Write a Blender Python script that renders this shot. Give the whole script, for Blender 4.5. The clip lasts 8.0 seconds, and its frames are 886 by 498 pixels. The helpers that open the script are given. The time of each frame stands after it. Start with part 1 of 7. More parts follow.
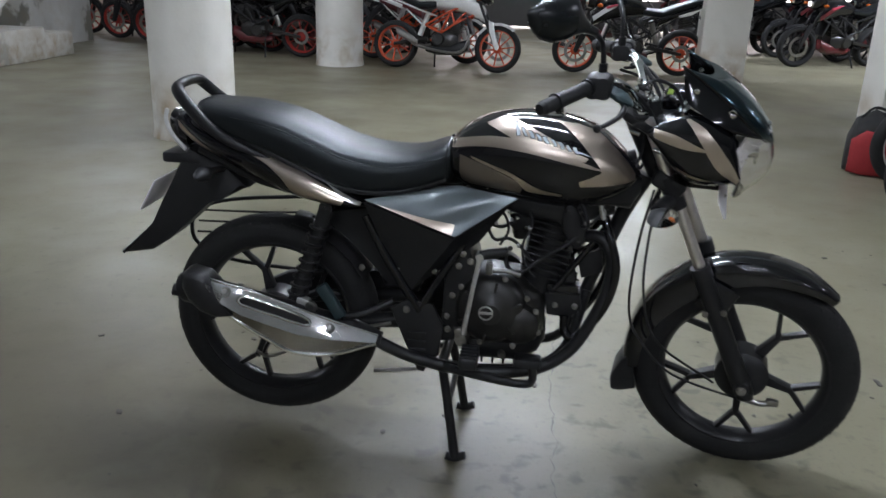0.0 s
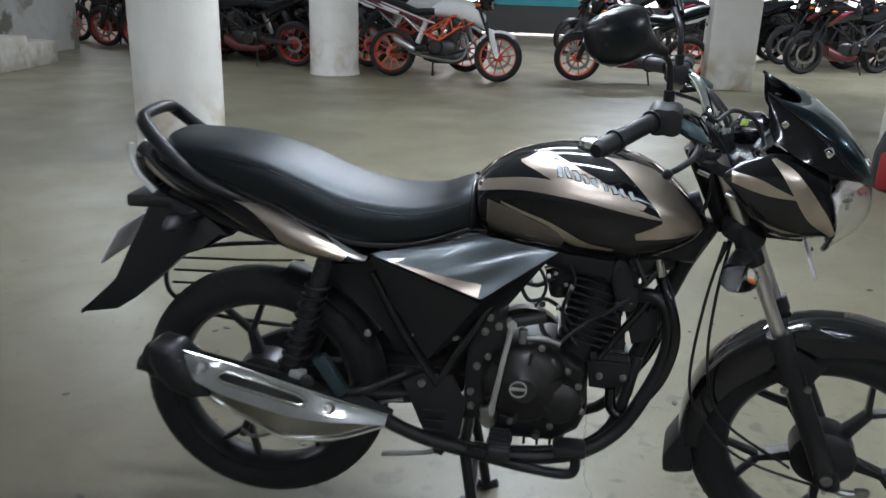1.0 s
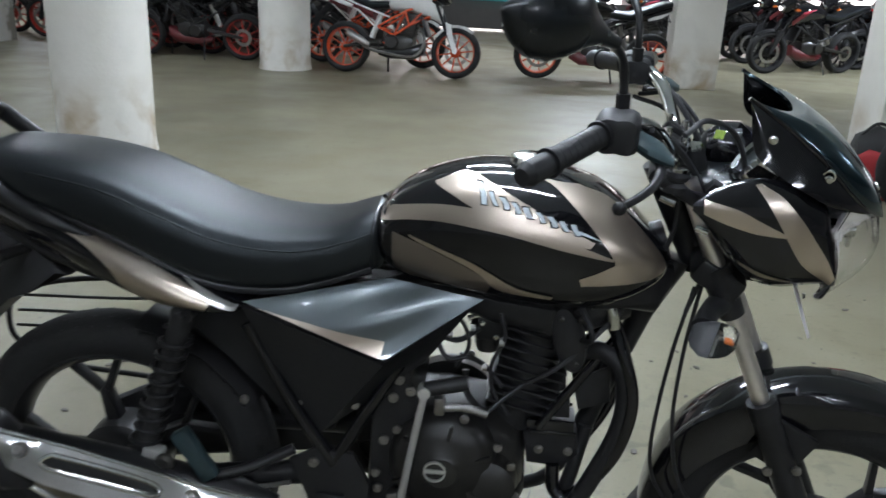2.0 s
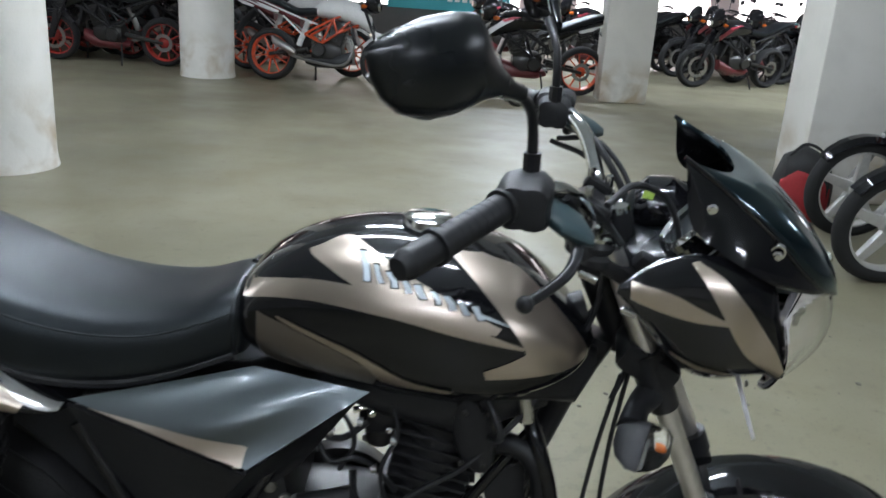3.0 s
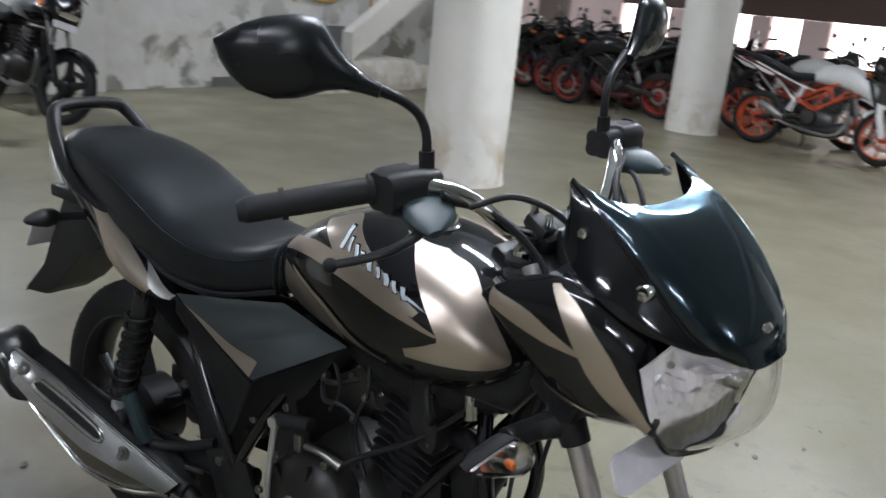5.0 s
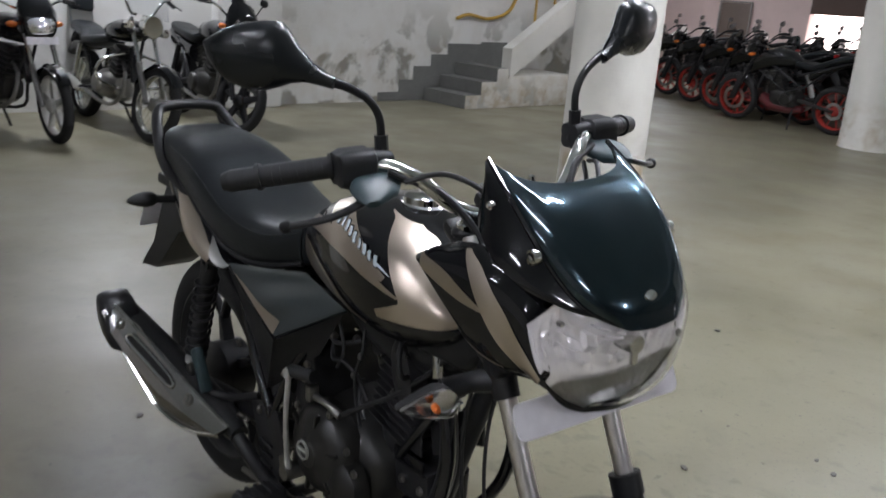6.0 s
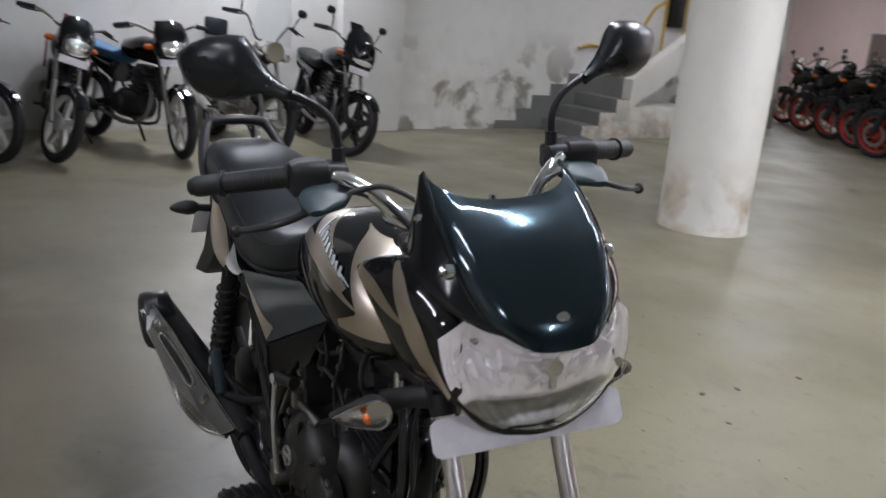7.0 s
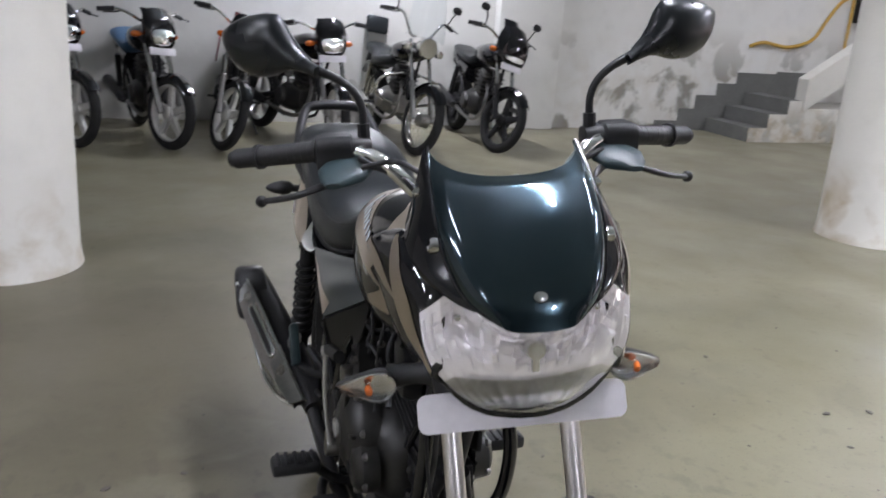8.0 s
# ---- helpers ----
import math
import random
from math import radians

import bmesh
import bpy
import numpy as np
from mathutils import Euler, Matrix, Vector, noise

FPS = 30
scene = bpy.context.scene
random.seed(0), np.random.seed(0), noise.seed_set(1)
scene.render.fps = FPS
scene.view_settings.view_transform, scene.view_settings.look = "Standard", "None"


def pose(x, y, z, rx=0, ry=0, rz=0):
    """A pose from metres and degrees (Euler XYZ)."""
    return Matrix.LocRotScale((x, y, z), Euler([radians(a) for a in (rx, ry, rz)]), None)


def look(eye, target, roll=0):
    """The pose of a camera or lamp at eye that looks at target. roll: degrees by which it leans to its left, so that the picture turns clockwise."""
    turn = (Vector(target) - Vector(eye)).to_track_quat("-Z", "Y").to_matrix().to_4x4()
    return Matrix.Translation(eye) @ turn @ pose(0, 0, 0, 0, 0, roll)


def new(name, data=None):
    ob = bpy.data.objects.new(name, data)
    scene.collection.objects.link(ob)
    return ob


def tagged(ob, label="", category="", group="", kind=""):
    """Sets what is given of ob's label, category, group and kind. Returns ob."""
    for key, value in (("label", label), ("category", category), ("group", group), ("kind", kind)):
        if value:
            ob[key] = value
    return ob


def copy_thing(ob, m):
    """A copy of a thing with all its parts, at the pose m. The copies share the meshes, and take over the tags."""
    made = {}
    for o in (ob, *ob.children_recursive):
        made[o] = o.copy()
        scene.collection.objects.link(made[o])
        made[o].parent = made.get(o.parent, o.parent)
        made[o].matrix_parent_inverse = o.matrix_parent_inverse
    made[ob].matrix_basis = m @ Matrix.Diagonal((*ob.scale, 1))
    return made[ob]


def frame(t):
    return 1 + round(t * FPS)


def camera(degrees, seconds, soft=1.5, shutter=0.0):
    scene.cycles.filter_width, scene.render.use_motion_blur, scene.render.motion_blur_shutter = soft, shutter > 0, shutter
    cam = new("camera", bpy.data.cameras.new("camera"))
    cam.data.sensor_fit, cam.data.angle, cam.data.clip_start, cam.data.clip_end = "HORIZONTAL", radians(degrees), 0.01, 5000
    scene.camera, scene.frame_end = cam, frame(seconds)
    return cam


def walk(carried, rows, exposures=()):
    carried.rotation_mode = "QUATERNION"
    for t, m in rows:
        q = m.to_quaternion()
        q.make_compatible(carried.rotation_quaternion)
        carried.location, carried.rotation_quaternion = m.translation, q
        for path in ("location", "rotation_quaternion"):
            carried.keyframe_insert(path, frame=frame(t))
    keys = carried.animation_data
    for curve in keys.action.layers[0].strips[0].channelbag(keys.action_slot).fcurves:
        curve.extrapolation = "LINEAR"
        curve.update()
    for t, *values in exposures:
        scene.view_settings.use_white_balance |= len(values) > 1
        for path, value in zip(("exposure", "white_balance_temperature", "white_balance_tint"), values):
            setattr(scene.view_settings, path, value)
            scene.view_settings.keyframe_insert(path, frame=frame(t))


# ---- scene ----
cam = camera(56.5, 8.0, 1.5, 0.5)
PATH = [
    (0, (0.45, 0.103, 1.335), (0.195, 1.974, 0.677), 1.8),
    (0.5, (0.356, 0.269, 1.338), (0.104, 2.144, 0.69), 1.8),
    (1, (0.331, 0.485, 1.328), (0.089, 2.363, 0.682), 1.7),
    (1.2, (0.333, 0.594, 1.315), (0.101, 2.475, 0.676), 1.8),
    (2.3, (0.409, 0.977, 1.283), (0.331, 2.861, 0.616), 2.7),
    (2.5, (0.402, 1.041, 1.309), (0.394, 2.923, 0.633), 2.7),
    (3, (0.45, 1.145, 1.309), (0.444, 3.044, 0.679), 3.9),
    (3.5, (0.633, 1.214, 1.298), (0.343, 3.096, 0.688), 4.4),
    (4, (0.812, 1.203, 1.314), (0.183, 2.998, 0.694), 5.4),
    (4.5, (1.006, 1.163, 1.312), (0.119, 2.84, 0.678), 5.9),
    (4.7, (1.075, 1.194, 1.313), (0.089, 2.818, 0.69), 6.0),
    (5.8, (1.462, 1.351, 1.332), (0.041, 2.643, 0.772), 4.1),
    (6, (1.527, 1.355, 1.33), (0.077, 2.6, 0.741), 4.1),
    (6.5, (1.62, 1.409, 1.328), (0.094, 2.55, 0.721), 4.6),
    (7, (1.689, 1.573, 1.33), (0.041, 2.566, 0.785), 4.5),
    (7.5, (1.729, 1.715, 1.328), (-0.031, 2.508, 0.805), 3.7),
    (8, (1.785, 1.78, 1.313), (-0.026, 2.405, 0.74), 4.0),
]
EXPOSURES = [(0, -0.1, 6460, 23), (1, 0.03, 6440, 21), (2.4, 0.14, 6440, 19), (3, 0.14, 6440, 19), (4, 0.07, 6500, 21), (4.5, 0.16, 6560, 22), (6, -0.02, 6760, 25), (6.5, 0.13, 6790, 26), (7, 0.05, 6790, 27), (7.5, 0.27, 6790, 28), (8, 0.42, 6720, 28)]
walk(cam, [(t, look(eye, target, roll)) for t, eye, target, roll in PATH], EXPOSURES)

# ---- sky, daylight through the far openings, lamps ----
world = bpy.data.worlds.new("world")
scene.world = world
world.use_nodes = True
wn = world.node_tree.nodes
sky = wn.new("ShaderNodeTexSky")
sky.sky_type, sky.sun_disc = "NISHITA", False
sky.sun_elevation, sky.sun_rotation = radians(42), radians(20)
world.node_tree.links.new(sky.outputs[0], wn["Background"].inputs[0])
wn["Background"].inputs[1].default_value = 0.3


def area_lamp(name, place, target, wide, high, watts, colour):
    data = bpy.data.lights.new(name, "AREA")
    data.shape, data.size, data.size_y, data.energy, data.color = "RECTANGLE", wide, high, watts, colour
    ob = new(name, data)
    ob.matrix_world = look(place, target)
    return ob


LAMP_WATTS = (70, 70, 36, 44, 62, 30, 140, 40, 50, 62, 300, 6)


# ---- materials ----
def material(name, colour, rough=0.5, metal=0.0, grain=(40.0, 0.06), blotch=(3.0, 0.06), bump=(0.0, 0.0), coat=0.0, second=None, rough_spread=0.08, spec=0.5):
    """A principled material whose colour varies at two scales and whose roughness varies a little."""
    m = bpy.data.materials.new(name)
    m.use_nodes = True
    nt = m.node_tree
    b = nt.nodes["Principled BSDF"]
    b.inputs["Roughness"].default_value = rough
    b.inputs["Metallic"].default_value = metal
    b.inputs["Coat Weight"].default_value = coat
    b.inputs["Specular IOR Level"].default_value = spec
    b.inputs["Coat Roughness"].default_value = 0.04
    tc = nt.nodes.new("ShaderNodeTexCoord")

    def noise_node(scale, detail):
        n = nt.nodes.new("ShaderNodeTexNoise")
        n.inputs["Scale"].default_value, n.inputs["Detail"].default_value = scale, detail
        nt.links.new(tc.outputs["Object"], n.inputs["Vector"])
        return n

    last = None
    rgb = (*colour, 1)
    dark = tuple(c * 0.55 for c in colour) if second is None else second
    for scale, amount in (blotch, grain):
        n = noise_node(scale, 4)
        ramp = nt.nodes.new("ShaderNodeMapRange")
        ramp.inputs["From Min"].default_value, ramp.inputs["From Max"].default_value = 0.35, 0.7
        ramp.inputs["To Max"].default_value = amount * 4
        nt.links.new(n.outputs["Fac"], ramp.inputs["Value"])
        mix = nt.nodes.new("ShaderNodeMix")
        mix.data_type = "RGBA"
        nt.links.new(ramp.outputs[0], mix.inputs["Factor"])
        mix.inputs[6].default_value, mix.inputs[7].default_value = rgb, (*dark, 1)
        if last:
            nt.links.new(last, mix.inputs[6])
        last = mix.outputs[2]
    nt.links.new(last, b.inputs["Base Color"])
    rn = noise_node(12, 3)
    rr = nt.nodes.new("ShaderNodeMapRange")
    rr.inputs["To Min"].default_value, rr.inputs["To Max"].default_value = max(0.02, rough - rough_spread), min(1, rough + rough_spread)
    nt.links.new(rn.outputs["Fac"], rr.inputs["Value"])
    nt.links.new(rr.outputs[0], b.inputs["Roughness"])
    if bump[1]:
        bn = noise_node(bump[0], 3)
        bb = nt.nodes.new("ShaderNodeBump")
        bb.inputs["Strength"].default_value, bb.inputs["Distance"].default_value = bump[1], 0.004
        nt.links.new(bn.outputs["Fac"], bb.inputs["Height"])
        nt.links.new(bb.outputs[0], b.inputs["Normal"])
    return m


def glow(name, colour, strength):
    m = bpy.data.materials.new(name)
    m.use_nodes = True
    b = m.node_tree.nodes["Principled BSDF"]
    b.inputs["Base Color"].default_value = (*colour, 1)
    b.inputs["Emission Color"].default_value = (*colour, 1)
    b.inputs["Emission Strength"].default_value = strength
    return m


def clear(name, colour=(1, 1, 1), rough=0.0, ior=1.45):
    m = bpy.data.materials.new(name)
    m.use_nodes = True
    b = m.node_tree.nodes["Principled BSDF"]
    b.inputs["Base Color"].default_value = (*colour, 1)
    b.inputs["Transmission Weight"].default_value = 1
    b.inputs["Roughness"].default_value = rough
    b.inputs["IOR"].default_value = ior
    return m


def concrete_floor():
    """Trowelled grey-green concrete, polished by tyres: cloudy stains, scuffs, dust, pits and one painted shadow pool.
    """
    m = bpy.data.materials.new("floor_concrete")
    m.use_nodes = True
    nt = m.node_tree
    b = nt.nodes["Principled BSDF"]
    geo = nt.nodes.new("ShaderNodeNewGeometry")

    def noisy(scale, detail, lo, hi, stretch=(1, 1, 1), distort=0.0):
        mp = nt.nodes.new("ShaderNodeMapping")
        mp.inputs["Scale"].default_value = stretch
        nt.links.new(geo.outputs["Position"], mp.inputs["Vector"])
        n = nt.nodes.new("ShaderNodeTexNoise")
        n.inputs["Scale"].default_value, n.inputs["Detail"].default_value, n.inputs["Distortion"].default_value = scale, detail, distort
        nt.links.new(mp.outputs[0], n.inputs["Vector"])
        r = nt.nodes.new("ShaderNodeMapRange")
        r.inputs["From Min"].default_value, r.inputs["From Max"].default_value = lo, hi
        nt.links.new(n.outputs["Fac"], r.inputs["Value"])
        return r.outputs[0]

    def blend(a, fac, colour, amount):
        mul = nt.nodes.new("ShaderNodeMath")
        mul.operation = "MULTIPLY"
        mul.inputs[1].default_value = amount
        nt.links.new(fac, mul.inputs[0])
        mix = nt.nodes.new("ShaderNodeMix")
        mix.data_type = "RGBA"
        nt.links.new(mul.outputs[0], mix.inputs["Factor"])
        if a is None:
            mix.inputs[6].default_value = (*FLOOR_TONE, 1)
        else:
            nt.links.new(a, mix.inputs[6])
        mix.inputs[7].default_value = (*colour, 1)
        return mix.outputs[2]

    c = blend(None, noisy(0.45, 5, 0.38, 0.66, (1, 1, 1), 0.9), (0.155, 0.142, 0.09), 0.55)
    c = blend(c, noisy(1.5, 6, 0.5, 0.72, (1, 1, 1), 1.2), (0.18, 0.152, 0.078), 0.32)
    c = blend(c, noisy(0.8, 6, 0.56, 0.7, (1.6, 1, 1), 0.5), (0.12, 0.115, 0.10), 0.22)
    c = blend(c, noisy(3.2, 6, 0.55, 0.75, (1, 1, 1), 1.0), (0.11, 0.098, 0.075), 0.2)
    c = blend(c, noisy(1.1, 5, 0.56, 0.74), (0.36, 0.345, 0.28), 0.25)
    c = blend(c, noisy(14, 6, 0.6, 0.75), (0.12, 0.10, 0.07), 0.4)
    c = blend(c, noisy(70, 3, 0.6, 0.72), (0.10, 0.095, 0.08), 0.35)
    c = blend(c, noisy(26, 2, 0.7, 0.76), (0.06, 0.055, 0.045), 0.5)
    # one broad dark pool beside the motorcycle: floor stains plus its shadow, painted together
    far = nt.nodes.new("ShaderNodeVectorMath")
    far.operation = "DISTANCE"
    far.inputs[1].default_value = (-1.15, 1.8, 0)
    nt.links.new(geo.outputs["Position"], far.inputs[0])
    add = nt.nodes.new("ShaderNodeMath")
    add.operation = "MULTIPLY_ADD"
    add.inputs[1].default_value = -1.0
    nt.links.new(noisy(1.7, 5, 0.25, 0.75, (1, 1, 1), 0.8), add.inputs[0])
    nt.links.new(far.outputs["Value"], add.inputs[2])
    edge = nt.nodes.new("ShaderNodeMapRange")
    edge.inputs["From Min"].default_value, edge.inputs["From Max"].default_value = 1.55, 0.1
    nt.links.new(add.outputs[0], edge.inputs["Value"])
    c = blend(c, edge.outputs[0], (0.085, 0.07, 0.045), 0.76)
    # small oil drips and wet scuffs round the centre stand
    drip = nt.nodes.new("ShaderNodeVectorMath")
    drip.operation = "DISTANCE"
    drip.inputs[1].default_value = (0.45, 2.05, 0)
    nt.links.new(geo.outputs["Position"], drip.inputs[0])
    near = nt.nodes.new("ShaderNodeMapRange")
    near.inputs["From Min"].default_value, near.inputs["From Max"].default_value = 1.7, 0.8
    nt.links.new(drip.outputs["Value"], near.inputs["Value"])
    wet = nt.nodes.new("ShaderNodeMath")
    wet.operation = "MULTIPLY"
    nt.links.new(noisy(11, 9, 0.56, 0.66, (1, 1.2, 1), 0.3), wet.inputs[0])
    nt.links.new(near.outputs[0], wet.inputs[1])
    c = blend(c, wet.outputs[0], (0.09, 0.078, 0.055), 0.6)
    pale = nt.nodes.new("ShaderNodeMath")
    pale.operation = "MULTIPLY"
    nt.links.new(noisy(3.4, 8, 0.52, 0.64, (1.2, 1, 1), 0.4), pale.inputs[0])
    nt.links.new(near.outputs[0], pale.inputs[1])
    c = blend(c, pale.outputs[0], (0.36, 0.355, 0.3), 0.16)
    tone = nt.nodes.new("ShaderNodeMix")
    tone.data_type, tone.blend_type = "RGBA", "MULTIPLY"
    tone.inputs["Factor"].default_value = 1.0
    nt.links.new(c, tone.inputs[6])
    tone.inputs[7].default_value = (0.745, 0.75, 0.725, 1)
    nt.links.new(tone.outputs[2], b.inputs["Base Color"])
    b.inputs["Specular IOR Level"].default_value = 0.5
    rr = nt.nodes.new("ShaderNodeMapRange")
    rr.inputs["To Min"].default_value, rr.inputs["To Max"].default_value = 0.31, 0.55
    nt.links.new(noisy(1.6, 5, 0.3, 0.75), rr.inputs["Value"])
    nt.links.new(rr.outputs[0], b.inputs["Roughness"])
    bp = nt.nodes.new("ShaderNodeBump")
    bp.inputs["Strength"].default_value, bp.inputs["Distance"].default_value = 0.08, 0.003
    nt.links.new(noisy(28, 6, 0.2, 0.8), bp.inputs["Height"])
    nt.links.new(bp.outputs[0], b.inputs["Normal"])
    return m


def plaster(name, tone, damp, damp_top, seed, patch, spots=0.7, reach=None):
    """Distempered plaster with roller marks, grime and peeling damp patches that fade out above damp_top."""
    m = bpy.data.materials.new(name)
    m.use_nodes = True
    nt = m.node_tree
    b = nt.nodes["Principled BSDF"]
    geo = nt.nodes.new("ShaderNodeNewGeometry")
    sep = nt.nodes.new("ShaderNodeSeparateXYZ")
    nt.links.new(geo.outputs["Position"], sep.inputs[0])

    def noisy(scale, detail, lo, hi, shift=0.0, distort=0.0):
        mp = nt.nodes.new("ShaderNodeMapping")
        mp.inputs["Location"].default_value = (seed + shift, shift * 2, seed)
        nt.links.new(geo.outputs["Position"], mp.inputs["Vector"])
        n = nt.nodes.new("ShaderNodeTexNoise")
        n.inputs["Scale"].default_value, n.inputs["Detail"].default_value, n.inputs["Distortion"].default_value = scale, detail, distort
        nt.links.new(mp.outputs[0], n.inputs["Vector"])
        r = nt.nodes.new("ShaderNodeMapRange")
        r.inputs["From Min"].default_value, r.inputs["From Max"].default_value = lo, hi
        nt.links.new(n.outputs["Fac"], r.inputs["Value"])
        return r.outputs[0]

    def times(a, c):
        q = nt.nodes.new("ShaderNodeMath")
        q.operation = "MULTIPLY"
        nt.links.new(a, q.inputs[0])
        if isinstance(c, float):
            q.inputs[1].default_value = c
        else:
            nt.links.new(c, q.inputs[1])
        return q.outputs[0]

    def blend(a, fac, colour):
        mix = nt.nodes.new("ShaderNodeMix")
        mix.data_type = "RGBA"
        nt.links.new(fac, mix.inputs["Factor"])
        if a is None:
            mix.inputs[6].default_value = (*tone, 1)
        else:
            nt.links.new(a, mix.inputs[6])
        mix.inputs[7].default_value = (*colour, 1)
        return mix.outputs[2]

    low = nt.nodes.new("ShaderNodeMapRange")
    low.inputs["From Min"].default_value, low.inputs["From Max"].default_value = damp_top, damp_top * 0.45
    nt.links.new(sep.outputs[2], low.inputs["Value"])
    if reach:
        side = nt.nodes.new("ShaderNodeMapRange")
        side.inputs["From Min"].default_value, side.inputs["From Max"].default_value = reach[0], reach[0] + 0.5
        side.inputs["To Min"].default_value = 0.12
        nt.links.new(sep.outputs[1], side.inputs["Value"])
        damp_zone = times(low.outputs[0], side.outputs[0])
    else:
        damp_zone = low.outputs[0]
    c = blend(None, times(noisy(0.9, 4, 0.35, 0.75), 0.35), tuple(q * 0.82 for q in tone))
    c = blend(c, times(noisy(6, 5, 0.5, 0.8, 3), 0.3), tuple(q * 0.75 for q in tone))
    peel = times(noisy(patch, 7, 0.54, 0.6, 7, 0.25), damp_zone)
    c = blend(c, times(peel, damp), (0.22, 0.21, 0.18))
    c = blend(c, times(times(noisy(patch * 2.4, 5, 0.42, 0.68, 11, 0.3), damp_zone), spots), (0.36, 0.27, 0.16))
    nt.links.new(c, b.inputs["Base Color"])
    b.inputs["Roughness"].default_value = 0.75
    bp = nt.nodes.new("ShaderNodeBump")
    bp.inputs["Strength"].default_value, bp.inputs["Distance"].default_value = 0.25, 0.004
    nt.links.new(noisy(35, 5, 0.2, 0.8, 5), bp.inputs["Height"])
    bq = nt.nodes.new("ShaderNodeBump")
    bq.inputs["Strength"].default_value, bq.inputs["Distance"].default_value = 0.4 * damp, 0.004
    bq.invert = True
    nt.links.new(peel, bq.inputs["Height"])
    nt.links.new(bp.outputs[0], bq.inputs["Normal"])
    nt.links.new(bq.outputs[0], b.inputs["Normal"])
    return m


FLOOR_TONE = (0.292, 0.266, 0.188)
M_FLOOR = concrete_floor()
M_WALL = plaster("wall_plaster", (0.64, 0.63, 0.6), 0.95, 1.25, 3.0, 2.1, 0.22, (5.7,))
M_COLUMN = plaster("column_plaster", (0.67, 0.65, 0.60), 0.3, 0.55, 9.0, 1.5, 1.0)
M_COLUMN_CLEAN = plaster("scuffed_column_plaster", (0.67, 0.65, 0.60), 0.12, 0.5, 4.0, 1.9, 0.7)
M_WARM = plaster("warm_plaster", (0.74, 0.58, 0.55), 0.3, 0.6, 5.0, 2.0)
M_CEMENT = material("bare_cement", (0.15, 0.15, 0.14), 0.85, grain=(60, 0.08), blotch=(3, 0.1), bump=(60, 0.4))
# ceiling out of view, tinted bluish to cool the reflections on glossy parts
M_CEIL = material("ceiling_paint", (0.54, 0.60, 0.64), 0.8, blotch=(0.8, 0.06), bump=(30, 0.2))
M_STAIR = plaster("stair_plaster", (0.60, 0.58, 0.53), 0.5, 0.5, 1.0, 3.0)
M_DARKWALL = material("dark_parapet", (0.075, 0.07, 0.065), 0.8, blotch=(1.5, 0.1))
M_LINTEL = material("brown_shutter", (0.10, 0.06, 0.045), 0.6)
M_BANNER = material("turquoise_cloth", (0.05, 0.33, 0.36), 0.8, blotch=(2, 0.05), bump=(9, 0.3))
M_CREAM = material("cream_print", (0.72, 0.62, 0.50), 0.8)
M_PRINTDARK = material("dark_print", (0.12, 0.11, 0.10), 0.8)
M_YELLOW = material("yellow_hose", (0.55, 0.33, 0.06), 0.45)
M_DAY = glow("daylight_outside", (1.0, 0.97, 0.94), 4.2)
M_TUBE = glow("lit_tube", (0.82, 0.94, 1.0), 150.0)
M_WHITE = material("white_enamel", (0.78, 0.78, 0.76), 0.4)
M_BLACKBOARD = material("brown_board", (0.16, 0.12, 0.10), 0.6)
M_TYRE = material("tyre_rubber", (0.017, 0.017, 0.0175), 0.78, grain=(150, 0.1), bump=(220, 0.25), spec=0.3)
M_BLACK = material("gloss_black_paint", (0.007, 0.007, 0.0085), 0.085, coat=0.4, rough_spread=0.04, grain=(400, 0.02), spec=0.35)
M_SATIN = material("satin_black", (0.019, 0.019, 0.0205), 0.33, grain=(120, 0.08), bump=(160, 0.06), spec=0.24)
M_PLASTIC = material("black_moulding", (0.018, 0.0185, 0.0205), 0.5, grain=(300, 0.08), bump=(420, 0.08), spec=0.32)
M_RUBBER = material("smooth_black_moulding", (0.007, 0.009, 0.011), 0.28, grain=(60, 0.1), blotch=(6, 0.08), bump=(30, 0.03), rough_spread=0.07, spec=0.42)
# teal-grey base puts the bluish overhead sheen of the lever covers into the colour
M_DUSTY_SHEEN = material("dusty_sheen_rubber", (0.028, 0.05, 0.056), 0.42, grain=(60, 0.1), blotch=(12, 0.12), spec=0.32)
M_SCREEN = material("dark_teal_gloss", (0.011, 0.026, 0.035), 0.15, 0.75, spec=0.9, coat=0.9, rough_spread=0.04, grain=(60, 0.05))
M_SCREEN.node_tree.nodes["Principled BSDF"].inputs["Specular Tint"].default_value = (0.62, 0.86, 1.0, 1)
M_SEAT = material("seat_vinyl", (0.008, 0.009, 0.0105), 0.37, grain=(300, 0.06), bump=(620, 0.12), rough_spread=0.05, spec=0.37)
M_SEAT.node_tree.nodes["Principled BSDF"].inputs["Specular Tint"].default_value = (0.84, 0.95, 1.0, 1)
M_CHROME = material("chrome", (0.72, 0.72, 0.70), 0.09, 1.0, grain=(80, 0.03), rough_spread=0.04)
M_SHIELD = material("brushed_chrome", (0.60, 0.58, 0.575), 0.15, 1.0, grain=(90, 0.04), rough_spread=0.05)
M_FORK = material("worn_fork_chrome", (0.84, 0.80, 0.79), 0.34, 1.0, grain=(60, 0.06), rough_spread=0.06)
M_STEEL = material("dull_steel", (0.36, 0.35, 0.34), 0.36, 1.0, grain=(120, 0.1))
M_ALLOY = material("cast_alloy", (0.03, 0.029, 0.028), 0.34, 0.35, grain=(120, 0.1), bump=(320, 0.1))
M_SILVER = material("silver_paint", (0.6, 0.59, 0.57), 0.33, 0.5)
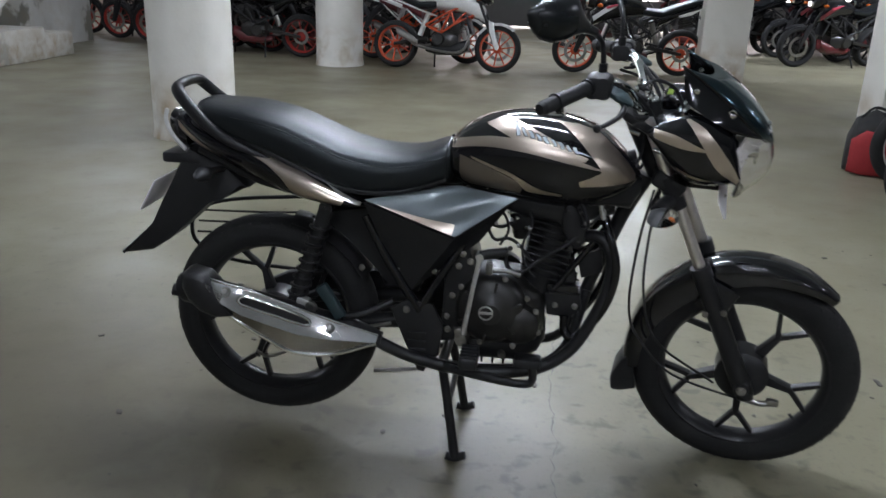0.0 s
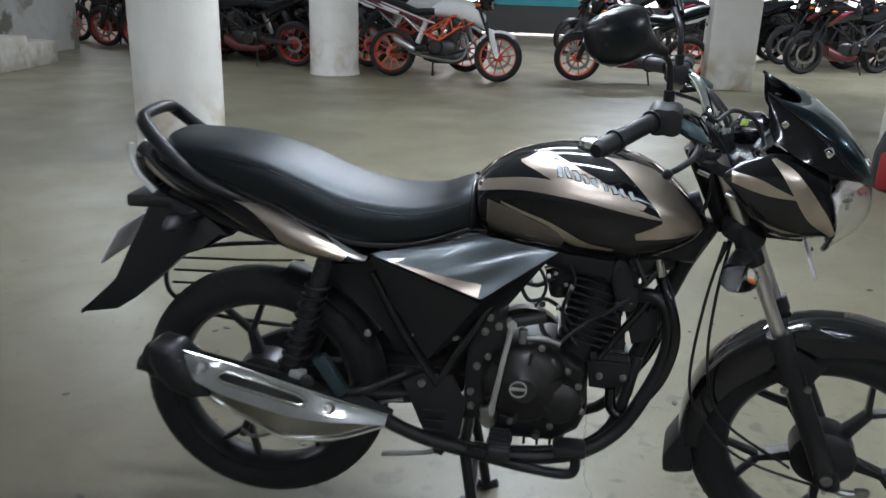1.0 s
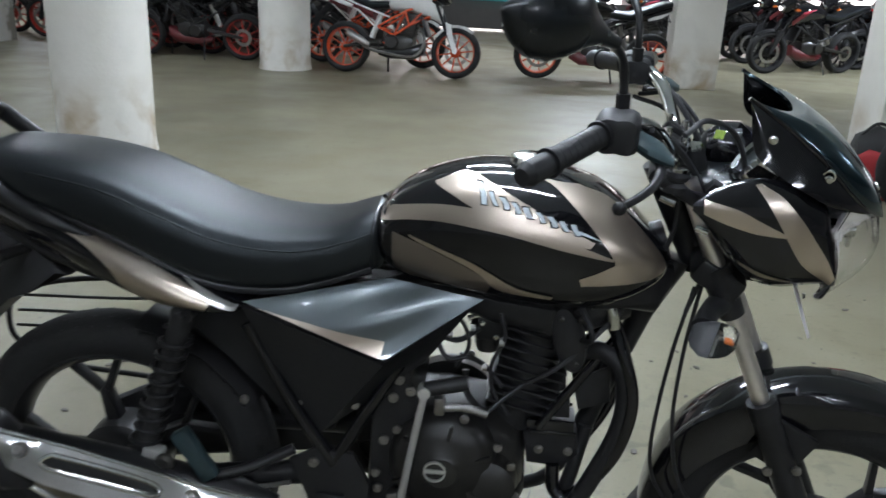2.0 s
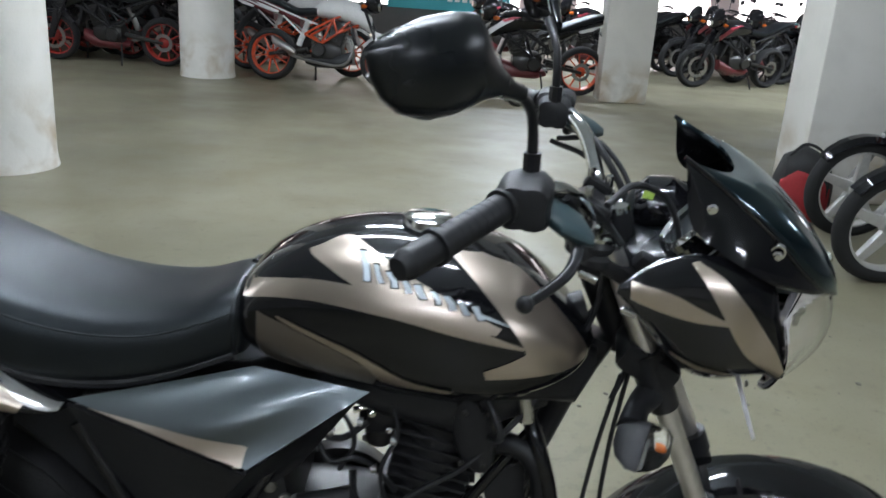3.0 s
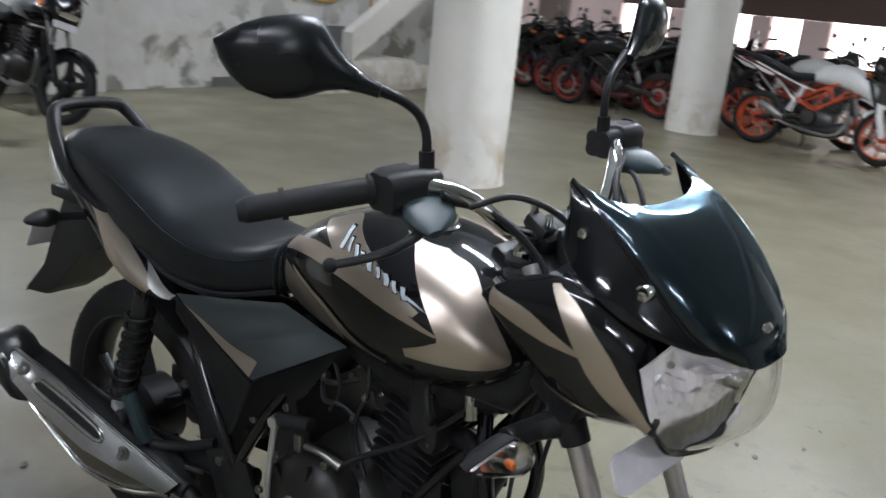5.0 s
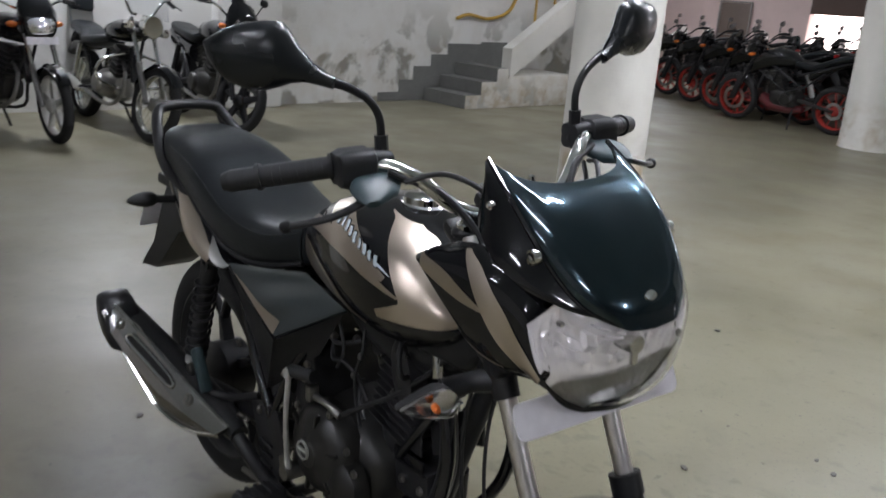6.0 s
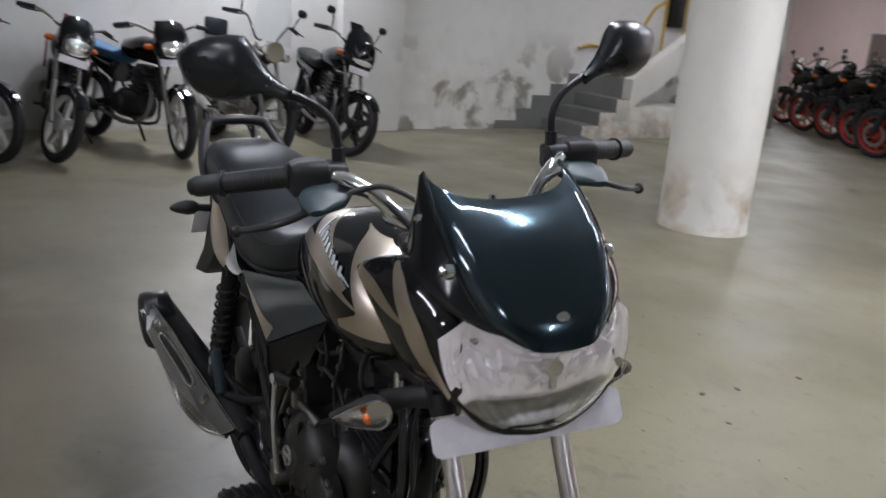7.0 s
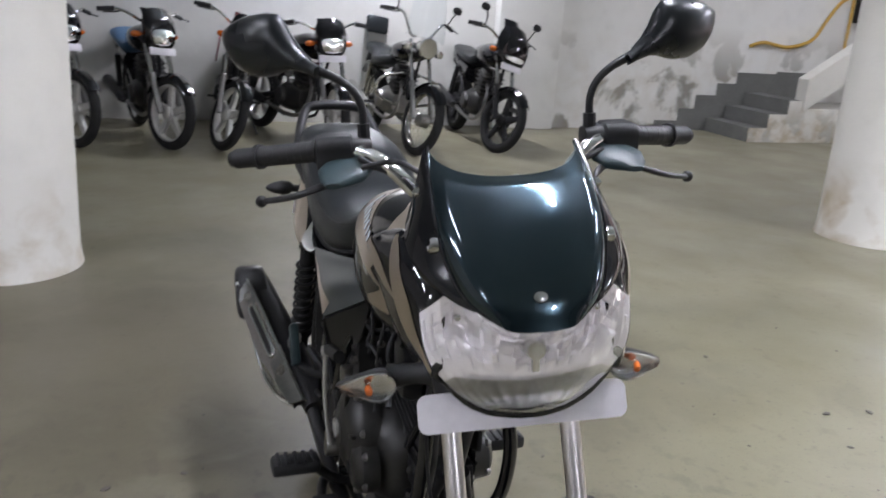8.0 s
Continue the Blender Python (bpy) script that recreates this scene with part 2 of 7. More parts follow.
M_GREY = material("grey_metallic_paint", (0.112, 0.13, 0.138), 0.36, 0.92, coat=0.5, grain=(1400, 0.06), blotch=(3, 0.0), rough_spread=0.03)
M_CHAMP = material("champagne_metallic", (0.58, 0.49, 0.41), 0.32, 0.93, coat=0.5, grain=(1400, 0.05), blotch=(3, 0.0), rough_spread=0.03)
# grey flash paint with the floor's brown reflection mixed into its colour
M_GREY_TINTED = material("grey_metallic_floor_tint", (0.27, 0.23, 0.205), 0.4, 0.9, coat=0.5, grain=(1400, 0.05), blotch=(3, 0.0), rough_spread=0.03)
M_ORANGE = material("orange_paint", (0.56, 0.065, 0.012), 0.38, coat=0.2)
M_REDRIM = material("red_orange_paint", (0.42, 0.036, 0.026), 0.4, coat=0.2)
M_PINKRED = material("pink_red_print", (0.55, 0.05, 0.09), 0.4)
M_MAROON = material("maroon_paint", (0.10, 0.012, 0.015), 0.35, coat=0.2)
M_WHITEP = material("white_paint", (0.70, 0.70, 0.69), 0.3, coat=0.3)
M_BLUE = material("blue_cover", (0.06, 0.16, 0.30), 0.6)
M_AMBER = material("amber_lens", (0.65, 0.14, 0.02), 0.25)
M_TAIL = material("red_lens", (0.45, 0.02, 0.02), 0.2, coat=0.4)
M_PLATE = material("white_plate", (0.84, 0.81, 0.86), 0.45, blotch=(6, 0.03))
M_MIRROR = material("mirror_glass", (0.85, 0.86, 0.87), 0.02, 1.0, grain=(10, 0.0), blotch=(2, 0.0), rough_spread=0.01)
M_REFLECT = material("lamp_reflector", (0.97, 0.93, 0.95), 0.08, 0.52, grain=(30, 0.02), blotch=(3, 0.0), rough_spread=0.05)
M_GLASS = clear("clear_lens")
M_SMOKE = clear("windshield_acrylic", (0.92, 0.95, 0.96))
M_SCRIPT = material("pale_blue_print", (0.55, 0.62, 0.66), 0.35)
M_LIME = material("lime_sticker", (0.2, 0.3, 0.03), 0.5)
M_REDBAG = material("red_fabric", (0.3, 0.015, 0.018), 0.75, bump=(200, 0.4))
M_BAGBLACK = material("black_fabric", (0.012, 0.012, 0.012), 0.8, bump=(200, 0.4))


# ---- mesh helpers ----
def finish(bm, name, mats, angle=38):
    bmesh.ops.recalc_face_normals(bm, faces=bm.faces)
    me = bpy.data.meshes.new(name)
    bm.to_mesh(me)
    bm.free()
    for q in mats if isinstance(mats, (list, tuple)) else [mats]:
        me.materials.append(q)
    me.polygons.foreach_set("use_smooth", [True] * len(me.polygons))
    me.set_sharp_from_angle(angle=radians(angle))
    return me


def part(name, bm, mats, parent, label="", m=None, angle=38):
    """Links a bmesh as one mesh object under a thing or a part."""
    if m is not None:
        bmesh.ops.transform(bm, matrix=m, verts=bm.verts)
    ob = new(name, finish(bm, name, mats, angle))
    ob.parent = parent
    return tagged(ob, label) if label else ob


def thing(name, label, category, m=None, group="", kind=""):
    ob = new(name)
    ob.empty_display_size = 0.1
    if m is not None:
        ob.matrix_world = m
    return tagged(ob, label, category, group, kind)


def solid(name, bm, mats, label, category, kind="", group="", m=None, angle=38):
    """A thing that is one mesh."""
    ob = new(name, finish(bm, name, mats, angle))
    if m is not None:
        ob.matrix_world = m
    return tagged(ob, label, category, group, kind)


def rbox(bm, centre, size, bevel=0.0, rx=0, ry=0, rz=0, segs=2):
    made = bmesh.ops.create_cube(bm, size=1)["verts"]
    bmesh.ops.scale(bm, vec=size, verts=made)
    if bevel:
        edges = list({e for v in made for e in v.link_edges})
        out = bmesh.ops.bevel(bm, geom=edges, offset=bevel, segments=segs, profile=0.5, affect="EDGES")
        made = list({v for f in out["faces"] for v in f.verts} | {v for v in made if v.is_valid})
    bmesh.ops.transform(bm, matrix=pose(*centre, rx, ry, rz), verts=made)
    return bm


def smooth_path(pts, steps=5):
    """Points along a Catmull-Rom curve."""
    P = [Vector(p) for p in pts]
    if len(P) < 3 or steps < 2:
        return P
    P = [2 * P[0] - P[1]] + P + [2 * P[-1] - P[-2]]
    out = []
    for i in range(1, len(P) - 2):
        a, b, c, d = P[i - 1:i + 3]
        for k in range(steps):
            t = k / steps
            out.append(0.5 * (2 * b + (c - a) * t + (2 * a - 5 * b + 4 * c - d) * t * t + (3 * b - a - 3 * c + d) * t ** 3))
    return out + [P[-2]]


def tube(bm, pts, r, n=10, steps=5, flat=1.0):
    """A round bar along a smooth path; r is one radius or one for the start, ..., end."""
    P = smooth_path(pts, steps)
    rs = r if isinstance(r, (list, tuple)) else [r, r]
    up = Vector((0.13, 0.31, 0.94))
    rings = []
    for i, p in enumerate(P):
        d = (P[min(i + 1, len(P) - 1)] - P[max(i - 1, 0)]).normalized()
        side = d.cross(up)
        if side.length < 0.05:
            side = d.cross(Vector((1, 0, 0)))
        side.normalize()
        top = side.cross(d).normalized()
        up = top
        f = i / max(1, len(P) - 1) * (len(rs) - 1)
        k = min(int(f), len(rs) - 2)
        rad = rs[k] + (rs[k + 1] - rs[k]) * (f - k)
        rings.append([bm.verts.new(p + (side * math.cos(a) + top * math.sin(a) * flat) * rad) for a in (math.tau * j / n for j in range(n))])
    skin(bm, rings, True, True)
    return bm


def skin(bm, rings, closed=True, caps=True):
    n = len(rings[0])
    for a, b in zip(rings, rings[1:]):
        for j in range(n if closed else n - 1):
            q = (a[j], a[(j + 1) % n], b[(j + 1) % n], b[j])
            bm.faces.new(q)
    if caps:
        for ring in (rings[0], rings[-1]):
            bm.faces.new(ring)
    return bm


def oval(x, zc, hw, hu, hd, n=2.4, k=28, yc=0.0):
    """A superellipse across the x axis: half width, height above and depth below zc."""
    out = []
    for j in range(k):
        a = math.tau * j / k
        c, s = math.cos(a), math.sin(a)
        out.append(Vector((x, yc + hw * math.copysign(abs(c) ** (2 / n), c), zc + (hu if s > 0 else hd) * math.copysign(abs(s) ** (2 / n), s))))
    return out


def loft(bm, sections, caps=True):
    return skin(bm, [[bm.verts.new(p) for p in s] for s in sections], True, caps)


def lathe(bm, profile, n=32, centre=(0, 0, 0), axis="y", closed=True):
    """Turns a profile of (radius, along) round the axis through centre."""
    cx, cy, cz = centre
    rings = []
    for j in range(n):
        a = math.tau * j / n
        ring = []
        for r, t in profile:
            u, v = r * math.cos(a), r * math.sin(a)
            p = {"y": (cx + u, cy + t, cz + v), "x": (cx + t, cy + u, cz + v), "z": (cx + u, cy + v, cz + t)}[axis]
            ring.append(bm.verts.new(p))
        rings.append(ring)
    k = len(profile)
    for j in range(n):
        a, b = rings[j], rings[(j + 1) % n]
        for i in range(k if closed else k - 1):
            bm.faces.new((a[i], a[(i + 1) % k], b[(i + 1) % k], b[i]))
    bmesh.ops.remove_doubles(bm, verts=bm.verts, dist=1e-5)
    return bm


def slab(bm, outline, y0, y1, bevel=0.0):
    """A plate: an outline in x and z, from y0 to y1."""
    a = [bm.verts.new((x, y0, z)) for x, z in outline]
    b = [bm.verts.new((x, y1, z)) for x, z in outline]
    n = len(a)
    fs = [bm.faces.new(a), bm.faces.new(b)] + [bm.faces.new((a[i], a[(i + 1) % n], b[(i + 1) % n], b[i])) for i in range(n)]
    if bevel:
        bmesh.ops.bevel(bm, geom=list({e for f in fs[:2] for e in f.edges}), offset=bevel, segments=2, profile=0.5, affect="EDGES")
    return bm


def sheet(bm, grid, thick, out=Vector((0, 0, 0))):
    """A curved plate: rows of points, given thickness against their normals."""
    rows = [[bm.verts.new(p) for p in row] for row in grid]
    faces = []
    for a, b in zip(rows, rows[1:]):
        for j in range(len(a) - 1):
            faces.append(bm.faces.new((a[j], a[j + 1], b[j + 1], b[j])))
    bmesh.ops.recalc_face_normals(bm, faces=faces)
    if thick:
        bmesh.ops.solidify(bm, geom=faces, thickness=thick)
    return bm


def BM():
    return bmesh.new()


# ---- the basement: floor, ceiling, walls, columns, stairs ----
def block(name, x0, x1, y0, y1, z0, z1, mats, label, category, bevel=0.0):
    bm = rbox(BM(), ((x0 + x1) / 2, (y0 + y1) / 2, (z0 + z1) / 2), (x1 - x0, y1 - y0, z1 - z0), bevel)
    return solid(name, bm, mats, label, category, "structure")


CEIL = 3.3
bm = BM()
bmesh.ops.create_grid(bm, x_segments=26, y_segments=26, size=0.5)
bmesh.ops.transform(bm, matrix=Matrix.Translation((1.0, 6.0, 0)) @ Matrix.Diagonal((28, 27, 1, 1)), verts=bm.verts)
solid("floor", bm, M_FLOOR, "worn grey-green trowelled concrete basement floor with stains and a painted shadow pool", "floor", "structure")
block("ceiling", -13, 15, -7.5, 19.5, CEIL, CEIL + 0.2, M_CEIL, "painted concrete slab ceiling of the basement", "ceiling")
block("ceiling_beam_1", -12.9, 14.9, 6.0, 6.45, CEIL - 0.25, CEIL - 0.004, M_CEIL, "painted concrete ceiling beam between columns", "beam")
block("ceiling_beam_2", -12.9, 14.9, 11.1, 11.55, CEIL - 0.25, CEIL - 0.004, M_CEIL, "painted concrete ceiling beam between columns", "beam")
block("wall_west", -7.15, -6.95, -7.3, 12.6, 0, CEIL, M_WALL, "off-white plaster wall with peeling damp patches low down", "wall")
block("wall_west_return", -12.9, -7.154, 12.4, 12.6, 0, CEIL, M_WALL, "off-white plaster wall beside the stairs", "wall")
block("wall_far_west", -12.9, -12.7, 12.604, 18.796, 0, CEIL, M_WARM, "pale pink plaster wall of the far bay", "wall")
block("wall_south", -6.946, 14.9, -7.3, -7.1, 0, CEIL, M_WALL, "plain off-white plaster wall", "wall")
block("wall_east", 14.7, 14.9, -7.096, 18.796, 0, CEIL, M_WALL, "plain off-white plaster wall", "wall")
block("pilaster", -6.946, -6.78, 5.2, 5.95, 0, CEIL - 0.004, M_WALL, "white plastered pilaster on the wall", "pilaster", 0.02)

# far wall with its long openings to the daylight
block("wall_north_end", -12.9, -7.5, 18.8, 19.05, 0, CEIL, M_WARM, "pale pink plaster end wall", "wall")
block("wall_north_parapet", -7.496, 14.9, 18.8, 19.05, 0.05, 0.66, M_DARKWALL, "dark low parapet under the far openings", "wall")
block("wall_north_lintel", -7.496, 14.9, 18.8, 19.05, 1.46, CEIL, M_LINTEL, "brown rolled shutter band over the far openings", "wall")
for i, (a, b) in enumerate(((-6.35, -5.5), (-4.6, -4.2), (-3.6, -3.05), (1.62, 2.0), (2.34, 2.77), (5.5, 6.07), (8.6, 9.1), (11.4, 11.9))):
    block("window_pier_%d" % (i + 1), a, b, 18.77, 19.0, 0.664, 1.456, M_WARM, "pale plastered pier between the far openings", "pier")
bm = BM()
bmesh.ops.create_grid(bm, x_segments=1, y_segments=1, size=0.5)
bmesh.ops.transform(bm, matrix=Matrix.Translation((3.7, 19.6, 1.0)) @ pose(0, 0, 0, 90) @ Matrix.Diagonal((26, 2.6, 1, 1)), verts=bm.verts)
solid("backdrop", bm, M_DAY, "bright daylight outside the far openings", "daylight", "structure")


def column(name, x, y, r, label, coat=M_COLUMN):
    bm = BM()
    lathe(bm, [(0.0, 0.0), (r + 0.012, 0.0), (r + 0.006, 0.03), (r, 0.08), (r, 1.0), (r, CEIL - 0.004), (0.0, CEIL - 0.004)], 40, (x, y, 0), "z", closed=False)
    for v in bm.verts:
        n = noise.noise(Vector((v.co.x * 3, v.co.y * 3, v.co.z * 2))) * 0.006
        d = Vector((v.co.x - x, v.co.y - y, 0))
        if d.length > 0.1:
            v.co += d.normalized() * n
    return solid(name, bm, coat, label, "column", "structure")


column("column_1", -2.36, 6.18, 0.31, "round white plastered column with brown damp stains near its foot")
column("column_2", -2.5, 11.0, 0.31, "round white plastered column beside the parked motorcycles")
column("column_3", -2.34, 1.05, 0.317, "round white plastered column with faint scuffs", M_COLUMN_CLEAN)
for name, x, y, w, d in (("column_4", 2.42, 11.3, 0.56, 0.5), ("column_5", 3.4, 6.95, 1.14, 0.5)):
    bm = rbox(BM(), (x, y, CEIL / 2 - 0.002), (w, d, CEIL - 0.004), 0.015)
    solid(name, bm, M_COLUMN, "rectangular white plastered column", "column", "structure")

# stairs up along the west wall: a low plinth, the flight and its sloping underside
bm = BM()
RISE, GOING, Y0 = 0.163, 0.252, 8.11
for i in range(3):
    z1, y0, y1 = (i + 1) * RISE, Y0 + i * GOING, Y0 + (i + 1) * GOING
    c = [bm.verts.new((x, y, z)) for x in (-6.12, -6.944) for y, z in ((y0, 0), (y0, z1), (y1, z1), (y1, 0))]
    for k, f in enumerate(((0, 1, 2, 3), (4, 5, 6, 7), (0, 1, 5, 4), (1, 2, 6, 5), (2, 3, 7, 6), (3, 0, 4, 7))):
        bm.faces.new([c[q] for q in f]).material_index = 0 if k == 0 else 1
solid("staircase", bm, (M_STAIR, M_CEMENT), "concrete steps with grey cement treads and cream plastered side", "stairs", "structure", angle=20)
bm = BM()
c = [bm.verts.new((x, y, z)) for x in (-6.26, -6.09) for y, z in ((Y0 + 2.75 * GOING, 3 * RISE - 0.12), (Y0 + 2.75 * GOING, 3 * RISE + 0.25), (Y0 + 15 * GOING, 15.4 * RISE + 0.2), (Y0 + 15 * GOING, 15.4 * RISE - 0.17))]
for f in ((0, 1, 2, 3), (4, 5, 6, 7), (0, 1, 5, 4), (1, 2, 6, 5), (2, 3, 7, 6), (3, 0, 4, 7)):
    bm.faces.new([c[k] for k in f])
solid("stair_flight", bm, M_STAIR, "plain white plastered stair flight with a sloping underside", "stair flight", "structure")
block("stair_plinth", -6.9, -6.124, Y0 + 2.95 * GOING, 10.1, 0, 0.4, M_STAIR, "low white plastered plinth under the stair flight", "plinth", 0.015)
block("stair_plinth_end", -6.9, -6.15, 10.104, 10.75, 0, 0.3, M_STAIR, "low stained plaster block under the stair flight", "plinth", 0.015)

# bare cement patch in steps on the wall, left where the paint stops
bm = BM()
for y0, y1, z1 in ((7.38, 7.7, 0.11), (7.7, 7.92, 0.26), (7.92, 8.2, 0.43), (8.2, 8.47, 0.58), (8.47, 9.05, 0.72), (9.05, 9.53, 0.75)):
    rbox(bm, (-6.944, (y0 + y1) / 2, z1 / 2 + 0.004), (0.008, y1 - y0, z1))
solid("cement_patch", bm, M_CEMENT, "bare grey cement patch with a stepped edge on the wall", "cement patch", "structure")

# yellow hose hung on the wall over the stairs, and conduit drops
bm = tube(BM(), [(-6.9, 8.55, 1.05), (-6.9, 8.75, 1.1), (-6.9, 9.1, 1.06), (-6.9, 9.45, 1.16), (-6.9, 9.62, 1.4), (-6.9, 9.78, 1.62), (-6.9, 9.95, 1.72)], 0.022)
solid("yellow_hose", bm, M_YELLOW, "yellow plastic hose hanging loosely on the wall", "hose")
for y, z0 in ((9.98, 1.0), (10.35, 1.3)):
    bm = tube(BM(), [(-6.9, y, z0), (-6.905, y + 0.01, 1.6), (-6.9, y, 2.2)], 0.018)
    solid("conduit_pipe", bm, M_YELLOW, "yellow conduit pipe running up the wall", "pipe", group="conduits on the wall")
bm = rbox(BM(), (-6.88, 10.15, 1.75), (0.1, 0.22, 0.7), 0.01)
solid("distribution_box", bm, M_SATIN, "dark metal switch box on the wall", "switch box")

# crack in the floor beside the stand
random.seed(4)
bm = BM()
x, rows = 0.5, []
for k in range(60):
    x += random.uniform(-0.009, 0.011)
    w = random.choice((0.0004, 0.0008, 0.0012, 0.002)) * (0.5 + abs(math.sin(k * 0.37)))
    y = 3.05 - 1.35 * k / 59
    rows.append((bm.verts.new((x - w, y, 0.002)), bm.verts.new((x + w, y, 0.002))))
for (a, b), (c, d) in zip(rows, rows[1:]):
    bm.faces.new((a, b, d, c))
solid("floor_crack", bm, M_PRINTDARK, "thin dark jagged crack in the concrete floor", "crack", "structure")

# grit and small chips on the floor
bm = BM()
random.seed(11)
for _ in range(110):
    x, y = random.uniform(-1.2, 3.2), random.uniform(1.0, 4.5)
    s = random.uniform(0.003, 0.011)
    made = bmesh.ops.create_icosphere(bm, subdivisions=1, radius=s)["verts"]
    bmesh.ops.transform(bm, matrix=pose(x, y, s * 0.3, 0, 0, random.uniform(0, 180)) @ Matrix.Diagonal((1.6, 1, 0.4, 1)), verts=made)
solid("floor_grit", bm, M_PRINTDARK, "scattered dark grit and chips on the concrete floor", "grit", "stuff")

# banner on the far parapet
bm = BM()
grid = [[Vector((-1.08 + 2.5 * i / 24, 18.74 + 0.015 * math.sin(i * 1.3) * (1 - j / 5), 0.62 + 0.64 * j / 5 - 0.03 * math.sin(math.pi * i / 24) * j / 5)) for i in range(25)] for j in range(6)]
sheet(bm, grid, 0.004)
banner = solid("banner", bm, M_BANNER, "turquoise cloth banner with a cream panel on the parapet", "banner")
bm = slab(BM(), [(-0.85, 0.82), (-0.8, 1.14), (0.02, 1.06), (-0.02, 0.82)], 18.70, 18.712)
part("print_panel", bm, M_CREAM, banner, "cream printed panel")
for i in range(4):
    bm = slab(BM(), [(-0.42 + 0.1 * i, 0.95), (-0.42 + 0.1 * i, 1.0), (-0.34 + 0.1 * i, 1.0), (-0.34 + 0.1 * i, 0.95)], 18.692, 18.696)
    part("print_bar", bm, M_PRINTDARK, banner)
for j, (z0, z1) in enumerate(((0.98, 1.1), (0.8, 0.92))):
    for i in range(6):
        x0 = 0.12 + 0.15 * i + 0.02 * j
        bm = slab(BM(), [(x0, z0), (x0 + 0.01, z1), (x0 + 0.11, z1), (x0 + 0.1, z0)], 18.70, 18.706)
        part("print_bar", bm, M_WHITE, banner)
bm = rbox(BM(), (-9.2, 18.74, 0.85), (0.75, 0.04, 1.5), 0.01)
board = solid("notice_board", bm, M_BLACKBOARD, "tall brown board in a thin frame against the end wall", "board")
for x, w, z, h in ((-9.59, 0.03, 0.85, 1.56), (-8.81, 0.03, 0.85, 1.56), (-9.2, 0.75, 1.62, 0.03), (-9.2, 0.75, 0.9, 0.025)):
    part("frame_bar", rbox(BM(), (x, 18.71, z), (w, 0.03, h), 0.004), M_STEEL, board)

# tube lights under the slab, never in view: few inferred from reflections, most added
TUBES = ((0.0, 7.2), (-6.2, 3.9), (0.1, 4.7), (0.3, 2.8), (6.0, 3.0), (-4.6, 9.2), (1.5, 14.0), (0.2, -3.2), (4.2, -2.6), (-9.0, 15.4), (6.5, 12.0), (0.6, 0.1))
for k, (x, y) in enumerate(TUBES):
    t = thing("unseen_tube_light", "white ceiling batten with a lit fluorescent tube, placed out of view for light", "ceiling light", pose(x, y, CEIL - 0.26), "tube lights under the ceiling")
    part("batten", rbox(BM(), (0, 0, 0.035), (1.25, 0.05, 0.05), 0.008), M_WHITE, t)
    part("tube", tube(BM(), [(-0.6, 0, -0.01), (0.6, 0, -0.01)], 0.014, 10, 1), M_TUBE, t, "lit glass tube")
    for s in (-1, 1):
        part("tube_holder", rbox(BM(), (0.612 * s, 0, 0.0), (0.02, 0.035, 0.05), 0.004), M_WHITE, t)
    part("stem", tube(BM(), [(0, 0, 0.06), (0, 0, 0.256)], 0.008, 8, 1), M_WHITE, t)
    area_lamp("unseen_tube_lamp", (x, y, CEIL - 0.3), (x, y, 0), 1.2, 0.06, LAMP_WATTS[k], (0.80, 0.94, 1.0))


# ---- the parked motorcycles ----
def wheel(parent, name, x, z, r, w, rim_mat, spokes=5, wire=False, depth=0.036, tyre_label="", m=None):
    """A wheel: the rim carries its tyre, hub and spokes."""
    ri = r - 0.074
    rim = part(name, lathe(BM(), [(ri + 0.012, -w * 0.36), (ri + 0.012, w * 0.36), (ri - 0.004, w * 0.36), (ri - 0.012, w * 0.2), (ri - 0.012, -w * 0.2), (ri - 0.004, -w * 0.36)], 40, (x, 0, z)), rim_mat, parent, m=m)
    prof = []
    for k in range(13):
        a = math.pi * (k / 12) * 1.12 - math.pi * 0.06
        prof.append((r - 0.042 + 0.042 * math.sin(a), -w / 2 * math.cos(a)))
    prof += [(ri + 0.004, w * 0.40), (ri + 0.004, -w * 0.40)]
    part("tyre", lathe(BM(), prof, 44, (x, 0, z)), M_TYRE, rim, tyre_label, m=m)
    part("hub", lathe(BM(), [(0.0, -0.062), (0.03, -0.062), (0.055, -0.045), (0.06, 0.045), (0.03, 0.062), (0.0, 0.062)], 20, (x, 0, z), closed=False), M_STEEL if wire else rim_mat, rim, m=m)
    if wire:
        bm = BM()
        for k in range(36):
            a, b = math.tau * k / 36, math.tau * (k + (3 if k % 2 else -3)) / 36
            s = 0.045 if k % 4 < 2 else -0.045
            tube(bm, [(x + 0.05 * math.cos(a), s, z + 0.05 * math.sin(a)), (x + ri * math.cos(b), 0, z + ri * math.sin(b))], 0.0018, 4, 1)
        tagged(part("wire_spokes", bm, M_CHROME, rim, m=m), kind="stuff")
    else:
        k5 = 1.5 if spokes < 8 else 0.42
        for k in range(spokes):
            a = math.tau * (k + 0.25) / spokes
            mm = pose(x, 0, z, 0, -math.degrees(a), 0)
            bm = slab(BM(), [(0.05, -0.02 * k5), (ri, -0.014 * k5), (ri, 0.014 * k5), (0.05, 0.02 * k5)], -depth / 2, depth / 2, 0.003)
            part("spoke", bm, rim_mat, rim, m=(m @ mm) if m is not None else mm)
    return rim


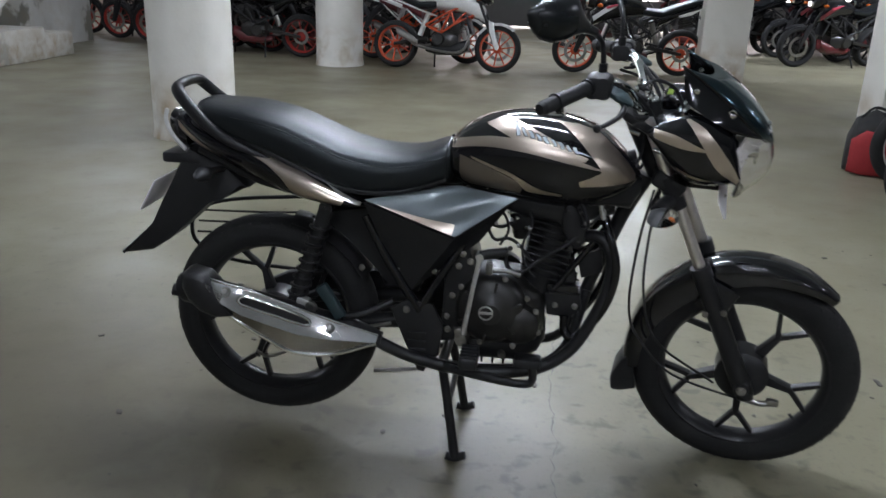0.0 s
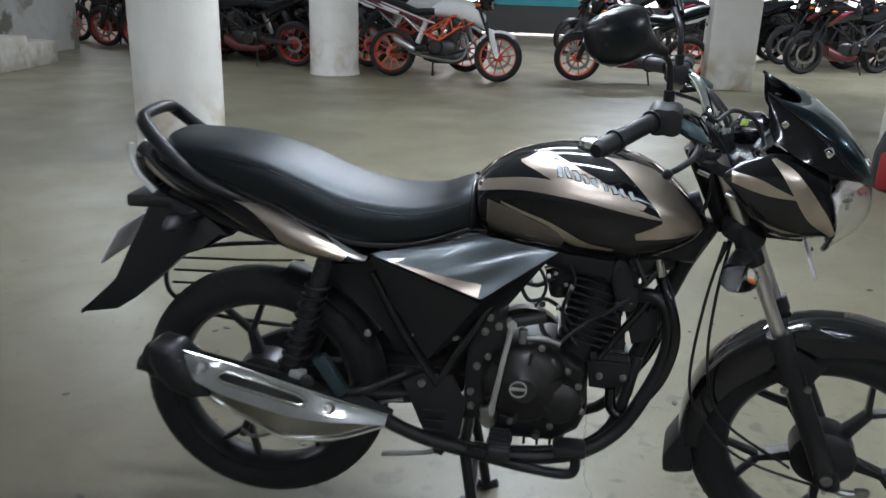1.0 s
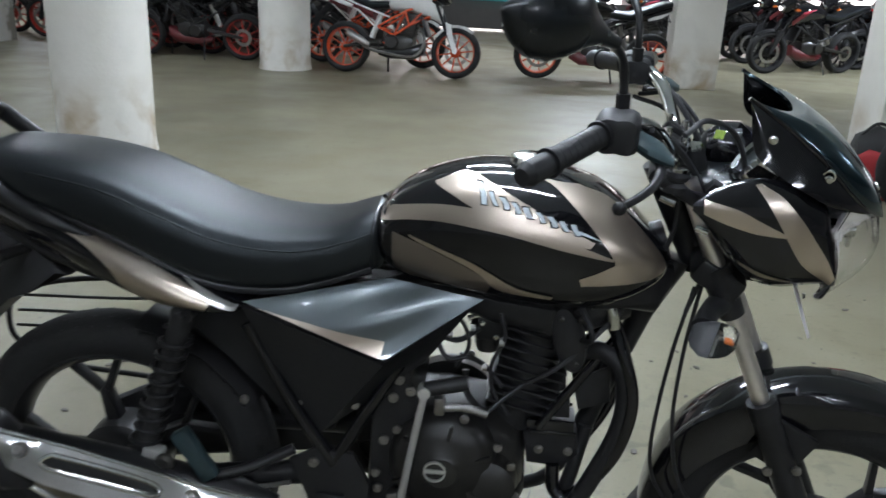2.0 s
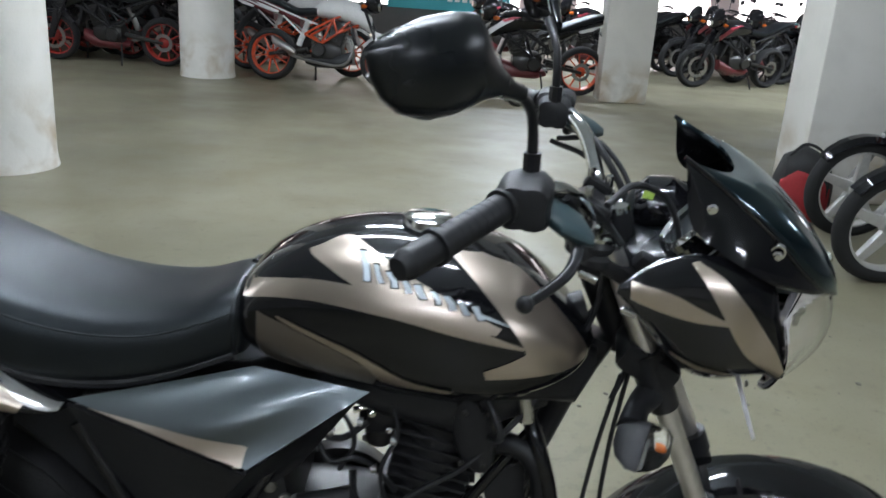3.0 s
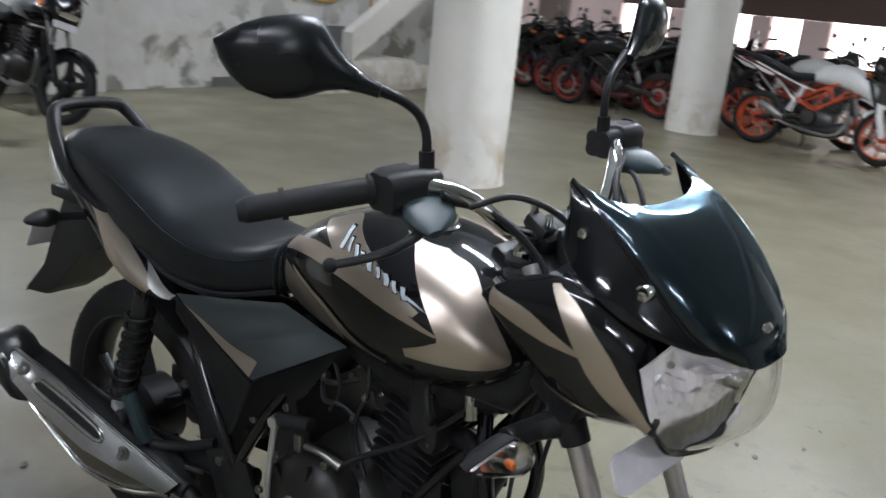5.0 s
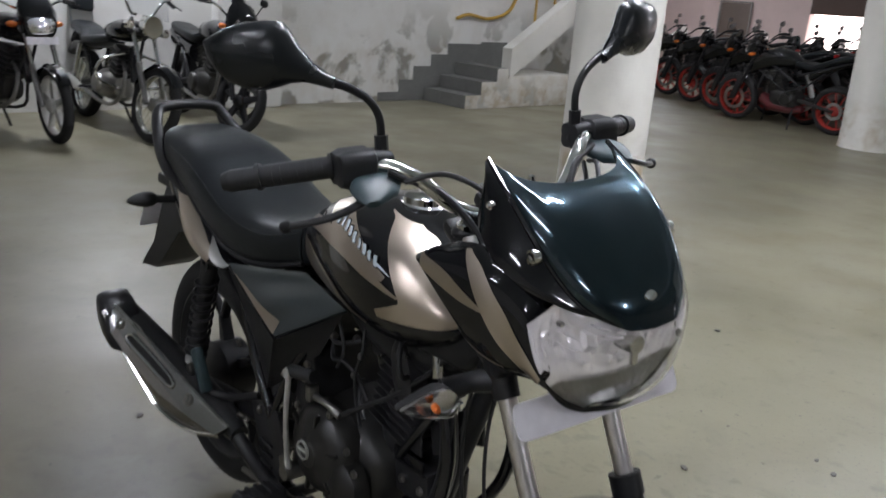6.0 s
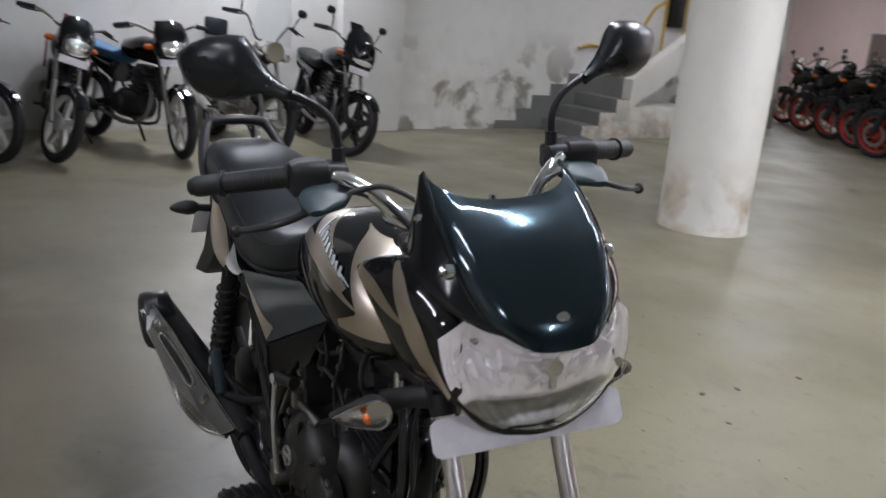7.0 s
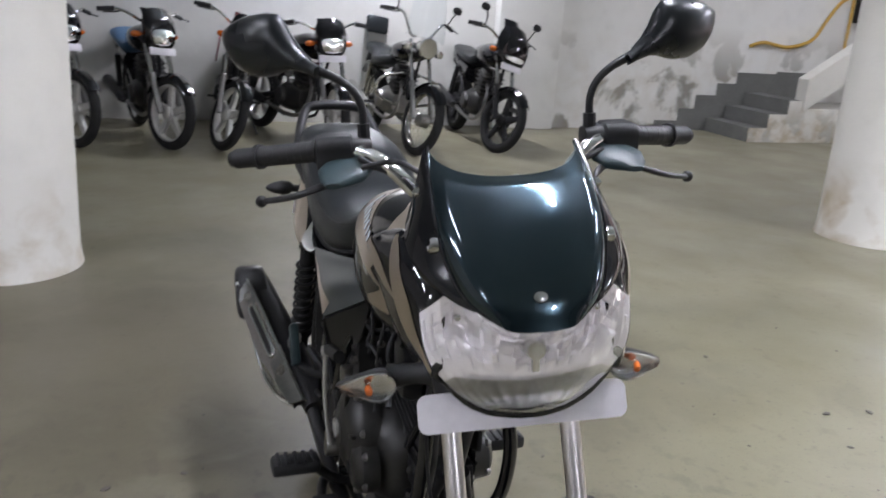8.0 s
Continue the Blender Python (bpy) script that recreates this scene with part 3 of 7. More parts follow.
def parked_bike(style, m, label, group, rim=M_SATIN, body=M_BLACK, accent=M_BLACK, frame_mat=M_SATIN, steer=0.0, cover=False):
    """A parked motorcycle with its rear contact at the origin of m, facing x. Styles: naked, commuter, faired, cruiser."""
    t = thing("motorcycle", label, "motorcycle", m, group)
    wb, r = (1.36, 0.3) if style != "cruiser" else (1.48, 0.31)
    rake = radians(25 if style != "cruiser" else 33)
    zh = 0.98
    xh = wb - (zh - r) * math.tan(rake) - 0.02
    axis = Vector((-math.sin(rake), 0, math.cos(rake)))
    st = Matrix.Translation((xh, 0, zh)) @ Matrix.Rotation(radians(steer), 4, axis) @ Matrix.Translation((-xh, 0, -zh))
    wr, wf = (0.15, 0.115) if style == "naked" else (0.105, 0.08)
    rim_f = rim
    wheel(t, "rear_wheel", 0, r, r, wr, rim, 10 if style == "naked" else 5, style == "cruiser")
    wheel(t, "front_wheel", wb, r, r, wf, rim_f, 10 if style == "naked" else 5, style == "cruiser", m=st)
    if style in ("naked", "faired"):
        for x, mm, rd in ((wb, st, 0.15), (0.0, None, 0.11)):
            part("brake_disc", lathe(BM(), [(rd - 0.04, 0.066), (rd, 0.066), (rd, 0.071), (rd - 0.04, 0.071)], 28, (x, 0, r)), M_STEEL, t, m=mm)
    # fork, yokes, mudguard
    fork_low = M_STEEL if style in ("commuter", "cruiser") else M_SATIN
    for s in (-1, 1):
        y = 0.095 * s
        leg = part("fork_leg", tube(BM(), [(wb, y, r), (wb - 0.3 * math.tan(rake), y, r + 0.3)], 0.024, 10, 1), fork_low, t, m=st)
        part("fork_tube", tube(BM(), [(wb - 0.3 * math.tan(rake), y, r + 0.3), (xh + 0.04, y, zh - 0.02)], 0.018, 10, 1), M_CHROME if style != "naked" else M_SATIN, leg, m=st)
        if style == "naked":
            part("fork_guard", slab(BM(), [(wb + 0.015, r - 0.02), (wb + 0.035, r + 0.02), (wb - 0.03, r + 0.2), (wb - 0.055, r + 0.31), (wb - 0.12, r + 0.34), (wb - 0.1, r + 0.2), (wb - 0.02, r - 0.01)], (0.1 * s if s > 0 else -0.128), (0.128 if s > 0 else -0.1), 0.006), M_WHITEP if body is M_WHITEP else M_SATIN, leg, m=st)
    part("yoke", rbox(BM(), (xh + 0.08, 0, zh - 0.12), (0.09, 0.24, 0.04), 0.01, ry=25), M_SATIN, t, m=st)
    rows = []
    for k in range(11):
        a = radians(35 + 120 * k / 10) if style != "naked" else radians(50 + 95 * k / 10)
        rr = r + 0.022
        hw = (0.05 + 0.012 * math.sin(math.pi * k / 10))
        rows.append([Vector((wb + math.cos(a) * (rr - (abs(q) > 1) * 0.03), hw * q / 2, r + math.sin(a) * (rr - (abs(q) > 1) * 0.03))) for q in (-2.05, -1.6, -0.8, 0, 0.8, 1.6, 2.05)])
    part("front_mudguard", sheet(BM(), rows, 0.004), M_WHITEP if body is M_WHITEP else M_SATIN if style == "naked" else M_BLACK, t, m=st)
    # handlebar, grips, mirrors
    hz = 1.06 if style != "cruiser" else 1.16
    for s in (-1, 1):
        part("handlebar", tube(BM(), [(xh, 0.03 * s, zh + 0.02), (xh + 0.01, 0.1 * s, zh + 0.03), (xh - 0.01, 0.2 * s, hz), (xh - 0.06, 0.3 * s, hz + 0.02), (xh - 0.12, 0.38 * s, hz)], 0.012, 8, 3), M_CHROME if style != "naked" else M_SATIN, t, m=st)
        part("grip", tube(BM(), [(xh - 0.05, 0.28 * s, hz + 0.017), (xh - 0.12, 0.39 * s, hz - 0.002)], 0.019, 10, 1), M_PLASTIC, t, m=st)
        part("lever", tube(BM(), [(xh - 0.005, 0.26 * s, hz + 0.0), (xh + 0.02, 0.32 * s, hz - 0.01), (xh - 0.02, 0.4 * s, hz - 0.02)], 0.007, 6, 3), M_SATIN, t, m=st)
        if style in ("naked", "faired", "cruiser"):
            mir = part("mirror", loft(BM(), [oval(xh - 0.02 + 0.012 * q, hz + 0.17, 0.05 * w, 0.035 * w, 0.035 * w, 2.6, 14, 0.33 * s) for q, w in ((0, 0.9), (0.6, 1), (2, 0.8), (3, 0.35))]), M_SATIN, t, m=st)
            part("mirror_stem", tube(BM(), [(xh - 0.02, 0.27 * s, hz + 0.02), (xh, 0.29 * s, hz + 0.1), (xh, 0.325 * s, hz + 0.155)], 0.006, 6, 3), M_SATIN, mir, m=st)
    # headlamp group
    if style == "naked":
        part("headlight_cowl", loft(BM(), [oval(xh + 0.08, zh + 0.02, 0.1, 0.12, 0.14, 2.6, 18), oval(xh + 0.15, zh - 0.0, 0.105, 0.13, 0.15, 2.4, 18), oval(xh + 0.22, zh - 0.04, 0.07, 0.1, 0.1, 2.2, 18), oval(xh + 0.245, zh - 0.06, 0.03, 0.05, 0.05, 2, 18)]), M_BLACK, t, m=st)
        part("headlight", loft(BM(), [oval(xh + 0.215, zh - 0.05, 0.07, 0.05, 0.08, 2.3, 16), oval(xh + 0.25, zh - 0.055, 0.045, 0.03, 0.05, 2.3, 16)]), M_MIRROR, t, m=st)
    elif style == "cruiser":
        part("headlight", lathe(BM(), [(0.0, 0.11), (0.085, 0.11), (0.095, 0.1), (0.085, 0.02), (0.03, -0.02), (0.0, -0.02)], 24, (xh + 0.12, 0, zh - 0.06), "x", False), M_CHROME, t, m=st)
        for s in (-1, 1):
            part("indicator", lathe(BM(), [(0.0, 0.05), (0.035, 0.045), (0.04, 0.0), (0.0, -0.03)], 16, (xh + 0.12, 0.17 * s, zh - 0.08), "x", False), M_CHROME, t, m=st)
        rows = [[Vector((xh + 0.16 - 0.10 * q / 6, 0.2 * (1 - 0.02 * q * q * 0.5) * p / 4, zh + 0.02 + 0.46 * q / 6)) - Vector((0.04 * (p / 4) ** 2, 0, 0)) for p in range(-4, 5)] for q in range(7)]
        part("windshield", sheet(BM(), rows, 0.004), M_SMOKE, t, "clear tall windshield", m=st)
    else:
        big = 1.5 if style == "faired" else 1.2
        part("headlight_cowl", loft(BM(), [oval(xh + 0.03, zh + 0.02, 0.07 * big, 0.1 * big, 0.1, 2.8, 20), oval(xh + 0.1, zh + 0.0, 0.115 * big, 0.115 * big, 0.14 * big, 2.8, 20), oval(xh + 0.16, zh - 0.04, 0.118 * big, 0.1 * big, 0.13 * big, 2.6, 20), oval(xh + 0.2, zh - 0.07, 0.1 * big, 0.08 * big, 0.1 * big, 2.5, 20)]), body, t, m=st)
        lamp = part("headlight", loft(BM(), [oval(xh + 0.17, zh - 0.075, 0.112, 0.062, 0.085, 2.6, 20), oval(xh + 0.215, zh - 0.085, 0.1, 0.055, 0.075, 2.5, 20), oval(xh + 0.24, zh - 0.095, 0.06, 0.035, 0.05, 2.3, 20)] if style == "commuter" else [oval(xh + 0.19, zh - 0.11, 0.12, 0.03, 0.04, 2.4, 18), oval(xh + 0.235, zh - 0.115, 0.1, 0.02, 0.03, 2.4, 18)]), M_MIRROR, t, "clear headlight", m=st)
        if style in ("faired", "commuter"):
            rows = [[Vector((xh + 0.2 - 0.16 * q / 5 - 0.05 * (p / 4) ** 2, 0.125 * (1 - 0.06 * q) * p / 4, zh + (0.22 if style == "faired" else 0.13) * q / 5)) for p in range(-4, 5)] for q in range(6)]
            part("visor", sheet(BM(), rows, 0.005), M_BLACK if style == "faired" else accent, t, m=st)
        part("number_plate", rbox(BM(), (xh + 0.2, 0, zh - 0.2), (0.012, 0.24, 0.06), 0.004, ry=-12), M_PLATE, t, m=st)
    if style != "cruiser":
        for s in (-1, 1):
            part("indicator", loft(BM(), [oval(xh + 0.05, zh - 0.08, 0.03, 0.016, 0.016, 2, 12, 0.165 * s), oval(xh + 0.075, zh - 0.08, 0.042, 0.026, 0.026, 2, 12, 0.172 * s), oval(xh + 0.105, zh - 0.08, 0.036, 0.021, 0.021, 2, 12, 0.172 * s), oval(xh + 0.118, zh - 0.08, 0.018, 0.01, 0.01, 2, 12, 0.172 * s)]), M_AMBER, t, "amber indicator", m=st)
    # tank, seat, tail
    tx = xh - 0.08
    if style == "naked":
        secs = [(tx - 0.45, 0.83, 0.06, 0.03, 0.06), (tx - 0.34, 0.86, 0.12, 0.09, 0.1), (tx - 0.15, 0.88, 0.15, 0.11, 0.14), (tx + 0.02, 0.87, 0.15, 0.09, 0.17), (tx + 0.14, 0.83, 0.11, 0.06, 0.17), (tx + 0.22, 0.76, 0.08, 0.04, 0.14)]
    elif style == "cruiser":
        secs = [(tx - 0.42, 0.8, 0.07, 0.03, 0.05), (tx - 0.3, 0.84, 0.13, 0.07, 0.09), (tx - 0.1, 0.87, 0.15, 0.08, 0.11), (tx + 0.04, 0.88, 0.13, 0.07, 0.1), (tx + 0.1, 0.87, 0.06, 0.04, 0.06)]
    else:
        secs = [(tx - 0.46, 0.82, 0.08, 0.05, 0.05), (tx - 0.38, 0.85, 0.12, 0.09, 0.09), (tx - 0.15, 0.87, 0.14, 0.1, 0.12), (tx + 0.03, 0.86, 0.12, 0.08, 0.12), (tx + 0.09, 0.85, 0.07, 0.05, 0.08)]
    tank = part("fuel_tank", loft(BM(), [oval(*s, 2.4, 22) for s in secs]), body, t)
    if accent is not body:
        for s in (-1, 1):
            part("tank_flash", slab(BM(), [(tx + 0.23, 0.7), (tx + 0.25, 0.76), (tx + 0.05, 0.9), (tx - 0.06, 0.91), (tx - 0.04, 0.88), (tx + 0.1, 0.8)], 0.15 * s if s > 0 else -0.165, 0.165 if s > 0 else -0.15, 0.006), accent, tank)
            if body is M_BLACK:
                part("tank_flash", slab(BM(), [(tx + 0.07, 0.855), (tx + 0.09, 0.885), (tx - 0.06, 0.925), (tx - 0.14, 0.93), (tx - 0.05, 0.9)], 0.154 * s if s > 0 else -0.168, 0.168 if s > 0 else -0.154, 0.006), M_PINKRED, tank)
    if style == "naked":
        seat = [(-0.24, 0.97, 0.05, 0.02, 0.03), (-0.1, 0.95, 0.11, 0.035, 0.05), (0.1, 0.89, 0.12, 0.03, 0.06), (0.3, 0.81, 0.13, 0.03, 0.07), (tx - 0.4, 0.83, 0.09, 0.03, 0.06)]
    elif style == "cruiser":
        seat = [(-0.28, 0.82, 0.08, 0.04, 0.05), (-0.15, 0.82, 0.13, 0.06, 0.06), (0.1, 0.78, 0.13, 0.05, 0.06), (0.2, 0.72, 0.16, 0.04, 0.06), (0.45, 0.74, 0.14, 0.05, 0.05), (tx - 0.34, 0.77, 0.08, 0.03, 0.04)]
    else:
        seat = [(-0.26, 0.86, 0.07, 0.03, 0.04), (-0.15, 0.85, 0.12, 0.045, 0.06), (0.2, 0.8, 0.13, 0.035, 0.07), (0.45, 0.78, 0.13, 0.03, 0.07), (tx - 0.42, 0.81, 0.09, 0.04, 0.06)]
    part("seat", loft(BM(), [oval(*s, 2.8, 20) for s in seat]), M_BLUE if cover else M_SEAT, t)
    if style == "cruiser":
        back = part("backrest", rbox(BM(), (-0.3, 0, 1.05), (0.06, 0.24, 0.18), 0.03, ry=-12), M_SEAT, t)
        for s in (-1, 1):
            part("backrest_bar", tube(BM(), [(-0.2, 0.1 * s, 0.8), (-0.28, 0.1 * s, 0.95), (-0.31, 0.1 * s, 1.08)], 0.009, 8, 3), M_CHROME, back)
    tail = {"naked": [(-0.3, 0.93, 0.03, 0.02, 0.02), (-0.1, 0.88, 0.08, 0.03, 0.04), (0.15, 0.79, 0.1, 0.04, 0.06), (0.35, 0.7, 0.1, 0.06, 0.08)],
            "cruiser": [(-0.4, 0.55, 0.07, 0.05, 0.03), (-0.2, 0.66, 0.08, 0.04, 0.06), (0.1, 0.68, 0.09, 0.04, 0.05)]}.get(style, [(-0.36, 0.8, 0.06, 0.03, 0.04), (-0.15, 0.77, 0.11, 0.03, 0.05), (0.15, 0.7, 0.125, 0.05, 0.06), (0.4, 0.64, 0.13, 0.08, 0.1)])
    part("tail_panel", loft(BM(), [oval(*s, 2.6, 18) for s in tail]), body if body is not M_WHITEP else M_MAROON, t)
    if style == "naked" and accent is M_WHITEP:
        for s in (-1, 1):
            part("tail_flash", slab(BM(), [(-0.2, 0.885), (-0.02, 0.83), (0.1, 0.79), (0.08, 0.765), (-0.06, 0.8)], 0.085 * s if s > 0 else -0.105, 0.105 if s > 0 else -0.085, 0.005), M_WHITEP, t)
    part("tail_light", rbox(BM(), (tail[0][0] - 0.01, 0, tail[0][1]), (0.03, 0.09, 0.04), 0.01), M_TAIL, t)
    part("rear_mudguard", tube(BM(), [(-0.2, 0, 0.78), (-0.34, 0, 0.66), (-0.42, 0, 0.5)], [0.07, 0.055, 0.045], 10, 3, 0.35), M_PLASTIC, t)
    # engine, frame, exhaust, swing arm
    part("crankcase", loft(BM(), [oval(0.5, 0.38, 0.1, 0.09, 0.1, 3, 18), oval(0.56, 0.38, 0.14, 0.13, 0.13, 3, 18), oval(0.76, 0.38, 0.14, 0.12, 0.13, 3, 18), oval(0.85, 0.38, 0.09, 0.08, 0.09, 3, 18)]), M_ALLOY if style != "cruiser" else M_STEEL, t)
    cyl = part("cylinder", rbox(BM(), (0.8, 0, 0.59), (0.17, 0.18, 0.26), 0.02, ry=14), M_ALLOY, t)
    for k in range(5):
        part("fin", rbox(BM(), (0.785 + 0.012 * k, 0, 0.51 + 0.04 * k), (0.21, 0.22, 0.008), 0.0, ry=14), M_ALLOY, cyl)
    for s in (-1, 1):
        part("engine_cover", lathe(BM(), [(0.0, 0.022 * s), (0.07, 0.02 * s), (0.085, 0.0), (0.085, -0.02 * s), (0.0, -0.02 * s)], 24, (0.6, 0.15 * s, 0.38), "y", False), M_STEEL if style == "cruiser" else M_ALLOY, t)
    part("radiator", rbox(BM(), (0.98, 0, 0.58), (0.04, 0.2, 0.24) if style == "naked" else (0.04, 0.05, 0.3), 0.01, ry=-20), M_SATIN, t)
    for s in (-1, 1):
        y = 0.12 * s
        if style == "naked":
            for pts in ([(xh + 0.03, 0.05 * s, 0.86), (0.75, y, 0.74), (0.42, y, 0.55)], [(xh + 0.06, 0.05 * s, 0.72), (0.8, y, 0.58), (0.5, y, 0.36)], [(0.75, y, 0.74), (0.8, y, 0.58)], [(0.75, y, 0.74), (0.62, y, 0.46)], [(xh + 0.03, 0.05 * s, 0.86), (0.8, y, 0.58)], [(0.42, y, 0.55), (0.62, y, 0.46)]):
                part("frame_tube", tube(BM(), pts, 0.014, 8, 2), frame_mat, t)
            part("subframe_tube", tube(BM(), [(0.5, y, 0.68), (0.2, 0.1 * s, 0.78), (-0.15, 0.07 * s, 0.9)], 0.011, 8, 2), M_WHITEP if body is M_WHITEP else frame_mat, t)
            part("subframe_tube", tube(BM(), [(0.42, y, 0.52), (0.15, 0.1 * s, 0.74)], 0.011, 8, 1), M_WHITEP if body is M_WHITEP else frame_mat, t)
        else:
            part("frame_tube", tube(BM(), [(xh + 0.05, 0.03 * s, 0.8), (0.95, 0.05 * s, 0.45), (0.88, 0.08 * s, 0.25), (0.5, 0.1 * s, 0.23), (0.3, 0.1 * s, 0.5), (0.05, 0.11 * s, 0.75)], 0.014, 8, 3), M_SATIN, t)
            part("shock_absorber", tube(BM(), [(0.02, 0.13 * s, r + 0.04), (0.14, 0.13 * s, 0.68)], 0.026, 10, 1), M_CHROME if style == "cruiser" else M_SATIN, t)
        part("swing_arm", tube(BM(), [(0.45, 0.09 * s, 0.38), (0.0, 0.1 * s, r)], [0.03, 0.02], 8, 1), M_ALLOY if style == "naked" else M_SATIN, t)
        part("foot_peg", tube(BM(), [(0.45, 0.13 * s, 0.32), (0.45, 0.24 * s, 0.32)], 0.012, 8, 1), M_SATIN, t)
    if style == "naked":
        part("silencer", loft(BM(), [oval(0.05, 0.47, 0.025, 0.03, 0.03, 2.2, 14, -0.17), oval(0.07, 0.46, 0.045, 0.055, 0.05, 2.4, 14, -0.17), oval(0.25, 0.37, 0.05, 0.05, 0.05, 2.4, 14, -0.16), oval(0.33, 0.33, 0.03, 0.03, 0.03, 2.2, 14, -0.15)]), M_STEEL, t)
        part("belly_pan", loft(BM(), [oval(0.42, 0.25, 0.06, 0.03, 0.03, 2.6, 16), oval(0.55, 0.245, 0.13, 0.06, 0.06, 2.6, 16), oval(0.85, 0.27, 0.13, 0.09, 0.08, 2.6, 16), oval(0.98, 0.33, 0.07, 0.08, 0.07, 2.4, 16)]), M_MAROON if body is M_BLACK else M_SATIN, t)
        part("shock_absorber", tube(BM(), [(0.32, 0.0, 0.42), (0.42, 0.0, 0.7)], 0.035, 10, 1), M_WHITEP if body is M_WHITEP else M_STEEL, t)
    else:
        part("silencer", tube(BM(), [(-0.35, -0.17, 0.4), (-0.3, -0.17, 0.39), (0.2, -0.16, 0.31), (0.35, -0.15, 0.28)], [0.05, 0.055, 0.05, 0.02], 14, 3), M_CHROME if style == "cruiser" else M_SATIN, t)
    part("exhaust_pipe", tube(BM(), [(0.86, -0.04, 0.6), (0.98, -0.06, 0.5), (0.95, -0.08, 0.3), (0.8, -0.12, 0.22), (0.4, -0.14, 0.27), (0.25, -0.15, 0.32)], 0.017, 8, 4), M_STEEL, t)
    part("side_stand", tube(BM(), [(0.5, 0.12, 0.26), (0.47, 0.26, 0.012)], 0.012, 8, 1), M_SATIN, t)
    if style == "cruiser":
        part("crash_guard", tube(BM(), [(0.98, -0.05, 0.68), (1.02, -0.28, 0.6), (1.0, -0.3, 0.45), (0.95, -0.05, 0.36)], 0.014, 8, 4), M_CHROME, t)
        part("crash_guard", tube(BM(), [(0.98, 0.05, 0.68), (1.02, 0.28, 0.6), (1.0, 0.3, 0.45), (0.95, 0.05, 0.36)], 0.014, 8, 4), M_CHROME, t)
    return t


def standing(x, y, heading, lean=7):
    """A bike on its side stand: rear contact, heading and lean to its left."""
    return pose(x, y, 0, 0, 0, heading) @ pose(0, 0, 0, -lean, 0, 0)


def by_front(fx, fy, heading, wb=1.36, lean=7):
    return standing(fx - wb * math.cos(radians(heading)), fy - wb * math.sin(radians(heading)), heading, lean)


ROW_A, ROW_W, ROW_B, ROW_L, ROW_N = "white and black motorcycles by the column", "motorcycles along the damp wall", "black motorcycles in the far bay", "motorcycles behind the stairs column", "motorcycles beside the wide column"
white = parked_bike("naked", by_front(-0.4, 10.86, -6), "white naked motorcycle with orange wheels and orange trellis frame", ROW_A, M_ORANGE, M_WHITEP, M_WHITEP, M_ORANGE)
copy_thing(white, by_front(-0.9, 11.75, -6))
parked_bike("naked", by_front(0.58, 11.38, 185), "black naked motorcycle with orange wheels and white tank flash", ROW_A, M_ORANGE, M_BLACK, M_WHITEP, M_SATIN)
redbike = parked_bike("naked", by_front(-4.55, 11.6, 180), "black naked motorcycle with red-orange wheels", ROW_L, M_REDRIM, M_BLACK, M_BLACK, M_SATIN)
for fx, fy, h in ((-5.2, 12.15, 179), (-5.97, 12.66, 178), (-6.75, 13.1, 178), (-4.2, 12.5, 180), (-4.9, 13.2, 177), (-3.35, 12.75, 181), (-5.75, 13.8, 178), (-4.0, 13.6, 180), (-7.6, 13.7, 178), (-6.6, 14.5, 178), (-4.9, 14.6, 179), (-3.2, 14.3, 181)):
    copy_thing(redbike, by_front(fx, fy, h))
dark = parked_bike("naked", by_front(3.84, 13.35, 205), "black naked motorcycle with dark wheels", ROW_B, M_SATIN, M_BLACK, M_MAROON, M_SATIN, steer=-12)
for k, (fx, fy, h) in enumerate(((4.75, 14.4, 208), (5.15, 15.7, 210), (5.9, 15.0, 205), (6.6, 15.9, 208), (7.4, 15.2, 206), (8.2, 16.0, 204), (9.0, 15.2, 207), (9.9, 16.1, 205), (3.3, 15.4, 200), (0.5, 14.6, 215), (1.8, 14.3, 200), (5.55, 14.6, 207), (6.35, 14.2, 203), (6.9, 14.9, 208), (3.9, 14.7, 203), (4.4, 15.6, 206), (7.1, 16.4, 206), (8.1, 14.4, 205), (2.6, 14.9, 202))):
    copy_thing(dark, by_front(fx, fy, h))
redtank = parked_bike("commuter", by_front(6.0, 15.4, 200), "maroon and black commuter motorcycle", ROW_B, M_SATIN, M_MAROON, M_MAROON)
copy_thing(redtank, by_front(7.7, 15.7, 200))

com = parked_bike("commuter", by_front(-5.3, 1.83, 13, 1.36, -6), "black commuter motorcycle with silver alloy wheels", ROW_W, M_SILVER, M_BLACK, M_BLACK, steer=24, cover=True)
copy_thing(com, by_front(-5.36, 1.12, 15, 1.36, -6))
parked_bike("commuter", by_front(-5.26, 2.22, -7, 1.36), "black and red commuter motorcycle with silver wheels", ROW_W, M_SILVER, M_BLACK, M_MAROON, steer=27)
parked_bike("commuter", by_front(-5.33, 3.15, 22, 1.36), "black commuter motorcycle with chrome fork and blue seat cover", ROW_W, M_SILVER, M_BLACK, M_BLACK, steer=-18, cover=True)
parked_bike("cruiser", by_front(-5.12, 3.85, 3, 1.48), "black cruiser motorcycle with chrome fork, windshield and backrest", ROW_W, M_CHROME, M_BLACK, M_BLACK, steer=12)
parked_bike("faired", by_front(-5.28, 4.67, -2, 1.36), "black motorcycle with a dark flyscreen and black wheels", ROW_W, M_SATIN, M_BLACK, M_BLACK, steer=20)
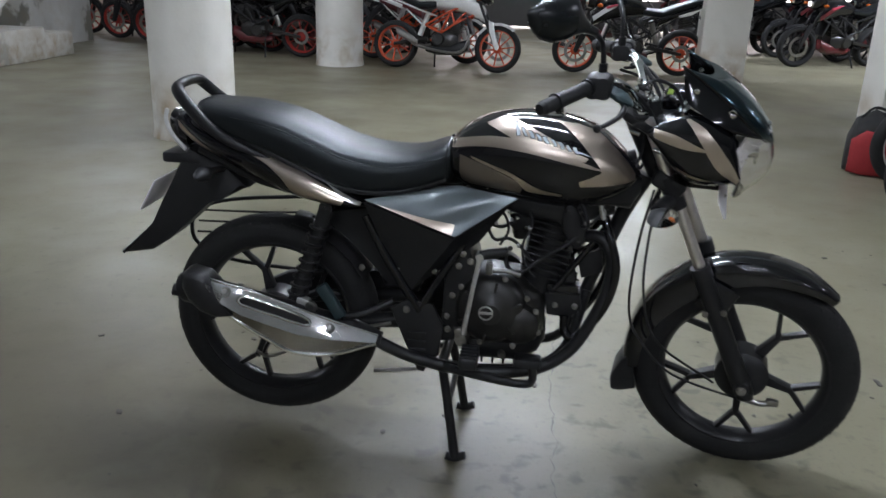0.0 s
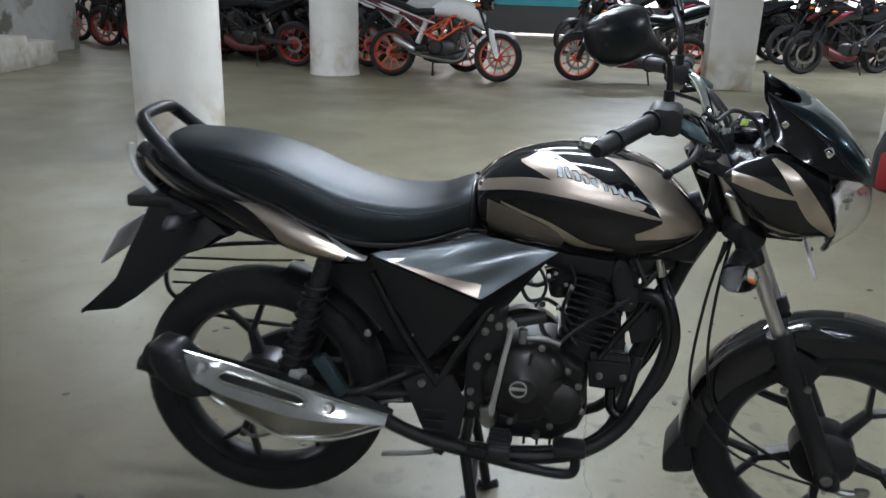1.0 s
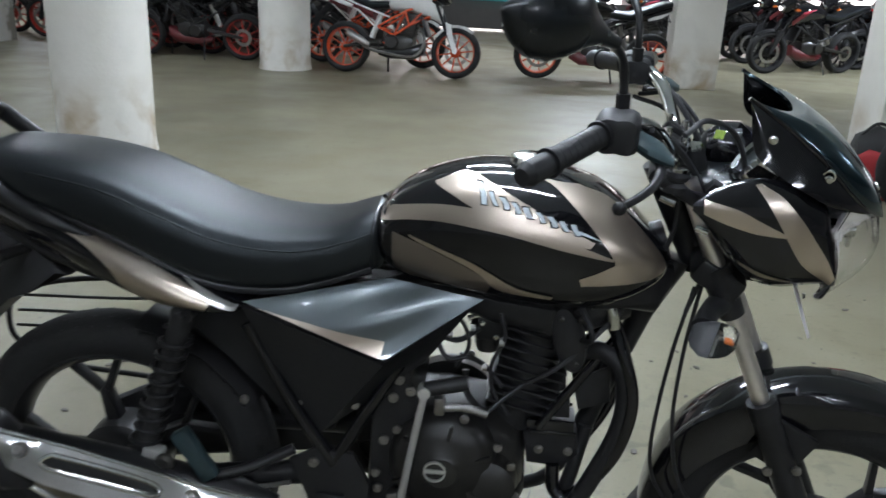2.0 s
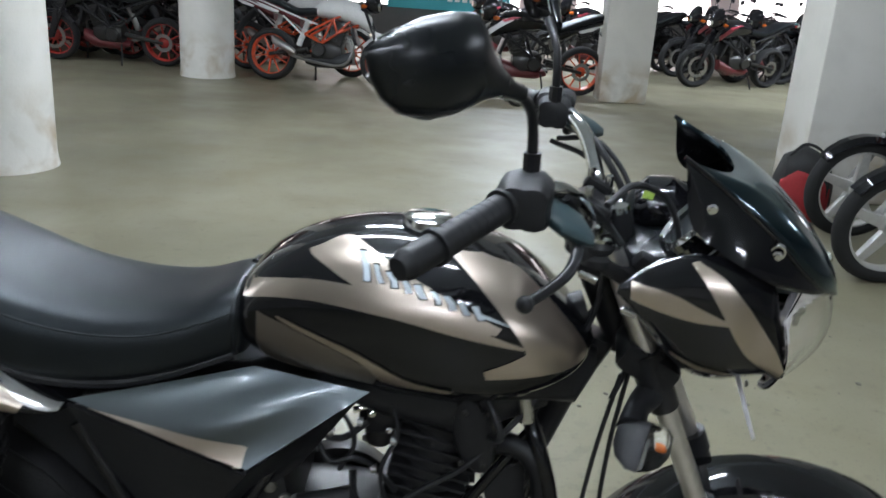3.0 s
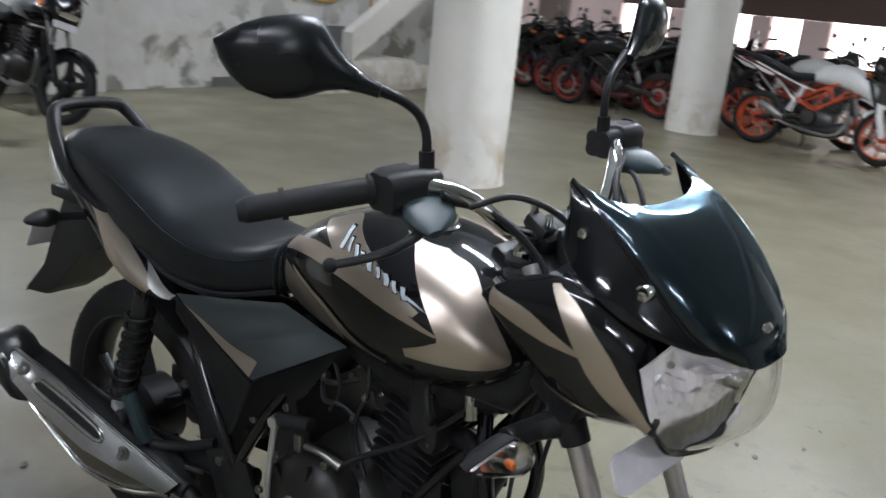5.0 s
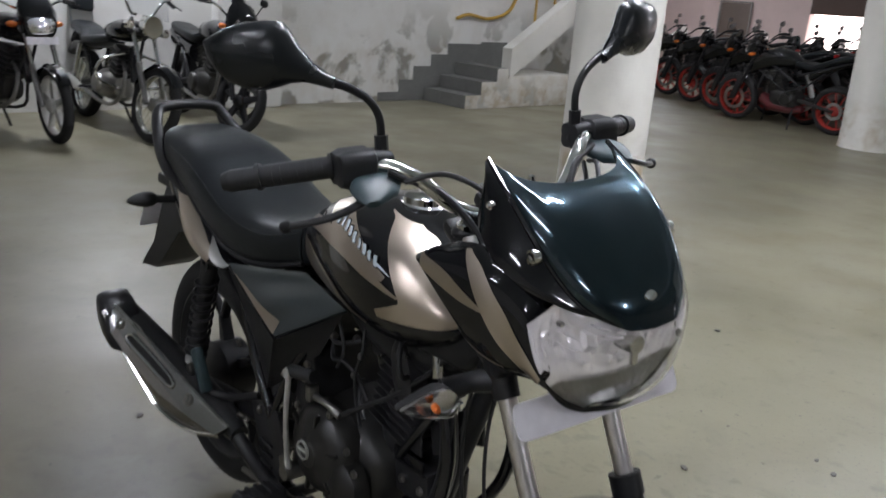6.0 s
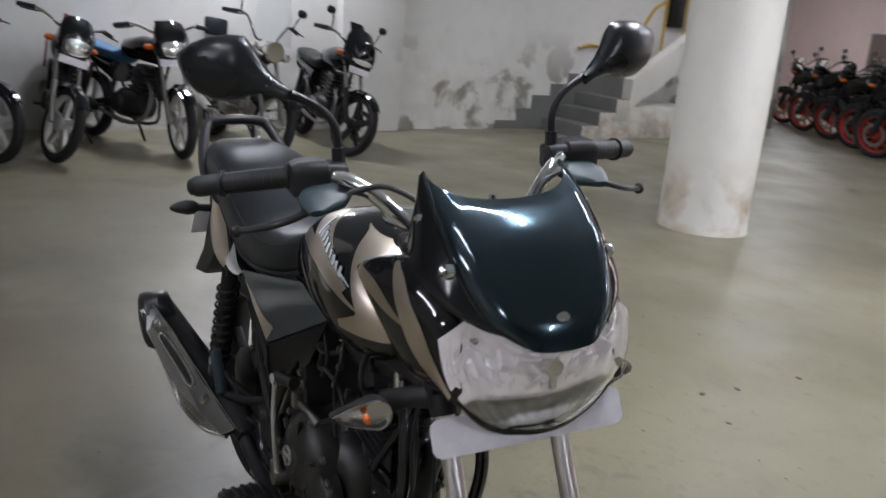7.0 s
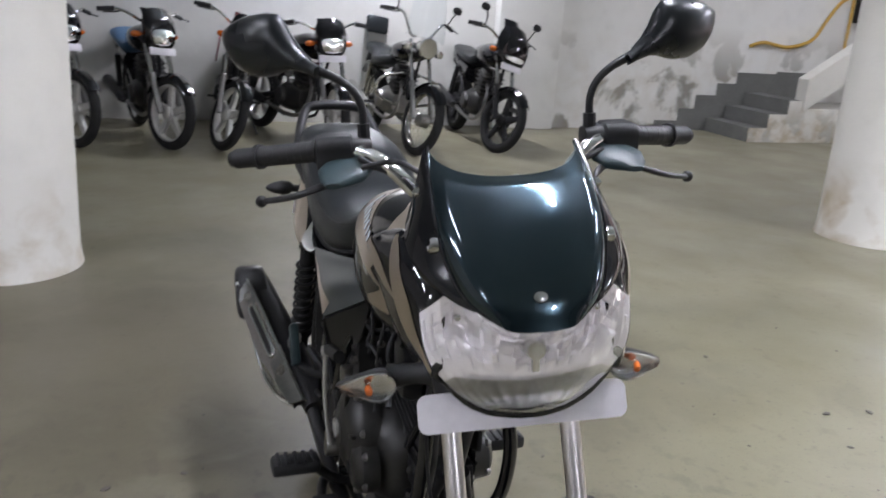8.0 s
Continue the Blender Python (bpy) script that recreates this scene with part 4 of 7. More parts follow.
near = parked_bike("commuter", by_front(2.78, 5.85, 184, 1.36), "commuter motorcycle with silver alloy wheels beside the column", ROW_N, M_SILVER, M_BLACK, M_BLACK)
copy_thing(near, by_front(2.6, 5.05, 184))

# red and black bag slumped against the wide column
bag = thing("duffel_bag", "red and black fabric bag slumped on the floor", "bag", pose(2.66, 6.28, 0, 0, 0, -15) @ Matrix.Diagonal((0.54, 0.9, 0.92, 1)))
part("bag_body", loft(BM(), [oval(-0.3, 0.17, 0.1, 0.1, 0.168, 2.6, 22), oval(-0.22, 0.21, 0.19, 0.2, 0.21, 2.8, 22), oval(0.0, 0.24, 0.22, 0.24, 0.24, 2.8, 22), oval(0.25, 0.22, 0.2, 0.2, 0.22, 2.8, 22), oval(0.33, 0.17, 0.1, 0.1, 0.168, 2.6, 22)]), M_BAGBLACK, bag)
part("side_panel", loft(BM(), [oval(-0.26, 0.15, 0.02, 0.12, 0.13, 2.6, 16, -0.17), oval(-0.1, 0.18, 0.03, 0.17, 0.17, 2.6, 16, -0.21), oval(0.15, 0.17, 0.03, 0.15, 0.16, 2.6, 16, -0.21), oval(0.28, 0.14, 0.02, 0.1, 0.12, 2.6, 16, -0.165)]), M_REDBAG, bag, "red side panel")
part("strap", tube(BM(), [(-0.2, -0.05, 0.4), (-0.05, -0.06, 0.5), (0.12, -0.06, 0.48), (0.22, -0.05, 0.4)], 0.012, 8, 4), M_BAGBLACK, bag)


# ---- the motorcycle on its centre stand ----
BIKE = thing("motorcycle", "black and champagne commuter motorcycle standing on its centre stand", "motorcycle", pose(-0.32, 2.235, 0, 0, 0, 1.0))
HEAD = Vector((0.92, 0, 1.0))
RAKE = radians(27)
ST = Matrix.Translation(HEAD) @ Matrix.Rotation(radians(-12), 4, Vector((-math.sin(RAKE), 0, math.cos(RAKE)))) @ Matrix.Translation(-HEAD)
SIDES = (-1, 1)


def bolt(parent, p, r=0.007, s=-1, mat=M_STEEL, m=None, name="bolt"):
    """A domed bolt head whose axis lies across the bike."""
    bm = lathe(BM(), [(0.0, 0.005 * s), (r * 0.55, 0.005 * s), (r * 0.6, 0.003 * s), (r, 0.002 * s), (r * 1.05, -0.004 * s), (0.0, -0.004 * s)], 12, p, "y", False)
    return part(name, bm, mat, parent, m=m)


def curve_at(stations, x):
    """Smooth values at x between stations (x, a, b, ...)."""
    k = max(0, min(len(stations) - 2, sum(1 for s in stations if s[0] <= x) - 1))
    a, b = stations[k], stations[k + 1]
    f = max(0.0, min(1.0, (x - a[0]) / (b[0] - a[0])))
    pa = stations[max(0, k - 1)]
    pb = stations[min(len(stations) - 1, k + 2)]
    out = []
    h = b[0] - a[0]
    for i in range(1, len(a)):
        ma = (b[i] - pa[i]) / max(1e-6, b[0] - pa[0]) * h
        mb = (pb[i] - a[i]) / max(1e-6, pb[0] - a[0]) * h
        out.append((2 * f ** 3 - 3 * f * f + 1) * a[i] + (f ** 3 - 2 * f * f + f) * ma + (-2 * f ** 3 + 3 * f * f) * b[i] + (f ** 3 - f * f) * mb)
    return out


class Shell:
    """A body panel of superellipse sections: stations of x, top, bottom, half width, share of the height at which it is widest."""

    def __init__(self, stations, n=2.3):
        self.st, self.n = stations, n

    def sec(self, x):
        top, bot, hw, share = curve_at(self.st, x)
        return top, bot, max(hw, 0.002), bot + share * (top - bot)

    def mesh(self, steps=30, k=44, caps=True):
        x0, x1 = self.st[0][0], self.st[-1][0]
        rings = []
        for i in range(steps + 1):
            f = i / steps
            f = 0.5 - 0.5 * math.cos(math.pi * f)
            x = x0 + (x1 - x0) * f
            top, bot, hw, zc = self.sec(x)
            rings.append(oval(x, zc, hw, top - zc, zc - bot, self.n, k))
        return loft(BM(), rings, caps)

    def out(self, x, z, lift):
        """The half width of the surface at x, z, a little proud of it."""
        top, bot, hw, zc = self.sec(x)
        q = (z - zc) / ((top if z > zc else 2 * zc - bot) - zc) if z > zc else (zc - z) / (zc - bot)
        q = max(0.0, min(0.995, abs(q)))
        return hw * (1 - q ** self.n) ** (1 / self.n) + lift

    def ribbon(self, upper, lower, side, lift=0.0017, along=26, across=8):
        """A painted flash lying on the panel between two edges given in x and z."""
        U = smooth_path([(x, 0, z) for x, z in upper], 8)
        L = smooth_path([(x, 0, z) for x, z in lower], 8)

        def pick(P, f):
            g = f * (len(P) - 1)
            i = min(int(g), len(P) - 2)
            return P[i].lerp(P[i + 1], g - i)

        rows = []
        for i in range(along + 1):
            a, b = pick(U, i / along), pick(L, i / along)
            row = []
            for j in range(across + 1):
                p = a.lerp(b, j / across)
                row.append(Vector((p.x, side * self.out(p.x, p.z, lift), p.z)))
            rows.append(row)
        bm = BM()
        sheet(bm, rows, 0.0)
        bmesh.ops.remove_doubles(bm, verts=bm.verts, dist=1e-6)
        return bm


class Panel(Shell):
    """A side panel that stands off the middle: its edges curl in by the amount curl."""

    def __init__(self, stations, curl):
        self.st, self.curl = stations, curl

    def out(self, x, z, lift):
        top, bot, hw, zc = self.sec(x)
        q = min(1.0, abs(z - zc) / max(1e-4, (top - zc) if z > zc else (zc - bot)))
        return hw - self.curl * q ** 3 * min(1.0, (top - bot) / 0.1) + lift

    def skin_of(self, side, thick=0.005, steps=24, k=14):
        x0, x1 = self.st[0][0], self.st[-1][0]
        rings = []
        bm = BM()
        for i in range(steps + 1):
            x = x0 + (x1 - x0) * i / steps
            top, bot, hw, zc = self.sec(x)
            zs = [bot + (top - bot) * j / k for j in range(k + 1)]
            ring = [Vector((x, side * self.out(x, z, 0), z)) for z in zs] + [Vector((x, side * self.out(x, z, -thick), z)) for z in zs[::-1]]
            rings.append([bm.verts.new(p) for p in ring])
        return skin(bm, rings, True, True)


def y_wheel(name, x, z, r, w, turn, drum, m=None):
    """A black cast wheel with five forked spokes."""
    ri = r - 0.078
    lip = [(ri + 0.014, -w * 0.40), (ri + 0.014, w * 0.40), (ri, w * 0.42), (ri - 0.006, w * 0.36), (ri - 0.016, w * 0.16), (ri - 0.016, -w * 0.16), (ri - 0.006, -w * 0.36), (ri, -w * 0.42)]
    rim = part(name, lathe(BM(), lip, 64, (x, 0, z)), M_SATIN, BIKE, "black cast alloy wheel", m=m)
    prof = []
    for k in range(19):
        a = math.pi * (k / 18) * 1.16 - math.pi * 0.08
        prof.append((r - 0.046 + 0.046 * math.sin(a), -w * 0.5 * math.cos(a)))
    prof += [(ri + 0.006, w * 0.42), (ri + 0.006, -w * 0.42)]
    tyre = part("tyre", lathe(BM(), prof, 72, (x, 0, z)), M_TYRE, rim, "worn black rubber tyre", m=m)
    bm = BM()
    for k in range(60):
        a = 360 * k / 60
        for s in SIDES:
            for d, yy in ((0.0062, 0.17), (0.0185, 0.34)):
                rbox(bm, (x, 0, z), (0.008, 0.0105, 0.005))
                bm.verts.ensure_lookup_table()
                new8 = bm.verts[len(bm.verts) - 8:]
                bmesh.ops.transform(bm, matrix=Matrix.Translation((x, 0, z)) @ pose(0, 0, 0, 0, a + (3 if s > 0 else 0), 0) @ Matrix.Translation((0, s * yy * w, r - d)) @ pose(0, 0, 0, 0, 0, 35 * s) @ Matrix.Translation((-x, 0, -z)), verts=new8)
    tagged(part("tread_block", bm, M_TYRE, tyre, m=m), kind="stuff")
    part("hub", lathe(BM(), [(0.0, -0.06), (0.02, -0.06), (drum - 0.012, -0.05), (drum, -0.04), (drum, 0.03), (drum * 0.6, 0.05), (0.02, 0.062), (0.0, 0.062)], 36, (x, 0, z), "y", False), M_SATIN, rim, m=m)
    for k in range(5):
        bm = BM()
        slab(bm, [(drum - 0.015, -0.016), (drum + 0.02, -0.0105), (0.142, -0.008), (0.15, 0.0), (0.142, 0.008), (drum + 0.02, 0.0105), (drum - 0.015, 0.016)], -0.015, 0.015, 0.003)
        for s in SIDES:
            slab(bm, [(0.13, 0.001 * s), (0.138, 0.009 * s), (ri - 0.004, 0.066 * s), (ri - 0.004, 0.053 * s), (0.147, 0.0)][::s], -0.011, 0.011, 0.002)
        mm = pose(x, 0, z, 0, -(turn + 72 * k), 0)
        part("spoke", bm, M_SATIN, rim, m=(m @ mm) if m is not None else mm)
    bm = tube(BM(), [(x + math.cos(-0.7) * ri, 0.0, z + math.sin(-0.7) * ri), (x + math.cos(-0.7) * (ri - 0.03), 0.004, z + math.sin(-0.7) * (ri - 0.03))], 0.0045, 8, 1)
    part("valve", bm, M_PLASTIC, rim, m=m)
    return rim


FZ, RZ, FX = 0.298, 0.35, 1.32
front = y_wheel("front_wheel", FX, FZ, 0.298, 0.082, 56, 0.07, ST)
rear = y_wheel("rear_wheel", 0.0, RZ, 0.303, 0.095, 32, 0.082)

# front fork
for s in SIDES:
    y = 0.088 * s
    leg = part("fork_leg", tube(BM(), [(FX + 0.012, y, FZ - 0.03), (FX, y, FZ), (1.181, y, 0.60), (1.176, y, 0.615)], [0.02, 0.026, 0.0235, 0.0225], 18, 4), M_SATIN, BIKE, "black fork slider", m=ST)
    part("fork_tube", tube(BM(), [(1.18, y, 0.605), (0.998, y, 1.0)], 0.0148, 16, 1), M_FORK, BIKE, "chrome fork tube", m=ST)
    part("dust_seal", tube(BM(), [(1.184, y, 0.596), (1.17, y, 0.627)], 0.0255, 16, 1), M_PLASTIC, leg, m=ST)
    part("axle_boss", lathe(BM(), [(0.0, -0.024), (0.02, -0.024), (0.026, -0.018), (0.026, 0.018), (0.0, 0.018)], 20, (FX, y, FZ), "y", False), M_SATIN, leg, m=ST)
    part("fork_shroud", tube(BM(), [(1.10, y, 0.778), (1.078, y, 0.82), (1.06, y, 0.86)], [0.0205, 0.024, 0.024], 16, 3), M_SATIN, BIKE, m=ST)
    bolt(leg, (1.245, y + 0.024 * s, 0.515), 0.008, s, m=ST)
    bolt(leg, (1.20, y + 0.026 * s, 0.505), 0.008, s, m=ST)
bolt(front, (FX, -0.118, FZ), 0.013, -1, M_STEEL, ST, "axle_nut")
part("lower_yoke", rbox(BM(), (1.068, 0, 0.84), (0.085, 0.22, 0.045), 0.012, ry=27), M_SATIN, BIKE, m=ST)
part("upper_yoke", rbox(BM(), (0.985, 0, 0.985), (0.1, 0.215, 0.026), 0.01, ry=27), M_SATIN, BIKE, m=ST)
part("steering_stem", tube(BM(), [(1.045, 0, 0.82), (0.955, 0, 0.995)], 0.03, 16, 1), M_SATIN, BIKE)
for s in SIDES:
    part("fork_cap", lathe(BM(), [(0.0, 0.014), (0.009, 0.014), (0.016, 0.008), (0.018, -0.008), (0.0, -0.008)], 14, (0.985, 0.088 * s, 1.008), "z", False), M_CHROME, BIKE, m=ST)

# front mudguard with its rear flap and stays
rows = []
for k in range(25):
    a = radians(52 + 132 * k / 24)
    f = k / 24
    rr = 0.33 + 0.012 * math.sin(math.pi * min(1, f * 1.2)) - 0.010 * max(0, f - 0.75) * 4
    hw = 0.058 if f > 0.12 else 0.03 + 0.028 * f / 0.12
    deep = 0.012 + 0.05 * math.sin(math.pi * f) ** 1.5 + 0.024 * max(0, f - 0.5) * 2
    row = []
    for q in range(-8, 9):
        g = q / 8
        drop = deep * max(0, abs(g) - 0.62) / 0.38 + 0.012 * g * g
        row.append(Vector((FX + math.cos(a) * (rr - drop), hw * math.copysign(min(1, abs(g) / 0.75), g), FZ + math.sin(a) * (rr - drop))))
    rows.append(row)
guard = part("front_mudguard", sheet(BM(), rows, 0.0035), M_BLACK, BIKE, "gloss black front mudguard", m=ST, angle=50)
flap = [(1.022, 0.32), (0.999, 0.292), (0.976, 0.244), (0.973, 0.228), (0.977, 0.195), (0.985, 0.189), (1.006, 0.191), (1.046, 0.205), (1.034, 0.25), (1.03, 0.3)]
part("mud_flap", slab(BM(), flap, -0.056, 0.056, 0.006), M_PLASTIC, guard, "matt black rubber flap", m=ST)
for s in SIDES:
    part("mudguard_bracket", rbox(BM(), (1.225, 0.07 * s, 0.53), (0.08, 0.012, 0.09), 0.006, ry=26), M_SATIN, guard, m=ST)
part("brake_arm", tube(BM(), [(FX, -0.07, FZ - 0.05), (FX + 0.055, -0.075, FZ - 0.055), (FX + 0.075, -0.075, FZ - 0.05)], 0.008, 8, 2), M_STEEL, BIKE, m=ST)
part("brake_arm_nut", rbox(BM(), (FX + 0.085, -0.075, FZ - 0.045), (0.03, 0.016, 0.02), 0.004), M_STEEL, BIKE, m=ST)

# headlamp cowl, flyscreen and headlamp
COWL = Shell([(1.058, 0.99, 0.9, 0.085, 0.5), (1.085, 1.01, 0.872, 0.11, 0.5), (1.12, 1.02, 0.852, 0.12, 0.5), (1.15, 1.012, 0.838, 0.122, 0.5), (1.178, 0.998, 0.828, 0.12, 0.5)], 2.6)
cowl = part("headlamp_cowl", COWL.mesh(22, 44, False), M_BLACK, BIKE, "gloss black headlamp cowl", m=ST)
WING = Panel([(1.008, 0.994, 0.984, 0.187, 0.5), (1.028, 1.008, 0.962, 0.187, 0.5), (1.055, 1.02, 0.922, 0.182, 0.5), (1.085, 1.027, 0.888, 0.175, 0.5), (1.11, 1.028, 0.868, 0.17, 0.5), (1.15, 1.019, 0.858, 0.16, 0.5), (1.18, 1.002, 0.858, 0.146, 0.5), (1.2, 0.985, 0.86, 0.14, 0.5), (1.211, 0.955, 0.862, 0.1355, 0.5), (1.222, 0.912, 0.862, 0.1285, 0.5), (1.23, 0.884, 0.864, 0.122, 0.5)], 0.03)
for s in SIDES:
    wing = part("cowl_wing", WING.skin_of(s), M_BLACK, cowl, "gloss black flared side wing", m=ST, angle=50)
    part("cowl_flash", WING.ribbon([(1.022, 1.003), (1.07, 0.99), (1.11, 0.971), (1.152, 0.951)], [(1.024, 0.982), (1.06, 0.967), (1.1, 0.955), (1.15, 0.949)], s), M_CHAMP, cowl, "champagne painted flash", m=ST)
    part("cowl_flash", WING.ribbon([(1.098, 1.024), (1.132, 1.006), (1.163, 0.975), (1.193, 0.936), (1.212, 0.91), (1.228, 0.88)], [(1.09, 1.022), (1.11, 1.0), (1.134, 0.966), (1.158, 0.928), (1.18, 0.9), (1.222, 0.868)], s), M_CHAMP, cowl, "champagne painted flash", m=ST)
    part("cowl_flash", WING.ribbon([(1.08, 0.908), (1.12, 0.889), (1.165, 0.874)], [(1.086, 0.899), (1.125, 0.879), (1.165, 0.872)], s), M_CHAMP, cowl, "thin champagne flash", m=ST)

SCREEN_MID = [(1.138, 1.106), (1.172, 1.097), (1.213, 1.069), (1.252, 1.031), (1.283, 0.991), (1.298, 0.953)]
SCREEN_SIDE = [(1.066, 0.103, 1.134), (1.12, 0.108, 1.1), (1.18, 0.108, 1.054), (1.222, 0.099, 1.012), (1.257, 0.081, 0.98), (1.286, 0.048, 0.96)]
mid = smooth_path([(x, 0, z) for x, z in SCREEN_MID], 6)
edge = smooth_path(SCREEN_SIDE, 6)
rows = []
for i, (a, b) in enumerate(zip(mid, edge)):
    row = []
    for q in range(-24, 25):
        u = q / 24
        g = abs(u) ** 2.3
        # a soft crease down either side, running out towards the lower end
        crease = 0.0022 * math.exp(-((abs(u) - 0.68 + 0.004 * i) / 0.1) ** 2) * min(1.0, i / 5) * max(0.0, 1 - (i / 27) ** 3)
        row.append(Vector((a.x + (b.x - a.x) * g + crease * 0.6, b.y * math.sin(u * math.pi / 2 * 0.93) / math.sin(math.pi / 2 * 0.93), a.z + (b.z - a.z) * g + crease * 0.8)))
    rows.append(row)
screen = part("flyscreen", sheet(BM(), rows, 0.004), M_SCREEN, BIKE, "gloss black curved flyscreen", m=ST, angle=60)
EM = ST @ Matrix.Translation((1.2842, 0, 0.992)) @ pose(0, 0, 0, 0, 58, 0)
part("emblem", lathe(BM(), [(0.0, 0.004), (0.004, 0.0035), (0.0075, 0.0018), (0.0085, -0.004), (0.0, -0.004)], 24, (0, 0, 0), "z", False), M_CHROME, screen, "small chrome emblem", m=EM @ Matrix.Diagonal((0.85, 1.15, 0.6, 1)))
cheek = smooth_path([(1.069, 0.105, 1.128), (1.083, 0.13, 1.063), (1.12, 0.143, 1.036), (1.16, 0.142, 1.014), (1.205, 0.124, 0.99), (1.262, 0.075, 0.968)], 6)
for s in SIDES:
    def cheek_row(f, inset):
        out = []
        for a, b in zip(edge[:-3], cheek[:-3]):
            p = a.lerp(b, f)
            out.append(Vector((p.x, s * (p.y + 0.006 * math.sin(math.pi * f) - inset), p.z)))
        return out
    rows = [cheek_row(j / 5, 0.0) for j in range(6)]
    part("screen_cheek", sheet(BM(), rows, 0.0), M_BLACK, screen, "gloss black side cheek", m=ST, angle=30)
    part("screen_edge", tube(BM(), [Vector((p.x, p.y * s, p.z)) for p in edge[::3]], [0.003, 0.004, 0.003, 0.002], 8, 3), M_BLACK, screen, m=ST)
    for p in ((1.105, 0.1245, 1.082), (1.19, 0.117, 1.03)):
        bolt(screen, (p[0], p[1] * s, p[2]), 0.0065, s, M_CHROME, ST)
    part("screen_bracket", lathe(BM(), [(0.007, 0.004 * s), (0.0095, 0.004 * s), (0.011, 0.0), (0.011, -0.006 * s), (0.007, -0.006 * s)], 24, (1.19, 0.1145 * s, 1.034), "y"), M_CHROME, screen, "bright metal bracket", m=ST)
core = Shell([(1.062, 0.985, 0.955, 0.085, 0.5), (1.085, 0.998, 0.96, 0.1, 0.5), (1.118, 1.02, 0.975, 0.104, 0.5), (1.14, 1.05, 0.985, 0.106, 0.5), (1.2, 1.02, 0.975, 0.098, 0.5), (1.24, 0.995, 0.968, 0.075, 0.5)], 2.6)
part("screen_mount", core.mesh(14, 28), M_SATIN, screen, m=ST)


def lamp_point(u, v, back):
    """The headlamp lens: u across, v from top to bottom; back: how far behind the lens."""
    half = 0.137 * math.sqrt(max(0.02, 1 - (0.93 * v) ** 2.6)) - back * 0.2
    y = half * math.sin(u * math.pi / 2)
    w = abs(y) / 0.095
    top = 0.95 + (0.044 * w ** 2.4 if w < 1 else 0.044 - 0.09 * (w - 1))
    z = top * (1 - v) + 0.816 * v
    x = 1.296 - 0.083 * abs(y / 0.137) ** 1.7 - 0.05 * v * v * v + 0.012 * math.sin(math.pi * v) - 0.3 * max(0.0, z - 0.95) - back
    return Vector((x, y, z))


lens = part("headlamp_lens", sheet(BM(), [[lamp_point(q / 12, v / 12, 0.0) for q in range(-12, 13)] for v in range(13)], 0.0025), M_GLASS, BIKE, "clear headlamp lens", m=ST, angle=60)
lens.visible_shadow = False
grid = []
cells = random.Random(12)
tilt = [[cells.uniform(-1, 1) for _ in range(40)] for _ in range(12)]
for v in range(49):
    row = []
    for q in range(-60, 61):
        u, w = q / 61.0, 0.01 + 0.97 * v / 48
        p = lamp_point(u, w, 0.003)
        hold = min(1.0, 2.2 * (1 - abs(u)) ** 1.3) * min(1.0, 9 * v / 48) * min(1.0, 9 * (48 - v) / 48)
        bowl = 0.062 * math.cos(u * math.pi / 2) ** 2.2 * math.sin(math.pi * (0.02 + 0.96 * v / 48)) ** 0.8
        # two side bowls with pressed facets, and one wide bowl with upright flutes
        eye = 0.02 * sum(math.exp(-((p.y - y0) / 0.03) ** 2 - ((p.z - 0.942) / 0.027) ** 2) for y0 in (-0.09, 0.09))
        a, b = (q + 60) / 6.0, v / 5.0
        upper = max(0.0, min(1.0, (0.62 - w) * 6))
        facet = 0.011 * upper * (tilt[int(b) % 12][int(a) % 40] * (b % 1 - 0.5) + tilt[int(b) % 12][(int(a) + 17) % 40] * (a % 1 - 0.5) * 1.3)
        flute = 0.0035 * abs(math.sin(q * 0.42)) * (0.35 + 0.65 * upper)
        shelf = 0.006 * max(0.0, min(1.0, (w - 0.64) * 14)) * max(0.0, 1 - (q / 50) ** 2)
        row.append(p - Vector((bowl + (eye + facet + flute + shelf) * hold, 0, 0)))
    grid.append(row)
part("reflector", sheet(BM(), grid[:35], 0.0), M_REFLECT, lens, "fluted silver reflector", m=ST, angle=24)
# lower rows of the same reflector in darker steel: a dark reflected band painted in
part("dark_lower_reflector", sheet(BM(), grid[34:], 0.0), M_STEEL, lens, "lower reflector, darkened for the band reflected there", m=ST, angle=40)
for s in SIDES:
    part("pilot_bulb", lathe(BM(), [(0.0, 0.006), (0.004, 0.004), (0.005, -0.004), (0.0, -0.01)], 12, (1.22, 0.09 * s, 0.948), "x", False), M_CHROME, lens, m=ST)
part("bulb_cap", lathe(BM(), [(0.0, 0.02), (0.012, 0.018), (0.016, 0.0), (0.016, -0.02), (0.0, -0.02)], 18, (1.25, 0, 0.915), "x", False), M_CHROME, lens, m=ST)
part("bulb_shield", rbox(BM(), (1.262, 0, 0.9), (0.008, 0.01, 0.03), 0.002), M_CHROME, lens, m=ST)
rimpts = [lamp_point(-1, v / 10, 0.004) for v in range(5, 11)] + [lamp_point(u / 6, 1.0, 0.004) for u in range(-5, 6)] + [lamp_point(1, v / 10, 0.004) for v in range(10, 4, -1)]
part("headlamp_bezel", tube(BM(), rimpts[::2], [0.001, 0.006, 0.007, 0.007, 0.006, 0.001], 10, 3), M_BLACK, lens, m=ST)

